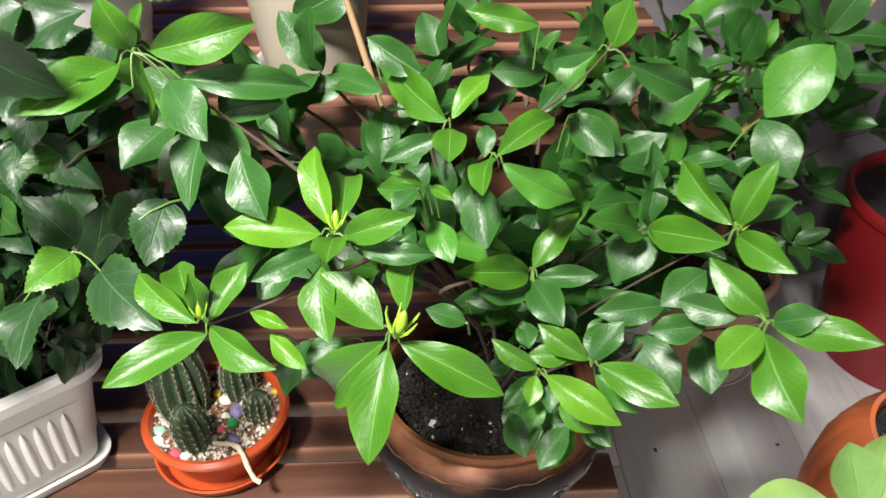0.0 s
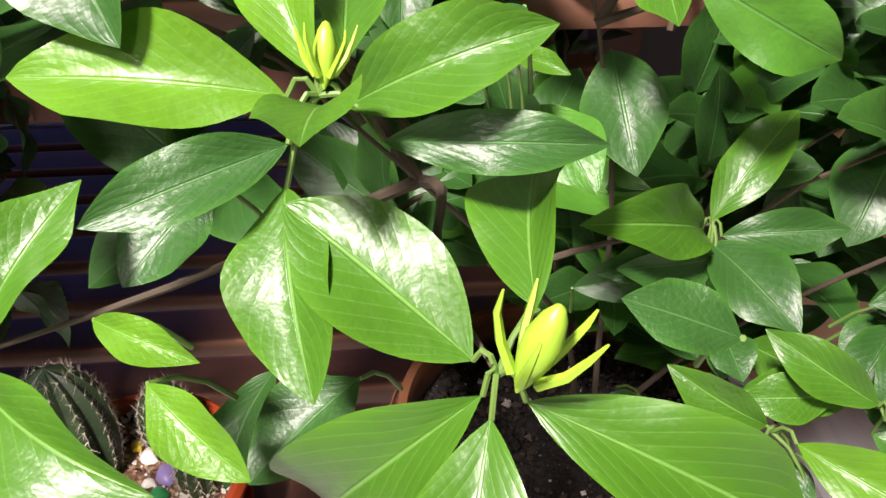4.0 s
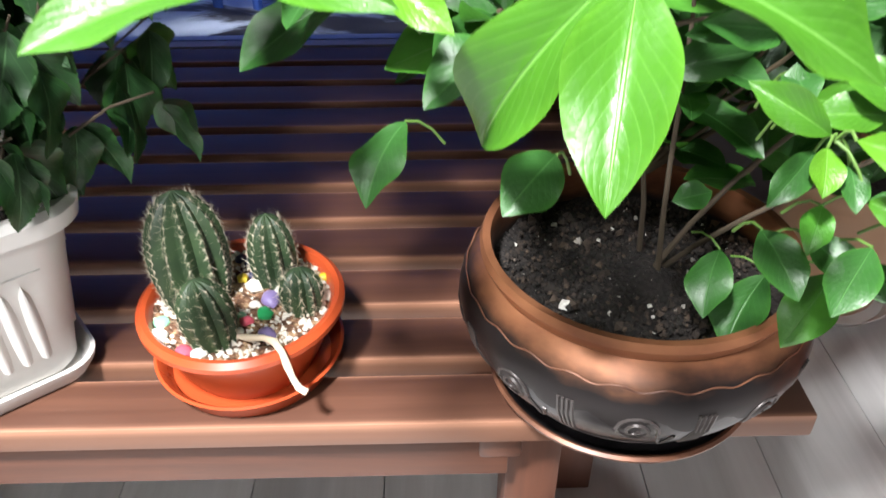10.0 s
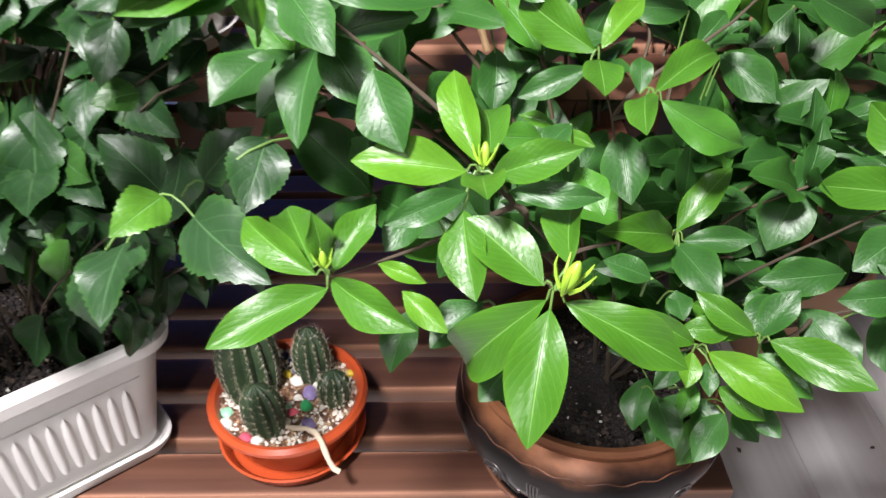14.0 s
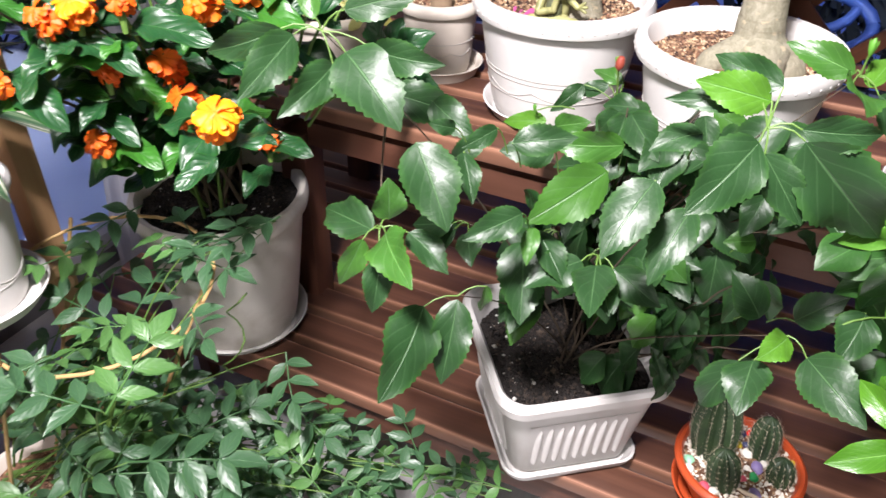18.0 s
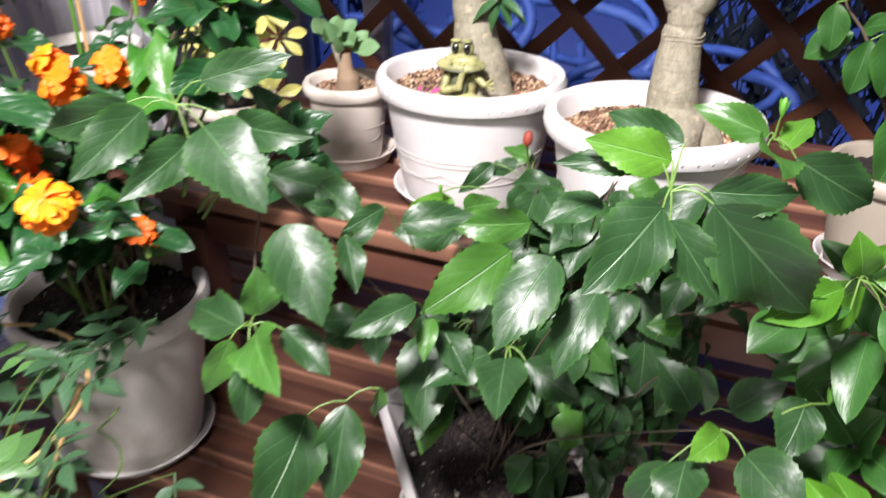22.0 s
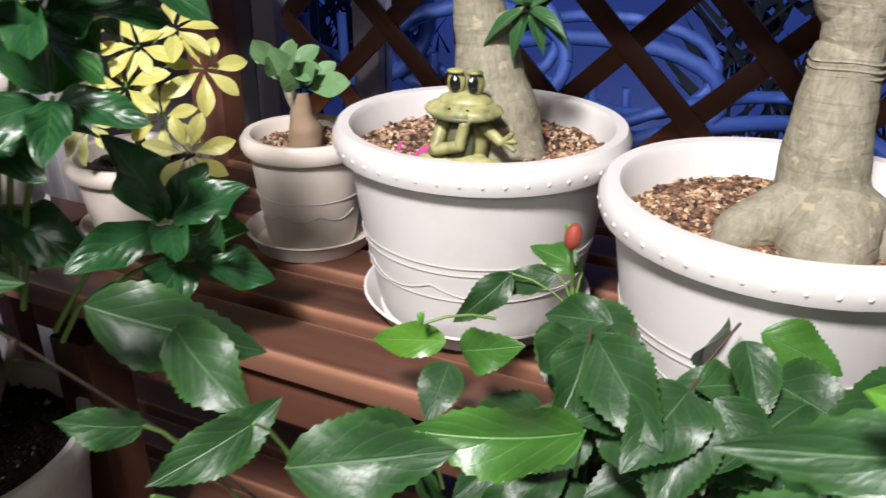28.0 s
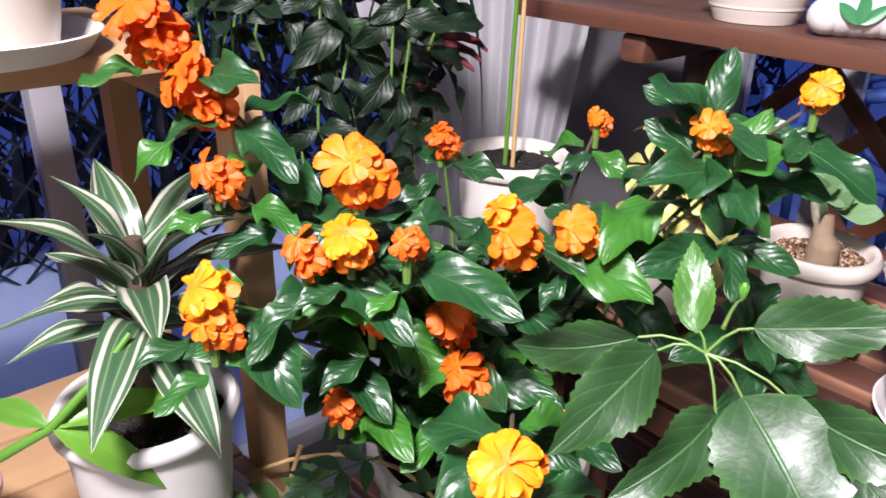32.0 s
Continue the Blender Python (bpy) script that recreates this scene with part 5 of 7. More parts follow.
blade(hibiscus, "h", (-0.308, 0.752, 1.116), (-0.296, 0.748, 1.108), (-0.274, 0.812, 1.124), 0.47)
blade(hibiscus, "H", None, (-0.428, 0.525, 1.036), (-0.446, 0.460, 0.977), 0.54)
blade(hibiscus, "H", None, (-0.331, 0.632, 0.848), (-0.377, 0.646, 0.895), 0.78)
blade(hibiscus, "H", None, (-0.293, 0.635, 0.856), (-0.248, 0.648, 0.902), 0.74)
blade(hibiscus, "H", None, (-0.230, 0.619, 0.905), (-0.247, 0.570, 0.865), 0.85)
blade(hibiscus, "h", (-0.301, 0.563, 0.888), (-0.301, 0.562, 0.886), (-0.325, 0.513, 0.882), 0.74)
blade(hibiscus, "H", (-0.301, 0.563, 0.888), (-0.327, 0.538, 0.860), (-0.327, 0.469, 0.839), 0.79)
blade(hibiscus, "H", (-0.301, 0.563, 0.888), (-0.277, 0.551, 0.875), (-0.210, 0.486, 0.861), 0.68)
blade(hibiscus, "H", (-0.301, 0.563, 0.888), (-0.342, 0.534, 0.857), (-0.367, 0.535, 0.772), 0.51)
blade(hibiscus, "h", None, (-0.360, 0.710, 0.903), (-0.396, 0.688, 0.901), 0.80)
blade(hibiscus, "h", (-0.597, 0.884, 0.960), (-0.685, 0.830, 0.938), (-0.754, 0.833, 0.919), 0.47)
blade(hibiscus, "h", (-0.597, 0.884, 0.960), (-0.672, 0.833, 0.931), (-0.617, 0.824, 0.957), 0.67)
blade(hibiscus, "H", (-0.597, 0.884, 0.960), (-0.678, 0.823, 0.924), (-0.676, 0.775, 0.897), 0.72)
blade(hibiscus, "H", (-0.597, 0.884, 0.960), (-0.601, 0.880, 0.955), (-0.588, 0.830, 0.911), 0.78)
blade(hibiscus, "H", (-0.597, 0.884, 0.960), (-0.589, 0.887, 0.963), (-0.529, 0.849, 0.949), 0.66)
blade(hibiscus, "h", (-0.597, 0.884, 0.960), (-0.596, 0.899, 0.988), (-0.649, 0.920, 0.991), 0.47)
blade(hibiscus, "H", (-0.597, 0.884, 0.960), (-0.649, 0.879, 0.984), (-0.689, 0.851, 0.944), 0.50)
blade(hibiscus, "H", (-0.597, 0.884, 0.960), (-0.615, 0.892, 0.985), (-0.664, 0.893, 0.961), 0.51)
blade(hibiscus, "H", None, (-0.633, 0.551, 1.046), (-0.568, 0.582, 1.057), 0.56)
blade(hibiscus, "H", None, (-0.724, 0.586, 0.983), (-0.692, 0.627, 1.014), 0.54)
blade(gardenia, "Y", (0.162, 0.517, 0.773), (0.159, 0.521, 0.778), (0.113, 0.546, 0.802), 0.40)
blade(gardenia, "O", (0.162, 0.517, 0.773), (0.164, 0.526, 0.771), (0.193, 0.539, 0.810), 0.55)
blade(gardenia, "Y", (0.162, 0.517, 0.773), (0.165, 0.509, 0.783), (0.228, 0.458, 0.780), 0.42)
blade(gardenia, "O", (0.162, 0.517, 0.773), (0.171, 0.530, 0.748), (0.206, 0.490, 0.737), 0.50)
blade(gardenia, "Y", (0.162, 0.517, 0.773), (0.162, 0.537, 0.766), (0.108, 0.544, 0.767), 0.45)
blade(gardenia, "Y", (0.115, 0.521, 0.765), (0.113, 0.523, 0.767), (0.070, 0.541, 0.790), 0.42)
blade(gardenia, "O", (0.115, 0.521, 0.765), (0.109, 0.527, 0.755), (0.079, 0.501, 0.736), 0.42)
blade(gardenia, "Y", (0.115, 0.521, 0.765), (0.111, 0.519, 0.762), (0.102, 0.494, 0.746), 0.60)
blade(gardenia, "Y", (0.115, 0.521, 0.765), (0.119, 0.509, 0.771), (0.180, 0.459, 0.756), 0.40)
blade(gardenia, "O", (0.115, 0.521, 0.765), (0.126, 0.519, 0.751), (0.122, 0.494, 0.736), 0.55)
blade(gardenia, "Y", (0.115, 0.521, 0.765), (0.132, 0.503, 0.738), (0.162, 0.473, 0.731), 0.50)
blade(gardenia, "O", None, (0.142, 0.499, 0.711), (0.111, 0.466, 0.690), 0.55)
blade(gardenia, "O", None, (0.090, 0.522, 0.708), (0.100, 0.482, 0.687), 0.60)
blade(gardenia, "O", None, (0.164, 0.502, 0.720), (0.179, 0.472, 0.712), 0.60)
blade(gardenia, "O", None, (0.217, 0.568, 0.765), (0.249, 0.511, 0.737), 0.60)
blade(gardenia, "O", None, (0.120, 0.521, 0.724), (0.104, 0.495, 0.709), 0.55)
blade(gardenia, "O", None, (0.104, 0.552, 0.766), (0.105, 0.564, 0.790), 0.60)
blade(gardenia, "O", None, (0.194, 0.568, 0.752), (0.198, 0.536, 0.730), 0.60)
blade(gardenia, "O", None, (0.155, 0.535, 0.719), (0.179, 0.517, 0.720), 0.50)
blade(gardenia, "O", None, (0.157, 0.635, 0.754), (0.167, 0.610, 0.736), 0.50)
blade(gardenia, "O", None, (0.124, 0.532, 0.695), (0.148, 0.496, 0.681), 0.55)
blade(gardenia, "O", None, (0.054, 0.644, 0.751), (0.116, 0.643, 0.765), 0.45)

# ---- gardenia: branches, buds and inner leaves ----
RG = random.Random(5)
shoots(gardenia, (0.09, 0.73, 0.53), [n for n, _ in NODES["gardenia"]], RG, 0.0027, M_BARK, reach=0.19)
M_BUD = material("bud", (0.26, 0.44, 0.035), 0.4)


def bud_mesh(name, fat=1.0):
    bm = lathe_bm([(0.0005, 0), (0.0030 * fat, 0.004), (0.0062 * fat, 0.012), (0.0068 * fat, 0.019), (0.0045 * fat, 0.026), (0.0015, 0.0295), (0.0001, 0.0302)], 14)
    return mesh_of(bm, name, M_BUD)


def add_bud(plant, bud, mat, reach, label, m):
    """A bud with its five pointed sepals."""
    ob = part("bud", bud, None, plant, label, m)
    for k in range(5):
        d = Vector((math.cos(1.2566 * k), math.sin(1.2566 * k), 0)) * reach
        pts = [d * 0.004 + Vector((0, 0, 0.006)), d * 0.010 + Vector((0, 0, 0.014)), d * (0.013 + 0.001 * (k % 3)) + Vector((0, 0, 0.022)), d * 0.015 + Vector((0, 0, 0.027 + 0.002 * (k % 2)))]
        part("sepal", tube_bm(pts, [0.0018, 0.0015, 0.0011, 0.0004], 5), mat, ob)


BUD = bud_mesh("bud", 0.8)
GREEN_BUD = bud_mesh("bud", 0.85)
M_GREEN_BUD = material("green_bud", (0.09, 0.26, 0.03), 0.5)
GREEN_BUD.materials[0] = M_GREEN_BUD
for p, s, tilt in (((-0.018, 0.436, 0.890), 0.92, (0.35, 0.05, 1)), ((-0.064, 0.510, 0.938), 0.62, (0.1, 0.35, 1)), ((-0.168, 0.462, 0.892), 0.5, (0, 0, 1)), ((0.285, 0.548, 0.902), 0.4, (0.1, 0, 1))):
    add_bud(gardenia, BUD, M_BUD, 1.0, "yellow-green pointed bud", Matrix.Translation(p) @ Vector(tilt).to_track_quat("Z", "Y").to_matrix().to_4x4() @ Matrix.Scale(s, 4))
for k in range(56):
    a, r = RG.uniform(0, 6.283), math.sqrt(RG.random())
    c = Vector((0.19 + 0.22 * r * math.cos(a), 0.88 + 0.17 * r * math.sin(a), 0.70 + RG.uniform(-0.08, 0.24)))
    if c.y < 0.64 and c.x < 0.05:
        continue
    rosette(gardenia, GARDENIA, c, (c.x - 0.13, (c.y - 0.90) * 1.2, 0.25 + 0.3 * RG.random()), 6, 0.075, RG)
    part("twig", tube_bm(bend(Vector((0.09, 0.74, 0.6)).lerp(c, 0.78), c, 0.01, 4, 0.004, RG), [0.0025, 0.002, 0.002, 0.0017, 0.0013], 6), M_TWIG, gardenia)
for k in range(16):
    p = (RG.uniform(-0.06, 0.28), RG.uniform(0.66, 0.84), RG.uniform(0.70, 0.84))
    rosette(gardenia, GARDENIA, p, (p[0] - 0.1, -0.4, 0.5), 5, 0.085, RG)
    part("twig", tube_bm(bend((0.09, 0.76, 0.60), p, 0.02, 4, 0.004, RG), [0.0027, 0.0024, 0.002, 0.0017, 0.0013], 6), M_TWIG, gardenia)
for p in ((-0.16, 0.70, 0.80), (-0.12, 0.74, 0.88), (-0.20, 0.72, 0.90), (-0.05, 0.68, 0.78), (-0.19, 0.66, 0.97), (-0.10, 0.80, 0.95), (-0.17, 0.83, 0.93)):
    rosette(gardenia, GARDENIA, p, (-0.4, -0.5, 0.4), 5, 0.10, RG)
    part("branch", tube_bm(bend((0.06, 0.80, 0.62), p, 0.05, 6, 0.004, RG), [0.004 - 0.0004 * i for i in range(7)], 7), M_TWIG, gardenia)

# ---- hibiscus ----
RH = random.Random(8)
shoots(hibiscus, (-0.58, 0.76, S + 0.172), [n for n, _ in NODES["hibiscus"]], RH, 0.0021, M_BARK, 0.02, 0.25, 0.45)
for k in range(20):
    a, r = RH.uniform(0, 6.283), math.sqrt(RH.random())
    c = Vector((-0.56 + 0.24 * r * math.cos(a), 0.76 + 0.17 * r * math.sin(a), 0.81 + RH.uniform(-0.06, 0.10)))
    if c.x > -0.42 and c.y < 0.84:
        c.x -= 0.16
    d = Vector((c.x + 0.60, c.y - 0.95, RH.uniform(-0.25, 0.2)))
    d.normalize()
    for j in range(4):
        q = Matrix.Rotation(RH.uniform(-1.2, 1.2), 3, "Z") @ d
        q.z = RH.uniform(-0.8, 0.15)
        q.normalize()
        b = c + q * 0.025
        petiole(hibiscus, c, b)
        part("leaf", RH.choice(HIBISCUS), None, hibiscus, m=aim(b, b + q * RH.uniform(0.058, 0.092), (0.05 + RH.uniform(-.3, .3), -0.7, 0.75), RH.uniform(-15, 15)))
    part("branch", tube_bm(bend(Vector((-0.58, 0.78, 0.64)).lerp(c, 0.45), c, 0.01, 5, 0.005, RH), [0.0022, 0.002, 0.0019, 0.0018, 0.0016, 0.0014], 6), M_BARK, hibiscus)
for k in range(60):
    c = Vector((-0.57 + RH.uniform(-0.13, 0.25), 0.80 + RH.uniform(-0.06, 0.09), RH.uniform(0.645, 0.86)))
    if k > 41:
        c = Vector((RH.uniform(-0.54, -0.40), RH.uniform(0.68, 0.79), RH.uniform(0.655, 0.80)))
    top = c + Vector((0.35 * (-0.57 - c.x), 0.35 * (0.79 - c.y), RH.uniform(-0.02, 0.02)))
    if k % 3 == 0:
        part("branch", tube_bm(bend((top.x * 0.5 - 0.285, top.y * 0.5 + 0.395, 0.58), c, 0.01, 4, 0.004, RH), [0.0019, 0.0017, 0.0015, 0.0013, 0.0011], 6), M_BARK, hibiscus)
    for j in range(2):
        a = RH.uniform(0, 6.283)
        q = Vector((0.45 * math.cos(a), 0.45 * math.sin(a), -0.9)).normalized()
        b = c + q * 0.012
        part("leaf", RH.choice(HIBISCUS), None, hibiscus, m=aim(b, b + q * RH.uniform(0.055, 0.085), (math.cos(a + 0.8), math.sin(a + 0.8), 0.15), RH.uniform(-15, 15)))
for k in range(22):
    c = Vector((RH.uniform(-0.58, -0.28), RH.uniform(0.77, 0.85), RH.uniform(0.90, 1.01)))
    part("branch", tube_bm(bend(Vector((-0.57, 0.79, 0.70)).lerp(c, 0.3), c, 0.02, 5, 0.004, RH), [0.0019, 0.0018, 0.0016, 0.0014, 0.0012, 0.0010], 6), M_BARK, hibiscus)
    for j in range(3):
        a = RH.uniform(0, 6.283)
        q = Vector((math.cos(a), math.sin(a) - 0.5, RH.uniform(-0.9, 0.1))).normalized()
        b = c + q * 0.015
        part("leaf", RH.choice(HIBISCUS), None, hibiscus, m=aim(b, b + q * RH.uniform(0.05, 0.085), (RH.uniform(-0.5, 0.5), -0.6, 0.7), RH.uniform(-15, 15)))
for base, tip, wide in (((-0.585, 0.75, 0.83), (-0.577, 0.73, 0.725), 0.6), ((-0.53, 0.755, 0.835), (-0.532, 0.735, 0.73), 0.62), ((-0.488, 0.765, 0.86), (-0.50, 0.735, 0.755), 0.58), ((-0.46, 0.775, 0.80), (-0.452, 0.755, 0.71), 0.6), ((-0.552, 0.775, 0.775), (-0.557, 0.76, 0.685), 0.64), ((-0.50, 0.785, 0.755), (-0.494, 0.77, 0.667), 0.6), ((-0.44, 0.785, 0.765), (-0.433, 0.77, 0.672), 0.6), ((-0.602, 0.775, 0.765), (-0.612, 0.765, 0.685), 0.62), ((-0.405, 0.79, 0.83), (-0.395, 0.77, 0.735), 0.6), ((-0.37, 0.80, 0.80), (-0.36, 0.785, 0.715), 0.58)):
    b = Vector(base)
    petiole(hibiscus, b + Vector((-0.02 * (b.x + 0.56), 0.018, 0.024)), b)
    part("leaf", RH.choice(BLADES["H"]), None, hibiscus, m=aim(b, tip, (RH.uniform(-0.7, 0.7), -0.7, -0.05), RH.uniform(-12, 12)) @ Matrix.Diagonal((2 * wide, 1, 1, 1)))
M_REDBUD = material("red_bud", (0.24, 0.040, 0.022), 0.6)
rb = lathe_bm([(0.001, 0), (0.0055, 0.004), (0.0066, 0.009), (0.0062, 0.015), (0.0042, 0.020), (0.001, 0.0215)], 14)
part("flower_bud", rb, M_REDBUD, hibiscus, "closed dark red flower bud", Matrix.Translation((-0.600, 0.868, 1.020)) @ pose(0, 0, 0, -8, 6, 0))
petiole(hibiscus, (-0.601, 0.895, 0.959), (-0.600, 0.870, 1.020), 0.0018)
for p, s in (((-0.209, 0.626, 0.900), 0.8), ((-0.306, 0.748, 1.140), 0.8), ((-0.610, 0.90, 1.012), 0.6), ((-0.70, 0.815, 0.955), 0.5), ((-0.86, 0.585, 1.150), 0.6)):
    p = Vector(p)
    n = min((k[0] for k in NODES["hibiscus"]), key=lambda q: (q - p).length)
    if (n - p).length > 0.06:
        n = p + (n - p).normalized() * 0.06
    petiole(hibiscus, n, p + Vector((0, 0, 0.002)), 0.0012)
    add_bud(hibiscus, GREEN_BUD, M_GREEN_BUD, 0.45, "small green bud", Matrix.Translation(p) @ Matrix.Scale(s * 0.9, 4))

for base, tip in (((-0.312, 0.75, 1.038), (-0.39, 0.715, 1.020)), ((-0.332, 0.732, 1.003), (-0.395, 0.700, 0.985)), ((-0.29, 0.748, 1.016), (-0.345, 0.715, 0.970)), ((-0.361, 0.735, 1.049), (-0.43, 0.700, 1.015)), ((-0.31, 0.731, 0.983), (-0.342, 0.698, 0.935)), ((-0.364, 0.706, 0.971), (-0.378, 0.672, 0.925))):
    petiole(hibiscus, Vector(base).lerp(Vector((-0.45, 0.78, 0.95)), 0.25), base)
    part("leaf", RH.choice(HIBISCUS), None, hibiscus, m=aim(base, tip, (0.1, -0.65, 0.75), RH.uniform(-10, 10)))

# ---- orange-flowered plant ----
M_CROSS = leaf_material("crossandra_leaf", (0.014, 0.070, 0.020), (0.045, 0.19, 0.02), (0.05, 0.16, 0.04), 0.36, 0.16, 6.0, 0.34, 0.18, 0.7)
CROSS = [leaf_mesh("glossy_leaf", ellipse_leaf, M_CROSS, w, d, f, wv, seed=k + 30, rows=14) for k, (w, d, f, wv) in enumerate(((0.50, 0.24, 0.14, 0.26), (0.54, 0.34, 0.1, 0.3), (0.47, 0.18, 0.18, 0.22)))]


def petal_fan(bm, m, size, uvs, rnd):
    """One floret: five rounded lobes, free at their ends, spread like a fan."""
    for k in range(5):
        a = radians((k - 2) * 41 + rnd.uniform(-6, 6))
        along, across = Vector((math.sin(a), math.cos(a), 0)), Vector((math.cos(a), -math.sin(a), 0))
        length = size * (0.86, 1.0, 1.08, 1.0, 0.86)[k] * rnd.uniform(0.93, 1.07)
        curl, lift, cup = rnd.uniform(0.05, 0.42), rnd.uniform(-0.10, 0.20), rnd.uniform(-0.55, 0.15)
        rows = []
        for v, w in ((0.0, 0.05), (0.30, 0.11), (0.55, 0.22), (0.78, 0.31), (0.93, 0.25), (1.0, 0.10)):
            p = along * (v * length) + Vector((0, 0, lift * v * size - curl * v ** 2.4 * size))
            rows.append([(bm.verts.new(m @ (p + across * (u * w * size) + Vector((0, 0, (cup * u * u + 0.10 * math.sin(6 * v + 2 * k) + 0.35 * v ** 3 * math.sin(5 * u + 1.7 * k)) * w * size)))), (0.5 + u / 2, v)) for u in (-1, -0.5, 0, 0.5, 1)])
        for r0, r1 in zip(rows, rows[1:]):
            for j in range(4):
                quad = (r0[j], r0[j + 1], r1[j + 1], r1[j])
                f = bm.faces.new([q[0] for q in quad])
                for loop, q in zip(f.loops, quad):
                    loop[uvs].uv = q[1]


def petal_material(name, inner, outer):
    m = material(name, outer, 0.55)
    n = Nodes(m)
    sep = n.add("ShaderNodeSeparateXYZ")
    n.link(n.add("ShaderNodeTexCoord").outputs["UV"], sep.inputs[0])
    f = n.noise(n.coords("Object"), 60.0, 3.0)
    c = n.mix(n.maths("ADD", sep.outputs[1], n.maths("MULTIPLY_ADD", f, 0.5, -0.35)), inner, outer)
    n.colour(c)
    t = n.add("ShaderNodeBsdfTranslucent")
    n.link(c, t.inputs["Color"])
    mx = n.add("ShaderNodeMixShader", Fac=0.3)
    n.link(n.bsdf.outputs[0], mx.inputs[1])
    n.link(t.outputs[0], mx.inputs[2])
    n.link(mx.outputs[0], n.tree.nodes["Material Output"].inputs["Surface"])
    return m


M_PET_Y = petal_material("yellow_petal", (0.80, 0.22, 0.003), (0.86, 0.38, 0.004))
M_PET_O = petal_material("orange_petal", (0.72, 0.16, 0.003), (0.80, 0.13, 0.006))
M_PET_M = petal_material("amber_petal", (0.82, 0.24, 0.003), (0.84, 0.20, 0.005))


def flower_head(mat, tiers, seed, size=0.0195, under=None):
    """Fans of lobes round a short spike, the lower ones hanging outwards."""
    rnd = random.Random(seed)
    bm = bmesh.new()
    uvs = bm.loops.layers.uv.new("UVMap")
    for tier in range(tiers):
        count = (4, 5, 6, 6)[tier % 4]
        for k in range(count):
            a = 6.283 * k / count + tier * 0.9 + rnd.uniform(-0.25, 0.25)
            th = radians((30, 62, 84, 100)[tier % 4] + rnd.uniform(-16, 14))
            face = Vector((math.sin(th) * math.cos(a), math.sin(th) * math.sin(a), math.cos(th)))
            down = Vector((math.cos(th) * math.cos(a), math.cos(th) * math.sin(a), -math.sin(th)))
            p = face * rnd.uniform(0.000, 0.008) - down * (0.006 if tier == 0 else 0.0) + Vector((0, 0, 0.006 - 0.008 * tier))
            n0 = len(bm.faces)
            petal_fan(bm, aim(p, p + down + face * rnd.uniform(0.15, 0.75), face, rnd.uniform(-22, 22)), size * rnd.uniform(0.85, 1.15), uvs, rnd)
            if under and tier == tiers - 1:
                bm.faces.ensure_lookup_table()
                for f in bm.faces[n0:]:
                    f.material_index = 1
    me = mesh_of(bm, "flower_head", mat)
    if under:
        me.materials.append(under)
    return me


HEADS = {"y": [flower_head(M_PET_Y, 2, 1, 0.022, M_PET_M), flower_head(M_PET_Y, 2, 2, 0.021, M_PET_O)], "o": [flower_head(M_PET_O, 3, 3), flower_head(M_PET_O, 3, 4, 0.018)], "m": [flower_head(M_PET_M, 3, 5, 0.0195, M_PET_O), flower_head(M_PET_M, 3, 6, 0.019, M_PET_O)]}
cross = thing("orange_flowered_plant", "bushy plant with glossy dark leaves and orange and yellow flower heads", "plant")
RC = random.Random(12)
CROSS_FOOT = Vector((-1.27, 0.745, S + 0.278))
blooms = (("m", (-1.11, 0.419, 1.218), 1.1), ("y", (-1.10, 0.405, 1.168), 0.95), ("o", (-1.117, 0.374, 1.160), 0.9), ("o", (-1.07, 0.439, 1.165), 0.7), ("y", (-1.146, 0.30, 1.135), 0.95), ("m", (-1.135, 0.298, 1.112), 0.8),
          ("m", (-1.084, 0.579, 1.126), 1.2), ("y", (-1.097, 0.575, 1.147), 0.8), ("m", (-1.042, 0.617, 1.136), 1.0), ("o", (-1.053, 0.492, 1.026), 1.15), ("o", (-1.075, 0.496, 1.070), 1.0), ("o", (-1.12, 0.44, 1.078), 0.85),
          ("o", (-1.334, 0.356, 1.309), 1.4), ("o", (-1.316, 0.385, 1.252), 1.4), ("o", (-1.293, 0.388, 1.172), 1.1), ("m", (-0.976, 0.715, 1.229), 0.72), ("y", (-0.905, 0.752, 1.275), 0.70),
          ("m", (-1.178, 0.819, 1.180), 0.65), ("o", (-1.295, 0.676, 1.155), 0.95), ("y", (-0.885, 0.368, 1.097), 0.98), ("o", (-1.07, 0.508, 1.00), 0.95), ("o", (-1.13, 0.41, 0.988), 0.85), ("o", (-1.02, 0.60, 0.93), 0.9))
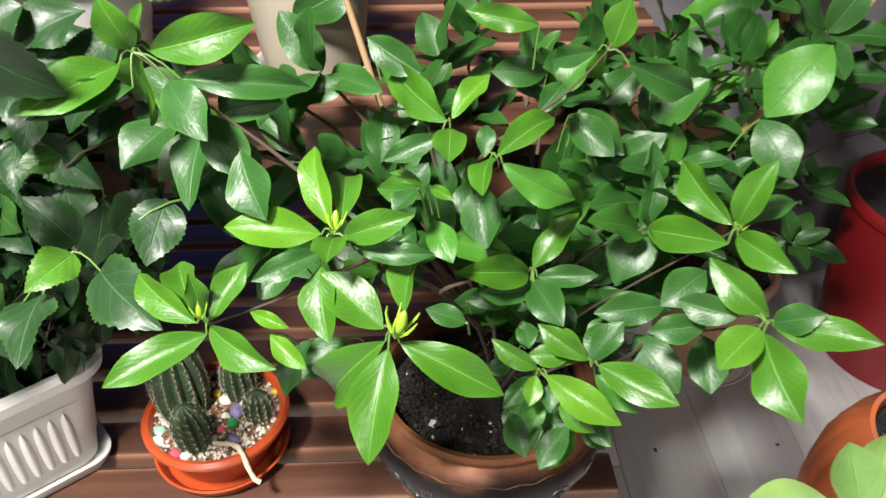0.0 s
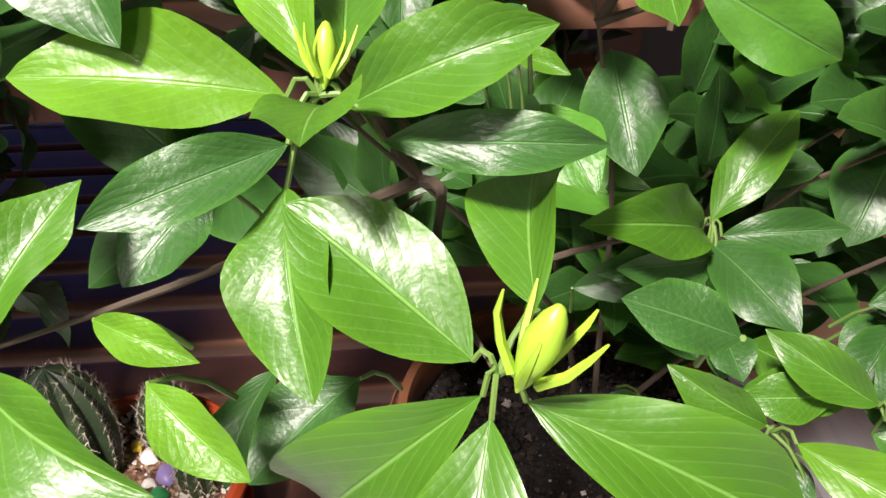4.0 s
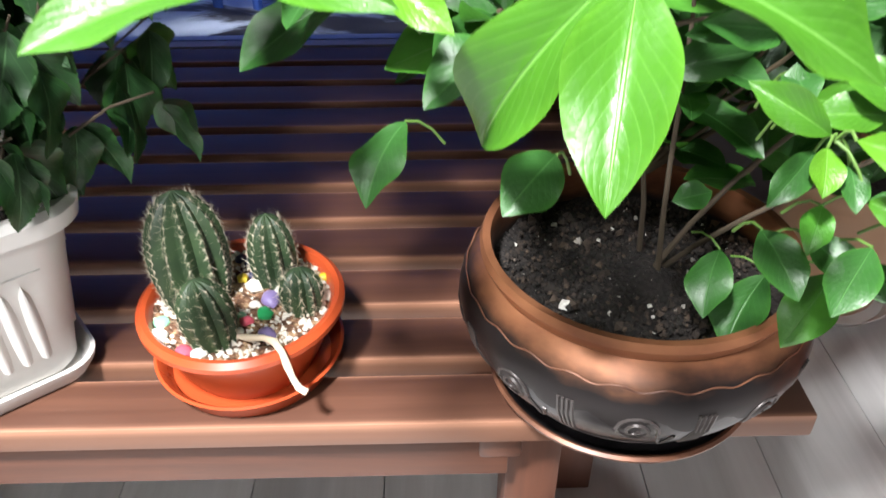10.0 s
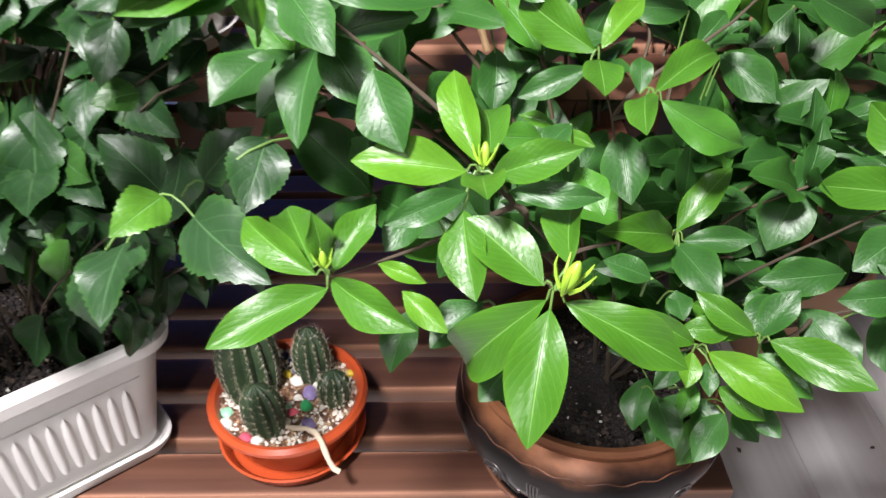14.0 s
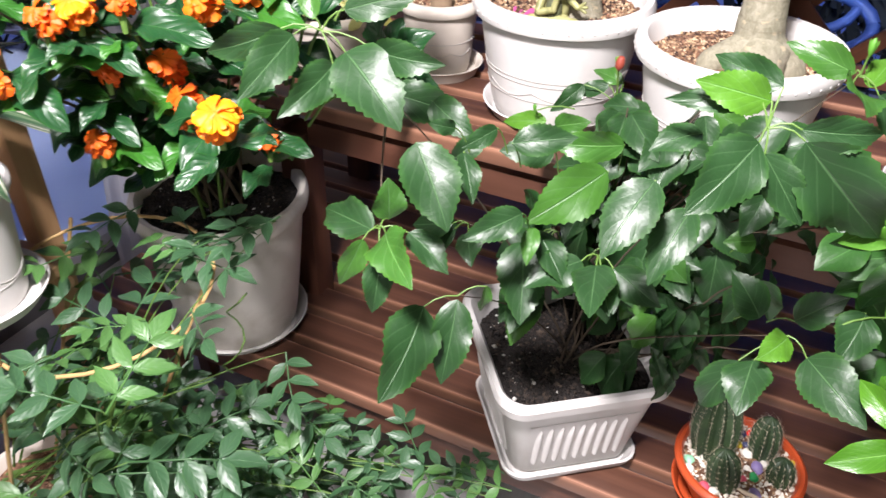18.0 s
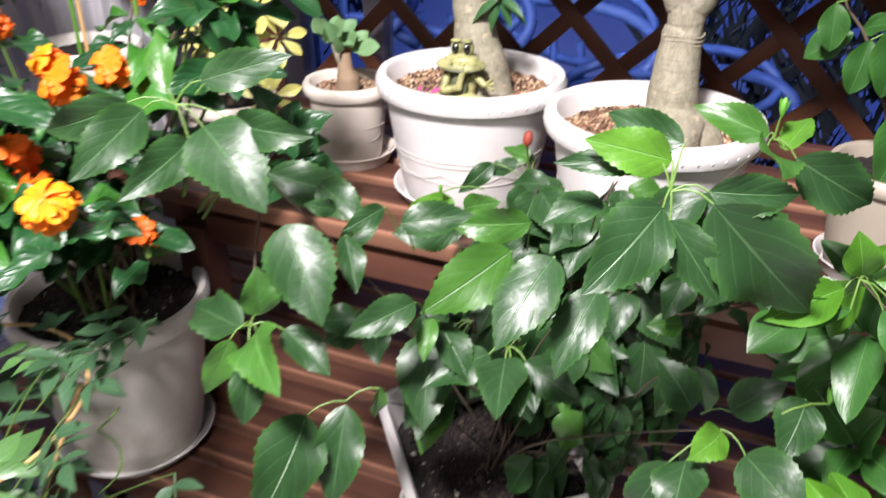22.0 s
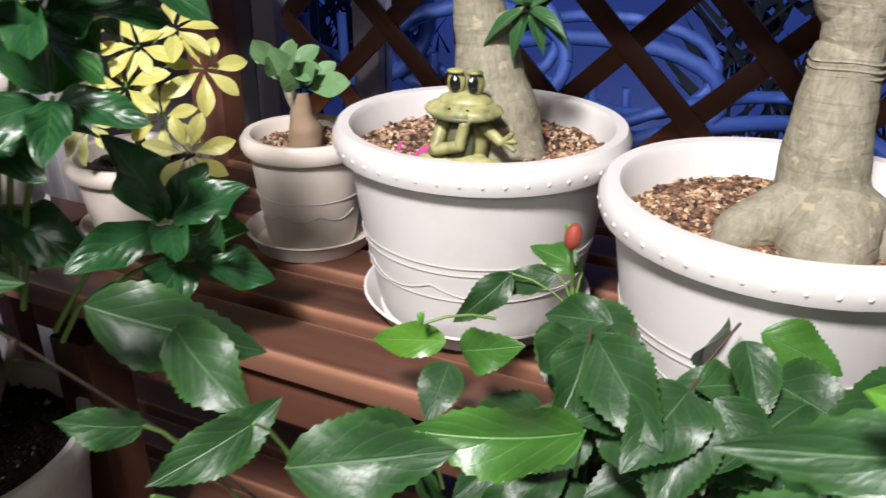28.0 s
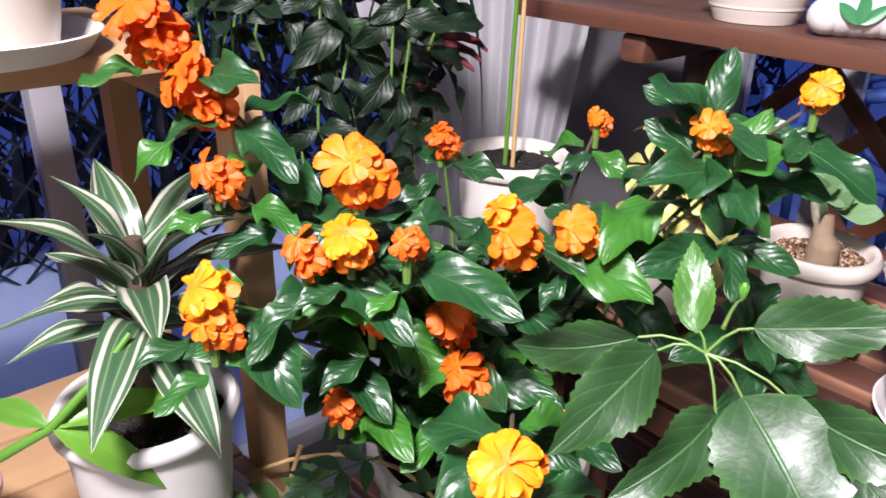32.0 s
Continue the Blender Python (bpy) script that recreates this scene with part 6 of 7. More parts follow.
for col, p, s in blooms:
    p = Vector(p)
    base = CROSS_FOOT + Vector((RC.uniform(-0.06, 0.06), RC.uniform(-0.06, 0.06), 0))
    mid = base.lerp(p, 0.6) + Vector((0, 0, 0.10))
    pts = [base * (1 - u) ** 2 + mid * 2 * u * (1 - u) + (p - Vector((0, 0, 0.01))) * u * u for u in (i / 9 for i in range(10))]
    stem = part("stem", tube_bm(pts, [0.0034 - 0.0002 * i for i in range(10)], 7), M_TWIG if RC.random() < 0.75 else M_STEM, cross)
    part("spike", tube_bm([p - Vector((0, 0, 0.035)), p - Vector((0, 0, 0.004))], [0.0035, 0.005], 8), M_STEM, stem, "green flower spike")
    part("flower_head", RC.choice(HEADS[col]), None, stem, {"y": "yellow-orange flower head", "o": "deep orange flower head", "m": "amber orange flower head"}[col],
         Matrix.Translation(p) @ pose(0, 0, 0, RC.uniform(26, 52), RC.uniform(-4, 26), 0) @ pose(0, 0, 0, 0, 0, RC.uniform(0, 360)) @ Matrix.Scale(s, 4))
    for i in (3, 4, 5, 6, 7, 8, 9):
        for sgn in (0, 1):
            a = i * 1.571 + sgn * math.pi + RC.uniform(-0.3, 0.3)
            d = Vector((math.cos(a), math.sin(a), RC.uniform(-0.35, 0.25))).normalized()
            size = RC.uniform(0.058, 0.104) * (0.7 if i == 9 else 1)
            if RC.random() < 0.16:
                continue
            q = pts[i] - (Vector((0, 0, 0.03)) if i == 9 else Vector())
            part("leaf", RC.choice(CROSS), None, cross, m=aim(q + d * 0.008, q + d * (0.008 + size), (0.2, -0.4, 1), RC.uniform(-15, 15)))

for p, ax, n in (((-0.955, 0.722, 1.195), (0.3, -0.5, 0.6), 6), ((-0.945, 0.722, 1.130), (0.6, -0.4, 0.3), 5), ((-0.985, 0.73, 1.235), (0.2, -0.4, 0.8), 5), ((-0.945, 0.812, 1.000), (0.6, -0.3, 0.4), 6), ((-0.925, 0.815, 0.965), (0.8, -0.2, 0.1), 4)):
    rosette(cross, CROSS, p, ax, n, 0.085, RC, 80)
    q = Vector((-1.16, 0.78, 0.80)).lerp(Vector(p), 0.3)
    part("stem", tube_bm(bend(q, p, 0.03, 5, 0.004, RC), [0.003, 0.0028, 0.0026, 0.0024, 0.0022, 0.0018], 6), M_STEM, cross)

# ---- striped dragon plant ----
M_STRIPE = material("striped_leaf", (0.05, 0.12, 0.05), 0.35, 0, 0.2)
_n = Nodes(M_STRIPE)
_s = _n.add("ShaderNodeSeparateXYZ")
_n.link(_n.add("ShaderNodeTexCoord").outputs["UV"], _s.inputs[0])
_w = _n.maths("MULTIPLY_ADD", _n.noise(_n.coords("UV", (4.0, 1.2, 1)), 1.0, 2.0), 0.30, -0.15)
_k = _n.maths("MULTIPLY_ADD", _n.random(), 0.16, -0.08)
_o = _n.maths("ABSOLUTE", _n.maths("SUBTRACT", _n.maths("ADD", _s.outputs[0], _n.maths("ADD", _w, _k)), 0.5))
_c = _n.ramp(_o, [(0.0, (0.026, 0.070, 0.032)), (0.10, (0.035, 0.085, 0.04)), (0.14, (0.20, 0.25, 0.15)), (0.16, (0.045, 0.10, 0.045)), (0.26, (0.035, 0.08, 0.035)), (0.29, (0.48, 0.46, 0.38)), (0.365, (0.54, 0.52, 0.44)), (0.39, (0.04, 0.09, 0.04)), (0.47, (0.035, 0.08, 0.035)), (0.50, (0.42, 0.43, 0.34))])
_n.colour(_n.mix(_n.maths("MULTIPLY", _n.noise(_n.coords("UV", (40, 2, 1)), 1.0, 2.0), 0.4), _c, (0.06, 0.14, 0.06)))


def strap(v):
    return max(0.01, (min(1, v / 0.12) ** 0.6 * 0.55 + 0.45 * math.sin(math.pi * min(1, v * 1.15)) if v < 0.4 else 1.0 - ((v - 0.4) / 0.6) ** 2.2))


STRIPED = [leaf_mesh("striped_leaf", strap, M_STRIPE, w, d, f, 0.15, rows=18, seed=k + 50, twist=tw) for k, (w, d, f, tw) in enumerate(((0.33, 0.55, 0.16, 0.05), (0.30, 0.72, 0.14, -0.08), (0.29, 0.34, 0.22, 0.06), (0.35, 0.88, 0.12, 0.08)))]
drac = thing("striped_dragon_plant", "dragon plant with white-striped dark green strap leaves", "plant")
DF = Vector((-1.377, 0.322, 0.868))
part("stem", tube_bm([DF, DF + Vector((-0.004, 0.004, 0.07)), DF + Vector((-0.012, 0.012, 0.15)), DF + Vector((-0.014, 0.014, 0.22))], [0.015, 0.013, 0.012, 0.009], 12), M_BARK, drac)
RD = random.Random(3)
for k in range(21):
    a = k * 2.4
    v = k / 20
    lift = 18 + 50 * v + RD.uniform(-8, 8)
    q = DF + Vector((-0.012, 0.012, 0.105 + 0.070 * v))
    d = Vector((math.cos(a) * math.cos(radians(lift)), math.sin(a) * math.cos(radians(lift)), math.sin(radians(lift))))
    part("leaf", STRIPED[(k * 7) % 4 if v < 0.7 else 2], None, drac, m=aim(q, q + d * RD.uniform(0.135, 0.20) * (1 - 0.2 * v), (d.x * 0.2, d.y * 0.2, 1)))

# green strap-leaved plant in the pink pot
M_STRAP = leaf_material("strap_leaf", (0.10, 0.27, 0.03), (0.16, 0.38, 0.04), (0.14, 0.32, 0.06), 0.4, 0.2, 1.0, 0.1, 0.2)
STRAPS = [leaf_mesh("strap_leaf", lance_leaf, M_STRAP, w, d, 0.25, 0.05, seed=k + 70) for k, (w, d) in enumerate(((0.24, 0.3), (0.28, 0.55)))]
orch = thing("strap_leaved_plant", "young plant with bright green strap leaves", "plant")
cane = [(-1.43, 0.09, 0.84), (-1.372, 0.15, 0.90), (-1.328, 0.211, 0.945), (-1.318, 0.261, 0.99), (-1.323, 0.296, 1.02)]
part("cane", tube_bm(cane, [0.005, 0.0055, 0.005, 0.004, 0.003], 10), M_STRAP, orch, "smooth green cane")
for i, t, k in ((2, (-1.248, 0.298, 0.895), 1), (2, (-1.283, 0.361, 0.965), 0), (2, (-1.393, 0.156, 0.985), 1), (1, (-1.41, 0.04, 0.96), 0)):
    part("leaf", STRAPS[k], None, orch, m=aim(cane[i], t, (0.2, -0.5, 1)))

# ---- pine stand ----
pine = thing("pine_stand", "pale pine ladder plant stand with two shelves", "plant stand")
for y in (0.487, -0.46):
    part("front_leg", box_bm(0.042, 0.042, 1.236, 0.005, (-1.43, y, 0.618)), M_PINE_Z, pine)
    part("back_leg", box_bm(0.042, 0.042, 1.236, 0.005, (-1.80, y, 0.618)), M_PINE_Z, pine)
    inner = y - 0.036 if y > 0 else y + 0.036
    for z in (0.20, 0.655, 1.213):
        part("rung", box_bm(0.44, 0.028, 0.042, 0.004, (-1.59, inner, z)), M_PINE, pine)
    part("dowel", tube_bm([(-1.43, inner, 0.655), (-1.35, inner, 0.655)], 0.011, 12), M_PINE, pine)
M_PINE_Y = wood("pine_cross", (0.50, 0.28, 0.13), (0.72, 0.47, 0.25), 0.5, 0.1, 0.7, 1)
for k in range(4):
    part("shelf_board", box_bm(0.112, 0.92, 0.022, 0.004, (-1.755 + 0.118 * k, 0.005, 0.688)), M_PINE_Y, pine)
for k in range(3):
    part("shelf_board", box_bm(0.118, 0.94, 0.026, 0.006, (-1.765 + 0.124 * k, 0.0, 1.2485)), M_PINE_Y, pine)

# ---- trailing plant in a hanging basket ----
basket = thing("hanging_basket", "dark trailing plant with glossy leaves in a hanging basket", "hanging plant")
BC = Vector((-1.53, 0.68, 1.36))
part("bowl", lathe_bm([(0.0, 0.0), (0.06, 0.003), (0.10, 0.05), (0.115, 0.11), (0.118, 0.115), (0.112, 0.115), (0.095, 0.05), (0.05, 0.01)], 40), M_CLAY, basket, m=Matrix.Translation(BC))
part("soil", lathe_bm([(0.0, 0.098), (0.108, 0.094)], 32), M_SOIL, basket, m=Matrix.Translation(BC))
for k in range(3):
    a = 2.1 * k + 0.4
    part("cord", tube_bm([BC + Vector((0.115 * math.cos(a), 0.115 * math.sin(a), 0.112)), BC + Vector((0, 0, 0.55)), BC + Vector((0, 0, Z1 - BC.z + 0.004))], 0.0015, 5), M_TWIG, basket)
RB = random.Random(15)
# Dark green leaves; shade around the basket is put into the colour too.
M_TRAIL = leaf_material("trailing_leaf", (0.005, 0.020, 0.007), (0.014, 0.05, 0.011), (0.02, 0.05, 0.02), 0.5, 0.08, 6.0, 0.3, 0.04, 0.4)
TRAIL = [leaf_mesh("trailing_leaf", ellipse_leaf, M_TRAIL, w, d, f, 0.2, seed=k + 230, rows=12) for k, (w, d, f) in enumerate(((0.44, 0.3, 0.14), (0.5, 0.45, 0.1), (0.40, 0.2, 0.18)))]
for k in range(26):
    a = 6.283 * k / 26
    p = BC + Vector((0.10 * math.cos(a), 0.10 * math.sin(a), 0.10))
    d = Vector((math.cos(a) * RB.uniform(0.3, 1), math.sin(a) * RB.uniform(0.3, 1), 0))
    length = RB.uniform(0.22, 0.42)
    pts = [p + d * 0.07 * math.sin(min(1.6, 3 * u)) + Vector((RB.uniform(-.01, .01), RB.uniform(-.01, .01), 0.03 * math.sin(3.1 * min(1, 2.5 * u)) - length * u)) for u in (i / 7 for i in range(8))]
    part("trailing_stem", tube_bm(pts, 0.0018, 6), M_STEM, basket)
    for i in range(0, 8):
        for sgn in (-1, 1):
            q = Vector((math.cos(a + sgn * RB.uniform(0.5, 1.8)), math.sin(a + sgn * RB.uniform(0.5, 1.8)), RB.uniform(-0.9, 0.2))).normalized()
            if RB.random() < 0.62:
                part("leaf", RB.choice(TRAIL), None, basket, m=aim(pts[i], pts[i] + q * RB.uniform(0.045, 0.08), d + Vector((0.4, 0.1, 0.5))))

# flat scalloped stems among the trailing leaves
M_FLAT = leaf_material("flat_stem", (0.010, 0.032, 0.011), (0.02, 0.06, 0.015), (0.06, 0.14, 0.04), 0.6, 0.2, 1.0, 0.3, 0.0)


def scalloped(v):
    return 0.75 + 0.25 * abs(math.sin(v * 34)) if 0.03 < v < 0.97 else 0.3


FLAT = [leaf_mesh("flat_stem", scalloped, M_FLAT, w, d, 0.15, 0.1, rows=54, cols=2, seed=k + 60, twist=tw) for k, (w, d, tw) in enumerate(((0.055, 0.5, 0.08), (0.065, 0.8, -0.05), (0.05, 0.3, 0.04)))]
for k in range(4):
    a = 0.9 + 0.62 * k
    p = BC + Vector((0.08 * math.cos(a), 0.08 * math.sin(a), 0.10))
    d = Vector((0.75 * math.cos(a), 0.75 * math.sin(a), RB.uniform(-0.95, -0.1))).normalized()
    part("flat_stem", FLAT[k % 3], None, basket, "flat scalloped green stem", aim(p, p + d * RB.uniform(0.26, 0.36), (math.cos(a), math.sin(a) - 0.4, 0.8)))
M_MAROON = material("maroon_leaf", (0.14, 0.02, 0.025), 0.45)
for k in range(3):
    p = Vector((-1.43, 0.80 + 0.012 * k, 1.19 + 0.012 * k))
    part("curled_leaf", tube_bm([p + Vector((0.045 * math.cos(t), 0.02 * math.cos(t), 0.028 * math.sin(t))) for t in (0.4 + 0.5 * i for i in range(9))], [0.002, 0.005, 0.007, 0.008, 0.008, 0.007, 0.005, 0.003, 0.001], 8), M_MAROON, basket, "curled maroon leaf")

# ---- desert roses ----
M_CAUDEX = material("caudex_bark", (0.34, 0.29, 0.21), 0.75)
_n = Nodes(M_CAUDEX)
_a = _n.noise(_n.coords("Object", (1, 1, 0.45)), 110.0, 6.0, 0.68, 1.2)
_b = _n.noise(_n.coords("Object"), 9.0, 4.0)
_c = _n.ramp(_a, [(0.32, (0.15, 0.13, 0.09)), (0.5, (0.25, 0.22, 0.16)), (0.70, (0.35, 0.315, 0.25))])
_c = _n.mix(_n.maths("MULTIPLY", _b, 0.6), _c, (0.20, 0.215, 0.135))
_sp = _n.ramp(_n.noise(_n.coords("Object", (1, 1, 1.6)), 62.0, 2.0), [(0.64, (0, 0, 0)), (0.70, (1, 1, 1))])
_c = _n.mix(_n.maths("MULTIPLY", _sp, 0.7), _c, (0.42, 0.35, 0.23))
_ln = _n.ramp(_n.noise(_n.coords("Object", (0.16, 0.16, 2.6)), 60.0, 3.0, 0.6, 0.3), [(0.30, (1, 1, 1)), (0.40, (0, 0, 0))])
_n.colour(_n.mix(_n.maths("MULTIPLY", _ln, 0.45), _c, (0.13, 0.11, 0.07)))
_n.bump(_n.maths("ADD", _a, _n.noise(_n.coords("Object", (1, 1, 5)), 26.0, 3.0, 0.5, 1.0)), 0.6, 0.0022)


def trunk_bm(points, radii, sides=20, rough=0.05, seed=0, per=8):
    """A swollen trunk: a smooth path through points, with bumps and faint rings."""
    pts, rad = [], []
    for i in range(len(points) - 1):
        p0, p1 = Vector(points[max(0, i - 1)]), Vector(points[i])
        p2, p3 = Vector(points[i + 1]), Vector(points[min(len(points) - 1, i + 2)])
        for k in range(per):
            u = k / per
            pts.append(0.5 * ((2 * p1) + (p2 - p0) * u + (2 * p0 - 5 * p1 + 4 * p2 - p3) * u * u + (3 * p1 - p0 - 3 * p2 + p3) * u ** 3))
            s = u * u * (3 - 2 * u)
            rad.append(radii[i] * (1 - s) + radii[i + 1] * s)
    pts.append(Vector(points[-1]))
    rad.append(radii[-1])
    bm = tube_bm(pts, rad, sides)
    for v in bm.verts:
        n = noise.noise(v.co * 28 + Vector((seed, 0, 0))) * rough + noise.noise(v.co * 90 + Vector((0, seed, 0))) * rough * 0.4
        near = min(pts, key=lambda p: (p - v.co).length_squared)
        v.co += (v.co - near) * n
    return bm


LONG = [leaf_mesh("long_leaf", lance_leaf, M_LONG, w, d, 0.2, 0.05, seed=k + 90) for M_LONG in (leaf_material("desert_rose_leaf", (0.030, 0.105, 0.030), (0.06, 0.2, 0.03), (0.20, 0.34, 0.16), 0.35, 0.2, 7.0, 0.4, 0.2),) for k, (w, d) in enumerate(((0.26, 0.35), (0.30, 0.55)))]
M_GREY = leaf_material("grey_green_leaf", (0.15, 0.30, 0.13), (0.20, 0.37, 0.16), (0.22, 0.36, 0.18), 0.5, 0.3, 4.0, 0.25, 0.05)
OVAL = [leaf_mesh("oval_leaf", obovate_leaf, M_GREY, 0.52, 0.1, 0.12, 0.03, seed=95), leaf_mesh("oval_leaf", obovate_leaf, M_GREY, 0.58, -0.05, 0.1, 0.03, seed=96)]

big = thing("desert_rose", "thick-trunked desert rose with swollen grey roots", "plant")
part("trunk", trunk_bm([(-0.428, 0.985, 0.995), (-0.430, 0.988, 1.03), (-0.436, 0.992, 1.07), (-0.437, 0.997, 1.115), (-0.436, 0.999, 1.148), (-0.436, 1.000, 1.157), (-0.435, 1.001, 1.163), (-0.435, 1.002, 1.185), (-0.436, 1.004, 1.210), (-0.436, 1.005, 1.240)], [0.049, 0.042, 0.0345, 0.0300, 0.0264, 0.0266, 0.0232, 0.0245, 0.0295, 0.014], 28, 0.05, 3), M_CAUDEX, big)
for z, r in ((1.1465, 0.0262), (1.1515, 0.0265), (1.157, 0.0263)):
    ring = [((r + 0.0006 * math.sin(7 * a)) * math.cos(a) - 0.436, 1.0 + r * math.sin(a), z + 0.0012 * math.sin(3 * a)) for a in (6.2832 * i / 40 for i in range(41))]
    part("scar_ring", tube_bm(ring, 0.0015, 6), M_CAUDEX, big)
part("root", trunk_bm([(-0.440, 0.980, 1.045), (-0.465, 0.966, 1.036), (-0.486, 0.952, 1.024), (-0.497, 0.944, 1.008)], [0.030, 0.024, 0.020, 0.013], 18, 0.10, 5), M_CAUDEX, big)
part("root", trunk_bm([(-0.425, 0.975, 1.035), (-0.424, 0.950, 1.022), (-0.420, 0.928, 1.004)], [0.040, 0.036, 0.026], 18, 0.10, 6), M_CAUDEX, big)
part("root", trunk_bm([(-0.420, 0.985, 1.04), (-0.392, 0.985, 1.024), (-0.372, 0.98, 1.004)], [0.034, 0.028, 0.018], 18, 0.10, 7), M_CAUDEX, big)
for a, b, r in (((-0.445, 1.002, 1.205), (-0.50, 1.0, 1.36), 0.022), ((-0.428, 1.004, 1.205), (-0.385, 1.01, 1.38), 0.024), ((-0.436, 1.012, 1.21), (-0.44, 1.05, 1.42), 0.018)):
    part("limb", trunk_bm([(-0.436, 1.002, 1.165), a, Vector(a).lerp(Vector(b), 0.5) + Vector((0.006, 0, 0)), b], [0.012, r * 1.12, r, r * 0.6], 14, 0.08, 9), M_CAUDEX, big)
    RT = random.Random(int(1000 * r))
    for k in range(9):
        d = Vector((math.cos(2.4 * k), math.sin(2.4 * k), RT.uniform(-0.3, 0.6))).normalized()
        part("leaf", RT.choice(LONG), None, big, m=aim(Vector(b), Vector(b) + d * RT.uniform(0.07, 0.10)))

second = thing("desert_rose", "desert rose with a smooth pale trunk behind the frog", "plant", (-0.004, 0.010, 0.012))
part("trunk", trunk_bm([(-0.722, 1.04, 1.0), (-0.728, 1.045, 1.04), (-0.740, 1.05, 1.085), (-0.750, 1.053, 1.13), (-0.758, 1.052, 1.17), (-0.765, 1.05, 1.24), (-0.77, 1.06, 1.40)], [0.050, 0.043, 0.035, 0.0275, 0.024, 0.022, 0.018], 24, 0.08, 13), M_CAUDEX, second)
part("twig", tube_bm([(-0.752, 1.048, 1.135), (-0.725, 1.042, 1.146), (-0.699, 1.035, 1.156)], [0.006, 0.005, 0.004], 8), M_CAUDEX, second)
TUFT = Vector((-0.699, 1.035, 1.156))
for t in ((-0.765, 1.005, 1.125), (-0.722, 1.005, 1.098), (-0.665, 1.02, 1.108), (-0.632, 1.035, 1.125), (-0.700, 1.00, 1.18), (-0.66, 1.06, 1.19), (-0.745, 1.05, 1.19), (-0.705, 1.02, 1.195), (-0.640, 1.00, 1.150)):
    part("leaf", LONG[0], None, second, m=aim(TUFT, TUFT.lerp(Vector(t), 0.72), (0, -0.5, 1)) @ Matrix.Diagonal((1.25, 1, 1, 1)))

M_TANBARK = wood("tan_bark", (0.20, 0.13, 0.075), (0.42, 0.31, 0.20), 0.8, 0, 0.5, 2)
little = thing("desert_rose", "small desert rose with grey-green oval leaves", "plant", (-0.017, -0.005, 0.014))
part("trunk", trunk_bm([(-0.974, 1.098, 0.955), (-0.976, 1.099, 0.985), (-0.980, 1.102, 1.005), (-0.982, 1.106, 1.030)], [0.025, 0.021, 0.015, 0.010], 18, 0.30, 21), M_TANBARK, little)
part("limb", tube_bm([(-0.980, 1.102, 1.005), (-0.992, 1.100, 1.025), (-1.002, 1.100, 1.050)], [0.009, 0.007, 0.005], 9), M_CAUDEX, little)
RS = random.Random(31)
for c in ((-1.002, 1.100, 1.050), (-0.981, 1.108, 1.034)):
    for k in range(8):
        d = Vector((math.cos(2.4 * k), math.sin(2.4 * k), 0.25 + 0.16 * k)).normalized()
        part("leaf", RS.choice(OVAL), None, little, m=aim(Vector(c) + d * 0.006, Vector(c) + d * RS.uniform(0.046, 0.066), (0, -0.9, 0.5)))

# ---- frog figurine: one plain glazed shape ----
M_FROG = material("frog_glaze", (0.42, 0.44, 0.10), 0.45)
_n = Nodes(M_FROG)
_f = _n.noise(_n.coords("Object"), 55.0, 4.0)
_n.colour(_n.ramp(_f, [(0.32, (0.10, 0.11, 0.045)), (0.5, (0.27, 0.27, 0.105)), (0.72, (0.42, 0.41, 0.20))]))
_n.bump(_f, 0.25, 0.002)
M_EYE = material("frog_eye", (0.01, 0.01, 0.01), 0.12)
frog_bm = bmesh.new()


def lump(at, size, turn=(0, 0, 0), slot=0, sub=3):
    f0 = len(frog_bm.faces)
    bmesh.ops.create_icosphere(frog_bm, subdivisions=sub, radius=1.0, matrix=pose(*at, *turn) @ Matrix.Diagonal((*size, 1)))
    frog_bm.faces.ensure_lookup_table()
    for f in frog_bm.faces[f0:]:
        f.material_index = slot


def limb_lump(a, b, r0, r1, n=18):
    for i in range(n):
        u = i / (n - 1)
        r = r0 + (r1 - r0) * u
        lump(Vector(a).lerp(Vector(b), u), (r, r, r), sub=2)


lump((0, 0.006, 0.018), (0.020, 0.017, 0.028))
lump((0, -0.010, 0.020), (0.012, 0.010, 0.022), slot=2)
lump((0, -0.005, 0.0490), (0.0345, 0.020, 0.0085), (8, 0, 0))
lump((0, -0.001, 0.0545), (0.0240, 0.016, 0.0090))
lump((0, -0.0085, 0.0465), (0.0300, 0.0175, 0.0050), (8, 0, 0), slot=2)
for s in (-1, 1):
    lump((0.0082 * s, 0.0, 0.0700), (0.0080, 0.0078, 0.0112))
    lump((0.0078 * s, -0.0062, 0.0705), (0.0050, 0.0030, 0.0082), slot=1, sub=2)
    # White bead stands in for the light's glint on the eye.
    lump((0.0068 * s, -0.0088, 0.0745), (0.0014, 0.0008, 0.0018), slot=3, sub=1)
    lump((0.0082 * s, -0.0030, 0.0800), (0.0074, 0.0058, 0.0026))
    lump((0.008 * s, -0.0205, 0.0525), (0.0014, 0.001, 0.0010), slot=1, sub=1)
limb_lump((-0.019, -0.004, 0.034), (-0.020, -0.020, 0.016), 0.0062, 0.0060)
limb_lump((-0.020, -0.020, 0.016), (0.002, -0.022, 0.022), 0.0060, 0.0048)
limb_lump((0.002, -0.022, 0.022), (0.006, -0.022, 0.040), 0.0052, 0.0045)
limb_lump((0.018, -0.002, 0.034), (0.034, -0.010, 0.026), 0.0058, 0.0045)
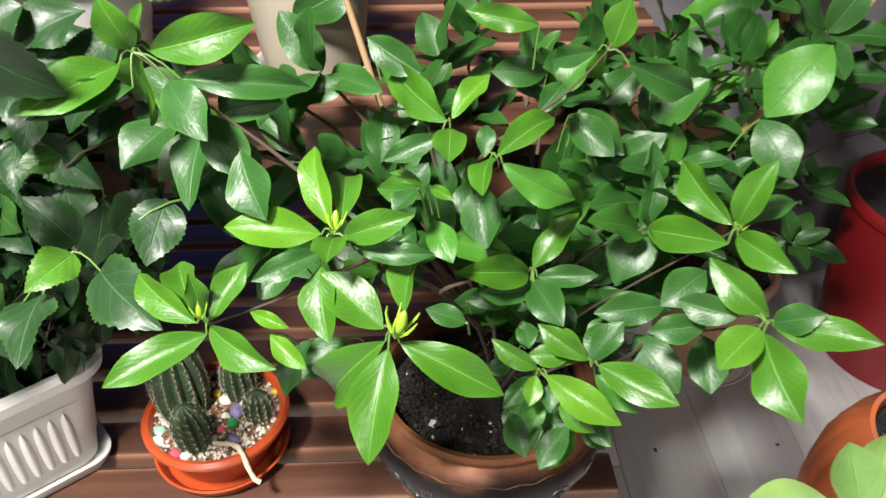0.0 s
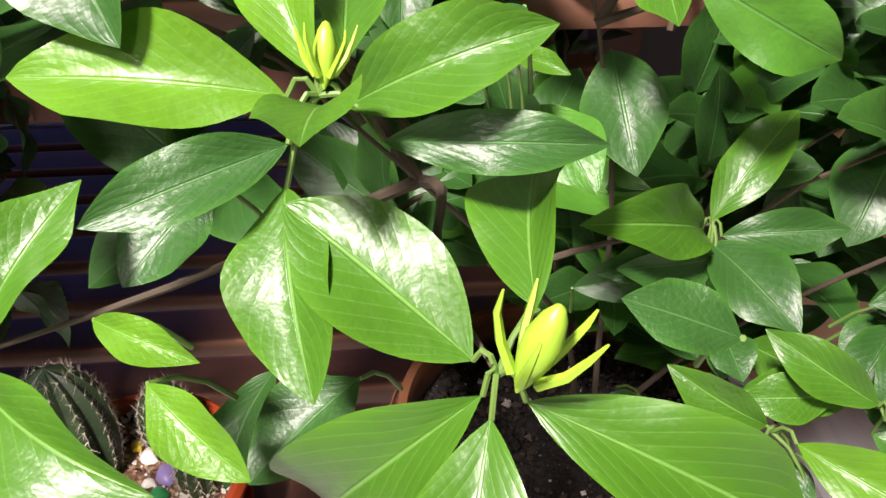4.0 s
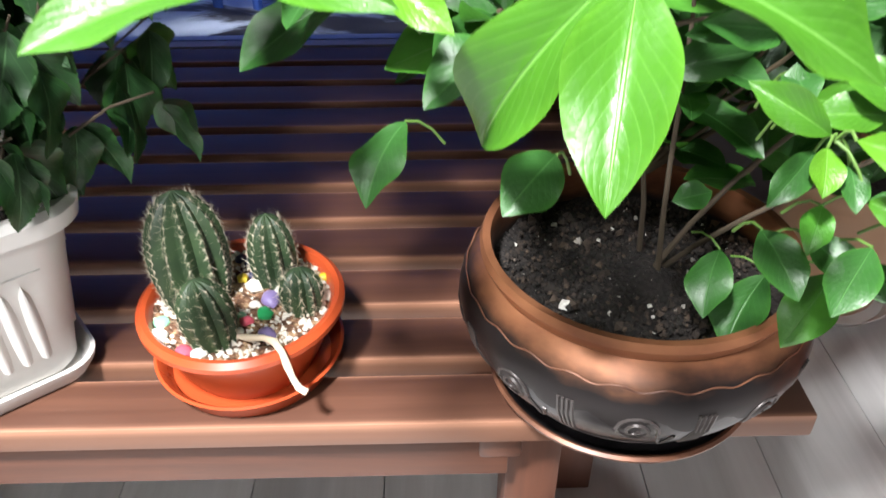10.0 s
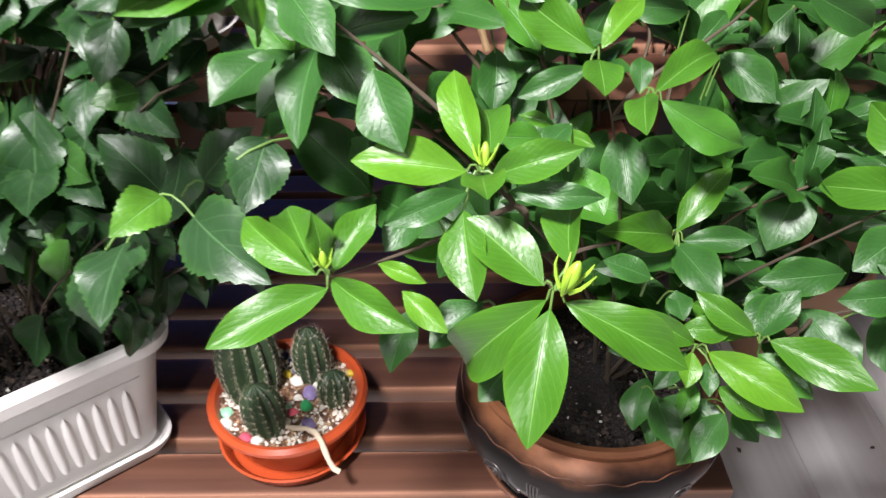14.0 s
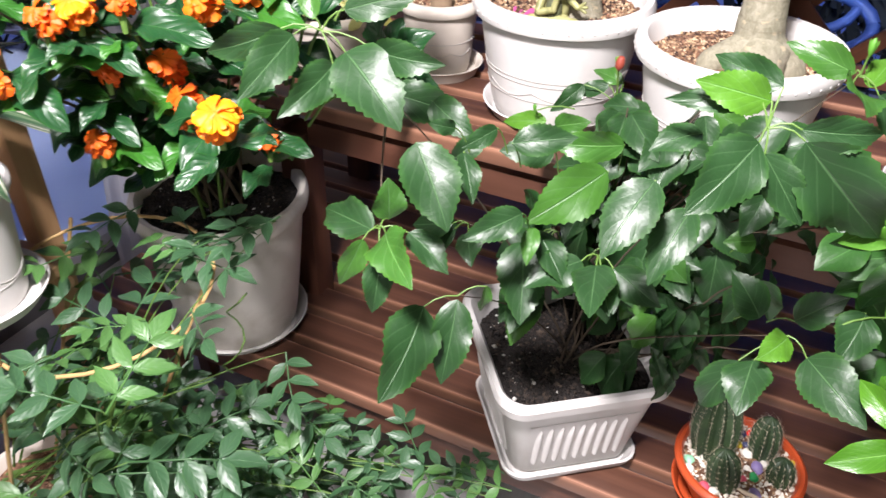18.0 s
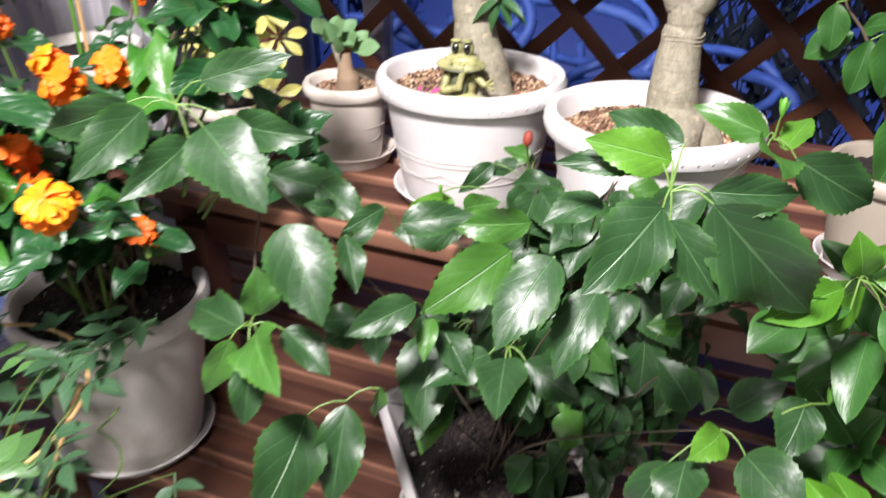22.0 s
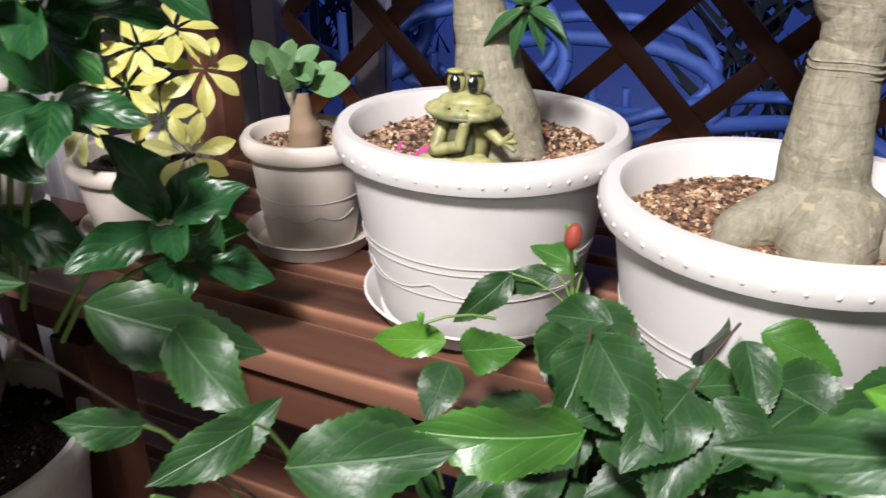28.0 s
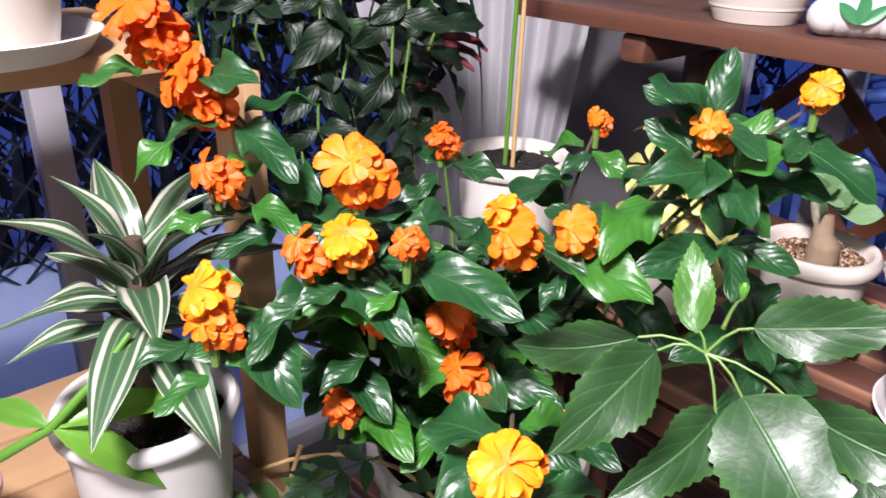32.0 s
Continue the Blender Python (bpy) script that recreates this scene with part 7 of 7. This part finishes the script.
for fx, fz in ((0.002, 0.047), (0.007, 0.049), (0.012, 0.046)):
    limb_lump((0.006, -0.022, 0.040), (fx, -0.0225, fz), 0.003, 0.0024, 9)
for dx, dz in ((0.044, 0.034), (0.047, 0.028), (0.046, 0.021)):
    limb_lump((0.036, -0.010, 0.026), (dx, -0.012, dz), 0.003, 0.0023, 9)
limb_lump((-0.016, -0.008, 0.004), (0.034, -0.022, 0.0055), 0.0095, 0.0080, 18)
limb_lump((0.016, -0.008, 0.004), (-0.030, -0.018, 0.004), 0.0090, 0.0075, 18)
frog_me = mesh_of(frog_bm, "frog_figurine", M_FROG)
frog_me.materials.append(M_EYE)
frog_me.materials.append(material("frog_belly", (0.09, 0.10, 0.055), 0.5))
frog_me.materials.append(material("eye_glint", (0.85, 0.85, 0.82), 0.3))
tagged(part("frog_figurine", frog_me, None, m=pose(-0.742, 0.994, 1.029, 0, 0, 6) @ Matrix.Scale(1.10, 4)), "glazed yellow-green frog figurine sitting on the gritty soil", "figurine")
for k, (dx, dy) in enumerate(((0, 0), (0.008, 0.003), (-0.007, 0.004))):
    tagged(part("petal", OVAL[0].copy(), None, m=aim((-0.800 + dx, 0.978 + dy, 1.033), (-0.788 + dx * 2.4, 0.968 + dy * 4, 1.045), (0, -0.6, 1))), "fallen magenta flower petal on the soil", "petal", "fallen petals").data.materials[0] = material("magenta_petal", (0.36, 0.06, 0.18), 0.6)

# loose grit on the desert roses' soil
for name, cx, cy, z, rr, seed in (("grit", -0.748, 1.0515, 1.0275, 0.125, 41), ("grit", -0.456, 0.988, 1.0175, 0.126, 42), ("grit", -1.002, 1.110, 0.9785, 0.062, 43)):
    rg = random.Random(seed)
    vs, fs = [], []
    for k in range(1500 if rr > 0.1 else 600):
        a, r = rg.uniform(0, 6.283), rr * math.sqrt(rg.random())
        s = rg.uniform(0.0012, 0.0036)
        q = Matrix.Rotation(rg.uniform(0, 6), 3, (rg.random(), rg.random(), rg.random() + 0.1))
        n0 = len(vs)
        o = Vector((cx + r * math.cos(a), cy + r * math.sin(a), z + 0.3 * s + 0.004 * noise.noise(Vector((math.cos(a) * r * 40, math.sin(a) * r * 40, seed)))))
        for d in ((1, 0, 0), (-1, 0, 0), (0, 1, 0), (0, -1, 0), (0, 0, 1), (0, 0, -1)):
            vs.append(tuple(o + q @ Vector(d) * s * rg.uniform(0.7, 1.3)))
        fs += [tuple(n0 + i for i in f) for f in ((0, 2, 4), (2, 1, 4), (1, 3, 4), (3, 0, 4), (2, 0, 5), (1, 2, 5), (3, 1, 5), (0, 3, 5))]
    gm = bpy.data.meshes.new("grit")
    gm.from_pydata(vs, [], fs)
    M_BITS = material("grit_bits", (0.4, 0.28, 0.16), 0.85)
    nn = Nodes(M_BITS)
    geo = nn.add("ShaderNodeNewGeometry")
    nn.colour(nn.ramp(geo.outputs["Random Per Island"], [(0.0, (0.022, 0.013, 0.009)), (0.40, (0.08, 0.042, 0.026)), (0.58, (0.34, 0.21, 0.11)), (0.88, (0.58, 0.45, 0.30)), (1.0, (0.22, 0.09, 0.05))]))
    gm.materials.append(M_BITS)
    tagged(part("grit", gm, None), "coarse tan and brown grit on the soil", "grit", kind="stuff")

# ---- variegated umbrella plant ----
M_VAR = leaf_material("variegated_leaflet", (0.62, 0.60, 0.17), (0.66, 0.66, 0.26), (0.30, 0.42, 0.08), 0.4, 0.4, 5.0, 0.15, 0.1)
VAR = [leaf_mesh("leaflet", obovate_leaf, M_VAR, 0.42, 0.25, 0.15, 0.05, seed=k + 110) for k in range(2)]
schef = thing("umbrella_plant", "umbrella plant with pale yellow fingered leaves", "plant")
part("trunk", tube_bm([(-1.205, 1.04, 0.945), (-1.20, 1.035, 1.02), (-1.19, 1.03, 1.11)], [0.007, 0.006, 0.004], 9), M_TWIG, schef)
RV = random.Random(51)
for c, ax in (((-1.147, 1.005, 1.102), (0.2, -0.6, 0.6)), ((-1.125, 1.040, 1.118), (0.4, -0.3, 0.8)), ((-1.098, 1.05, 1.072), (0.6, -0.5, 0.4)), ((-1.127, 1.005, 1.022), (0.2, -0.9, 0.35)), ((-1.183, 0.950, 1.020), (-0.1, -0.9, 0.4)), ((-1.19, 0.96, 1.092), (-0.3, -0.6, 0.7)), ((-1.23, 1.06, 1.12), (-0.3, 0.1, 0.9)), ((-1.09, 1.00, 0.985), (0.5, -0.8, 0.2)), ((-1.15, 0.98, 1.06), (0.1, -0.8, 0.5))):
    ax = Vector(ax).normalized()
    part("petiole", tube_bm(bend((-1.197, 1.033, 1.04), c, 0.015, 4), 0.0014, 6), M_STEM, schef)
    side = ax.orthogonal().normalized()
    for k in range(7):
        d = (Matrix.Rotation(6.283 * k / 7 + RV.uniform(-.15, .15), 3, ax) @ side) + ax * 0.15
        d.normalize()
        part("leaflet", RV.choice(VAR), None, schef, m=aim(Vector(c) + d * 0.006, Vector(c) + d * RV.uniform(0.042, 0.056), ax))

# ---- climbing jasmine ----
M_JAS = leaf_material("jasmine_leaflet", (0.052, 0.130, 0.058), (0.10, 0.24, 0.06), (0.11, 0.23, 0.09), 0.40, 0.25, 4.0, 0.3, 0.15)


def compound_leaf(name, pairs, seed):
    rnd = random.Random(seed)
    bm = bmesh.new()
    one = leaf_mesh("tmp", lance_leaf, M_JAS, 0.42, 0.12, 0.2, 0.05, rows=6, cols=1, seed=seed)
    stalk = tube_bm([(0, 0, 0), (0, 0.5, 0.03), (0, 0.75, 0.0)], [0.012, 0.01, 0.007], 5)
    sm = bpy.data.meshes.new("tmp2")
    stalk.to_mesh(sm)
    stalk.free()
    bm.from_mesh(sm)
    for k in range(pairs):
        y = 0.18 + 0.55 * k / max(1, pairs - 1)
        for s in (-1, 1):
            d = Vector((s * 0.95, 0.55, rnd.uniform(-0.15, 0.15)))
            tmp = one.copy()
            tmp.transform(aim((0, y, 0.02), Vector((0, y, 0.02)) + d.normalized() * rnd.uniform(0.30, 0.42), (0, 0, 1), rnd.uniform(-30, 30)))
            bm.from_mesh(tmp)
            bpy.data.meshes.remove(tmp)
    tmp = one.copy()
    tmp.transform(aim((0, 0.74, 0), (0, 1.15, -0.03)))
    bm.from_mesh(tmp)
    me = bpy.data.meshes.new(name)
    bm.to_mesh(me)
    bm.free()
    me.materials.append(M_JAS)
    me.polygons.foreach_set("use_smooth", [True] * len(me.polygons))
    return me


JAS = [compound_leaf("jasmine_leaf", 3, 1), compound_leaf("jasmine_leaf", 2, 2), compound_leaf("jasmine_leaf", 3, 3)]
jas = thing("jasmine", "tangled climbing jasmine with small feathered green leaves", "plant")
M_CANE = material("bamboo_cane", (0.52, 0.34, 0.14), 0.55)
JC = Vector((-1.34, 0.30, 0.28))
RJ = random.Random(61)
for k in range(40):
    a = RJ.uniform(0, 6.283)
    start = JC + Vector((0.10 * math.cos(a), 0.10 * math.sin(a), 0.03))
    big_leaf = 1.0
    if k >= 37:
        end = Vector((RJ.uniform(-1.22, -0.96), RJ.uniform(0.46, 0.58), RJ.uniform(0.70, 0.88)))
        big_leaf = 1.1
    elif k % 3 == 0:
        end = Vector((RJ.uniform(-1.00, -0.70), RJ.uniform(0.44, 0.57), RJ.uniform(0.14, 0.50)))
        big_leaf = 0.8 if k % 2 else 1.05
    elif k % 10 == 1:
        end = Vector((RJ.uniform(-0.68, -0.57), RJ.uniform(0.55, 0.61), RJ.uniform(0.36, 0.44)))
        big_leaf = 1.0
    else:
        end = Vector((RJ.uniform(-1.34, -0.98), RJ.uniform(0.20, 0.56), RJ.uniform(0.40, 0.78)))
        big_leaf = 1.55
        if k % 2:
            end = Vector((RJ.uniform(-1.22, -0.92), RJ.uniform(0.36, 0.54), RJ.uniform(0.24, 0.50)))
            big_leaf = 1.25
    mid = start.lerp(end, 0.5) + Vector((RJ.uniform(-.08, .08), RJ.uniform(-.06, .06), RJ.uniform(0.04, 0.16)))
    pts = [start * (1 - t) ** 2 + mid * 2 * t * (1 - t) + end * t * t for t in (i / 9 for i in range(10))]
    part("vine", tube_bm(pts, [0.0022 - 0.00017 * i for i in range(10)], 6), M_STEM, jas)
    for i in range(4, 10):
        for s in (0, 1):
            if big_leaf > 1.4 and RJ.random() < 0.76 or big_leaf < 1.3 and RJ.random() < 0.50:
                continue
            b = a + i * 1.57 + s * 3.14 + RJ.uniform(-0.4, 0.4)
            d = Vector((math.cos(b), math.sin(b), RJ.uniform(-0.25, 0.4))).normalized()
            part("leaf", RJ.choice(JAS), None, jas, m=aim(pts[i], pts[i] + d * RJ.uniform(0.080, 0.118) * big_leaf, (0.1, -0.4, 1), RJ.uniform(-20, 20)))
for k in range(3):
    c = Vector((-1.24 + 0.09 * k, 0.36 + 0.06 * k, 0.42 + 0.06 * k))
    part("tendril", tube_bm([c + Vector((0.016 * math.cos(0.8 * i + k) + 0.004 * i, 0.014 * math.sin(0.8 * i + k), 0.016 * i)) for i in range(14)], 0.0014, 5), M_STEM, jas, "thin twining green tendril")
part("cane_hoop", tube_bm([Vector((-1.23 + 0.17 * math.cos(t), 0.42 + 0.17 * math.sin(t), 0.71 + 0.02 * math.sin(t))) for t in (6.2832 * i / 28 for i in range(29))], 0.0030, 8), M_CANE, jas, "round bamboo hoop")
for t in (0.5, 2.6, 4.7):
    part("cane", tube_bm([Vector((-1.34 + 0.10 * math.cos(t), 0.30 + 0.10 * math.sin(t), 0.25)), Vector((-1.23 + 0.17 * math.cos(t), 0.42 + 0.17 * math.sin(t), 0.74))], 0.0032, 8), M_CANE, jas, "slim bamboo cane")

# ---- staked plant in the cream pot, and its tall twig ----
tall = thing("tall_shrub", "tall shrub with broad green leaves on bare twigs", "plant")
RK = random.Random(71)
BROAD = [leaf_mesh("broad_leaf", ellipse_leaf, M_GARDENIA, w, d, f, 0.1, seed=k + 150) for k, (w, d, f) in enumerate(((0.62, 0.15, 0.14), (0.56, 0.25, 0.1), (0.66, 0.1, 0.18)))]
for base, tip in (((-0.187, 1.005, 1.203), (-0.184, 0.990, 1.100)), ((-0.148, 0.985, 1.11), (-0.168, 0.950, 1.005)), ((-0.265, 1.01, 1.209), (-0.258, 1.003, 1.150)), ((-0.068, 0.931, 1.003), (-0.145, 0.93, 0.963)), ((-0.215, 1.03, 1.165), (-0.222, 1.02, 1.095))):
    part("leaf", RK.choice(BROAD), None, tall, m=aim(base, tip, (0.15, -0.9, 0.25), RK.uniform(-10, 10)))
    petiole(tall, (-0.16, 1.04, base[2] + 0.02), base)
for end in ((-0.20, 1.02, 1.24), (-0.10, 1.04, 1.32), (-0.16, 1.06, 1.38), (-0.26, 1.03, 1.22)):
    p = bend((-0.145, 1.06, 1.0), end, 0.02, 7, 0.006, RK)
    part("branch", tube_bm(p, [0.0034 - 0.0003 * i for i in range(8)], 7), M_TWIG, tall)
    for i in (5, 7):
        b = i * 1.9 + RK.uniform(-0.5, 0.5)
        d = Vector((math.cos(b), math.sin(b) + 0.3, RK.uniform(-0.9, 0.0))).normalized()
        part("leaf", RK.choice(BROAD), None, tall, m=aim(p[i] + d * 0.010, p[i] + d * RK.uniform(0.06, 0.085), (0, -0.7, 0.6)))
twig = [(-0.038, 0.867, 0.877), (-0.058, 0.895, 0.94), (-0.078, 0.924, 1.0), (-0.10, 0.95, 1.08), (-0.115, 0.97, 1.18)]
part("branch", tube_bm(twig, [0.0042, 0.0042, 0.004, 0.0036, 0.003], 9), M_TAN_TWIG, tall, "bare tan twig")

yucca = thing("staked_shoot", "green shoot tied to a thin cane", "plant")
part("shoot", tube_bm([(-1.44, 0.945, 1.02), (-1.44, 0.948, 1.2), (-1.435, 0.95, 1.45), (-1.43, 0.95, 1.62)], [0.0038, 0.0036, 0.0034, 0.003], 9), M_STRAP, yucca)
part("cane", tube_bm([(-1.424, 0.945, 1.00), (-1.422, 0.947, 1.3), (-1.42, 0.95, 1.60)], 0.0034, 8), M_CANE, yucca)
for k in range(8):
    d = Vector((math.cos(2.4 * k), math.sin(2.4 * k), 0.4)).normalized()
    part("leaf", STRAPS[k % 2], None, yucca, m=aim((-1.43, 0.95, 1.60), Vector((-1.43, 0.95, 1.60)) + d * 0.14))

# ---- shrub in the tan pot, fleshy plant, red tub plant ----
shrub = thing("leafy_shrub", "leafy shrub with dull green leaves and a bark stake", "plant")
RM = random.Random(81)
part("stake", trunk_bm([(0.64, 1.32, 0.24), (0.655, 1.32, 0.5), (0.66, 1.325, 0.9), (0.67, 1.33, 1.15)], [0.014, 0.013, 0.012, 0.011], 12, 0.12, 3), wood("bark_stake", (0.30, 0.12, 0.05), (0.52, 0.26, 0.12), 0.7, 0, 0.8, 2), shrub, "orange-brown bark stake")
for k in range(30):
    a = RM.uniform(0, 6.283)
    c = Vector((0.60 + 0.26 * math.cos(a) * RM.random(), 1.22 + 0.20 * math.sin(a) * RM.random(), RM.uniform(0.45, 1.10)))
    part("twig", tube_bm(bend((0.66, 1.32, 0.26 + 0.5 * (c.z - 0.26)), c, 0.02, 4, 0.01, RM), [0.004, 0.003, 0.0026, 0.002, 0.0015], 6), M_TWIG, shrub)
    rosette(shrub, GARDENIA, c, (c.x - 0.66, c.y - 1.32, 0.2), 6, 0.088, RM, 80)
part("branch", tube_bm([(0.72, 1.16, 0.92), (0.68, 1.136, 0.874), (0.53, 1.075, 0.74), (0.47, 1.038, 0.672), (0.44, 1.03, 0.63)], [0.007, 0.0068, 0.006, 0.0055, 0.005], 9), M_CANE, shrub, "bare tan twig")
for x, y, a in ((0.489, 1.029, 0.4), (0.753, 1.04, 1.9)):
    tagged(part("fallen_leaf", leaf_mesh("fallen_leaf", lance_leaf, M_BARK, 0.5, -0.3, 0.4, 0.2, rows=6, seed=int(a * 10)), None, m=Matrix.Translation((x, y, 0.004)) @ Matrix.Rotation(a, 4, "Z") @ Matrix.Scale(0.014, 4)), "tiny dry dark leaf scrap on the pale floor", "leaf", "leaf scraps on the floor")
flesh = thing("fleshy_plant", "succulent with rounded pale green leaves", "plant")
M_FLESH = leaf_material("fleshy_leaf", (0.20, 0.38, 0.10), (0.28, 0.46, 0.12), (0.26, 0.44, 0.14), 0.45, 0.3, 2.0, 0.1, 0.1)
FLESH = leaf_mesh("fleshy_leaf", obovate_leaf, M_FLESH, 0.62, 0.05, 0.12, 0.02, seed=130)
part("stem", tube_bm([(0.66, 0.60, 0.44), (0.58, 0.54, 0.52), (0.50, 0.50, 0.56)], [0.008, 0.007, 0.005], 9), M_STEM, flesh)
for b, t in (((0.49, 0.49, 0.535), (0.475, 0.545, 0.615)), ((0.50, 0.50, 0.54), (0.52, 0.55, 0.62)), ((0.49, 0.49, 0.54), (0.36, 0.52, 0.535)), ((0.52, 0.51, 0.55), (0.60, 0.50, 0.60)), ((0.50, 0.49, 0.55), (0.45, 0.44, 0.56))):
    part("leaf", FLESH, None, flesh, m=aim(b, t, (-0.1, -0.6, 0.7)))

# ---- ornament on the upper shelf ----
shell = bmesh.new()
for k in range(5):
    bmesh.ops.create_icosphere(shell, subdivisions=3, radius=1.0, matrix=pose(0.018 * (k - 2), 0, 0.03 - 0.003 * abs(k - 2), 0, 0, 0) @ Matrix.Diagonal((0.03 - 0.003 * abs(k - 2), 0.03, 0.03 - 0.003 * abs(k - 2), 1)))
orn = thing("ceramic_snail_pot", "white glazed ornament with a moulded green leaf", "ornament", (-1.045, 1.165, 1.2615), turn=30)
part("body", shell, M_WHITE, orn)
for k, t in enumerate(((-0.03, -0.034, 0.045), (0.0, -0.036, 0.062), (0.03, -0.034, 0.045))):
    part("leaf_relief", leaf_mesh("leaf_relief", ellipse_leaf, material("leaf_glaze", (0.05, 0.22, 0.09), 0.3), 0.4, 0.0, 0.1, 0.0, seed=140 + k), None, orn, "moulded green leaf", aim((0, -0.034, 0.02), t, (0, -1, 0.2)))

# ---- curtain ----
M_SHEER = material("sheer_cloth", (0.86, 0.85, 0.87), 0.9)
n2 = Nodes(M_SHEER)
tr = n2.add("ShaderNodeBsdfTranslucent")
tr.inputs["Color"].default_value = (0.75, 0.76, 0.82, 1)
clear = n2.add("ShaderNodeBsdfTransparent")
m1, m2 = n2.add("ShaderNodeMixShader", Fac=0.30), n2.add("ShaderNodeMixShader", Fac=0.16)
n2.link(n2.bsdf.outputs[0], m1.inputs[1])
n2.link(tr.outputs[0], m1.inputs[2])
n2.link(m1.outputs[0], m2.inputs[1])
n2.link(clear.outputs[0], m2.inputs[2])
n2.link(m2.outputs[0], n2.tree.nodes["Material Output"].inputs["Surface"])
cur = bmesh.new()
rows_c = []
for i in range(25):
    v = i / 24
    z = 2.425 - 2.40 * v
    gather = 1 - 0.30 * math.exp(-((z - 0.80) / 0.34) ** 2)
    row = []
    for j in range(81):
        u = j / 80
        w = (u - 0.62) * gather + 0.62
        x, y = -2.03 + 0.35 * w, 1.06 + 0.41 * w
        f = 0.011 * math.sin(u * 62 + 0.8 * math.sin(3 * v)) * (0.5 + 0.5 * gather)
        row.append(cur.verts.new((x + 0.7 * f, y - 0.7 * f, z)))
    rows_c.append(row)
for a, b in zip(rows_c, rows_c[1:]):
    for j in range(80):
        cur.faces.new((a[j], a[j + 1], b[j + 1], b[j]))
curtain = part("curtain", cur, M_SHEER)
tagged(curtain, "white sheer curtain gathered in folds in the window corner", "curtain")
rod = part("curtain_rod", tube_bm([(-2.06, 0.95, 2.42), (-1.50, 1.51, 2.42)], 0.008, 10), M_FRAME)
tagged(rod, "slim white metal curtain rod under the ceiling", "curtain rod")

# ---- outside the windows ----
M_BLUE = material("blue_tube", (0.035, 0.08, 0.30), 0.6)
for k, (cx, cy, cz, r, sq, turn) in enumerate(((-1.25, 2.25, 0.86, 0.24, 0.55, 10), (-0.95, 2.35, 0.80, 0.34, 0.35, -15), (-0.55, 2.30, 0.66, 0.36, 0.28, 20), (-1.6, 2.2, 0.95, 0.22, 0.8, 30))):
    hoop = thing("garden_chair", "blue tubular garden chair folded in the snow", "chair", (cx, cy, cz), "chairs outside the window", turn=turn)
    for j in range(2):
        pts = [(r * math.cos(t) * (1 - 0.12 * j), 0.05 * j + 0.05 * math.sin(2 * t), sq * r * math.sin(t) + 0.05 * j) for t in (6.2832 * i / 28 for i in range(29))]
        part("frame_tube", tube_bm(pts, 0.020 - 0.004 * j, 12), M_BLUE, hoop)
    for j in range(3):
        part("leg_tube", tube_bm([(-0.12 + 0.1 * j, 0.03, 0.0), (-0.1 + 0.12 * j, 0.1, -cz - 0.46)], 0.014, 8), M_BLUE, hoop)
fence = thing("wire_fence", "dark diagonal wire fence beyond the snow", "fence")
M_WIRE = material("dark_wire", (0.012, 0.014, 0.02), 0.6)
for s in (1, -1):
    for k in range(-8, 34):
        y0 = -1.2 + 0.14 * k
        part("wire", tube_bm([(-3.4, y0, -0.45), (-3.4, y0 + s * 1.9, 1.5)], 0.006, 4), M_WIRE, fence)
for k in range(8):
    part("post", tube_bm([(-3.45, -1.5 + 0.9 * k, -0.5), (-3.45, -1.5 + 0.9 * k, 1.6)], 0.03, 8), M_WIRE, fence)
rh = random.Random(99)
hv, hf = [], []
for k in range(5200):
    p = Vector((-5.0 + rh.gauss(0, 0.5), rh.uniform(-6, 9), -0.5 + 3.0 * rh.random() ** 1.3))
    d = Vector((rh.uniform(-0.6, 0.6), rh.uniform(-0.6, 0.6), rh.uniform(0.2, 1))).normalized()
    w = d.orthogonal().normalized() * rh.uniform(0.006, 0.05)
    hv += [tuple(p - w), tuple(p + w), tuple(p + d * rh.uniform(0.2, 0.7))]
    hf.append((3 * k, 3 * k + 1, 3 * k + 2))
# Extra twigs, added only to darken the view through the back window.
for k in range(5200, 8200):
    p = Vector((rh.uniform(-0.8, 2.6), 3.7 + rh.gauss(0, 0.2), -0.5 + 2.0 * rh.random() ** 1.3))
    d = Vector((rh.uniform(-0.6, 0.6), rh.uniform(-0.6, 0.6), rh.uniform(0.2, 1))).normalized()
    w = d.orthogonal().normalized() * rh.uniform(0.006, 0.04)
    hv += [tuple(p - w), tuple(p + w), tuple(p + d * rh.uniform(0.15, 0.45))]
    hf.append((3 * k, 3 * k + 1, 3 * k + 2))
hm = bpy.data.meshes.new("hedge")
hm.from_pydata(hv, [], hf)
hm.materials.append(material("dark_hedge", (0.012, 0.02, 0.03), 0.9))
tagged(part("hedge", hm, None), "dark leafless hedge in blue dusk, partly added to darken the back window", "hedge", kind="stuff")
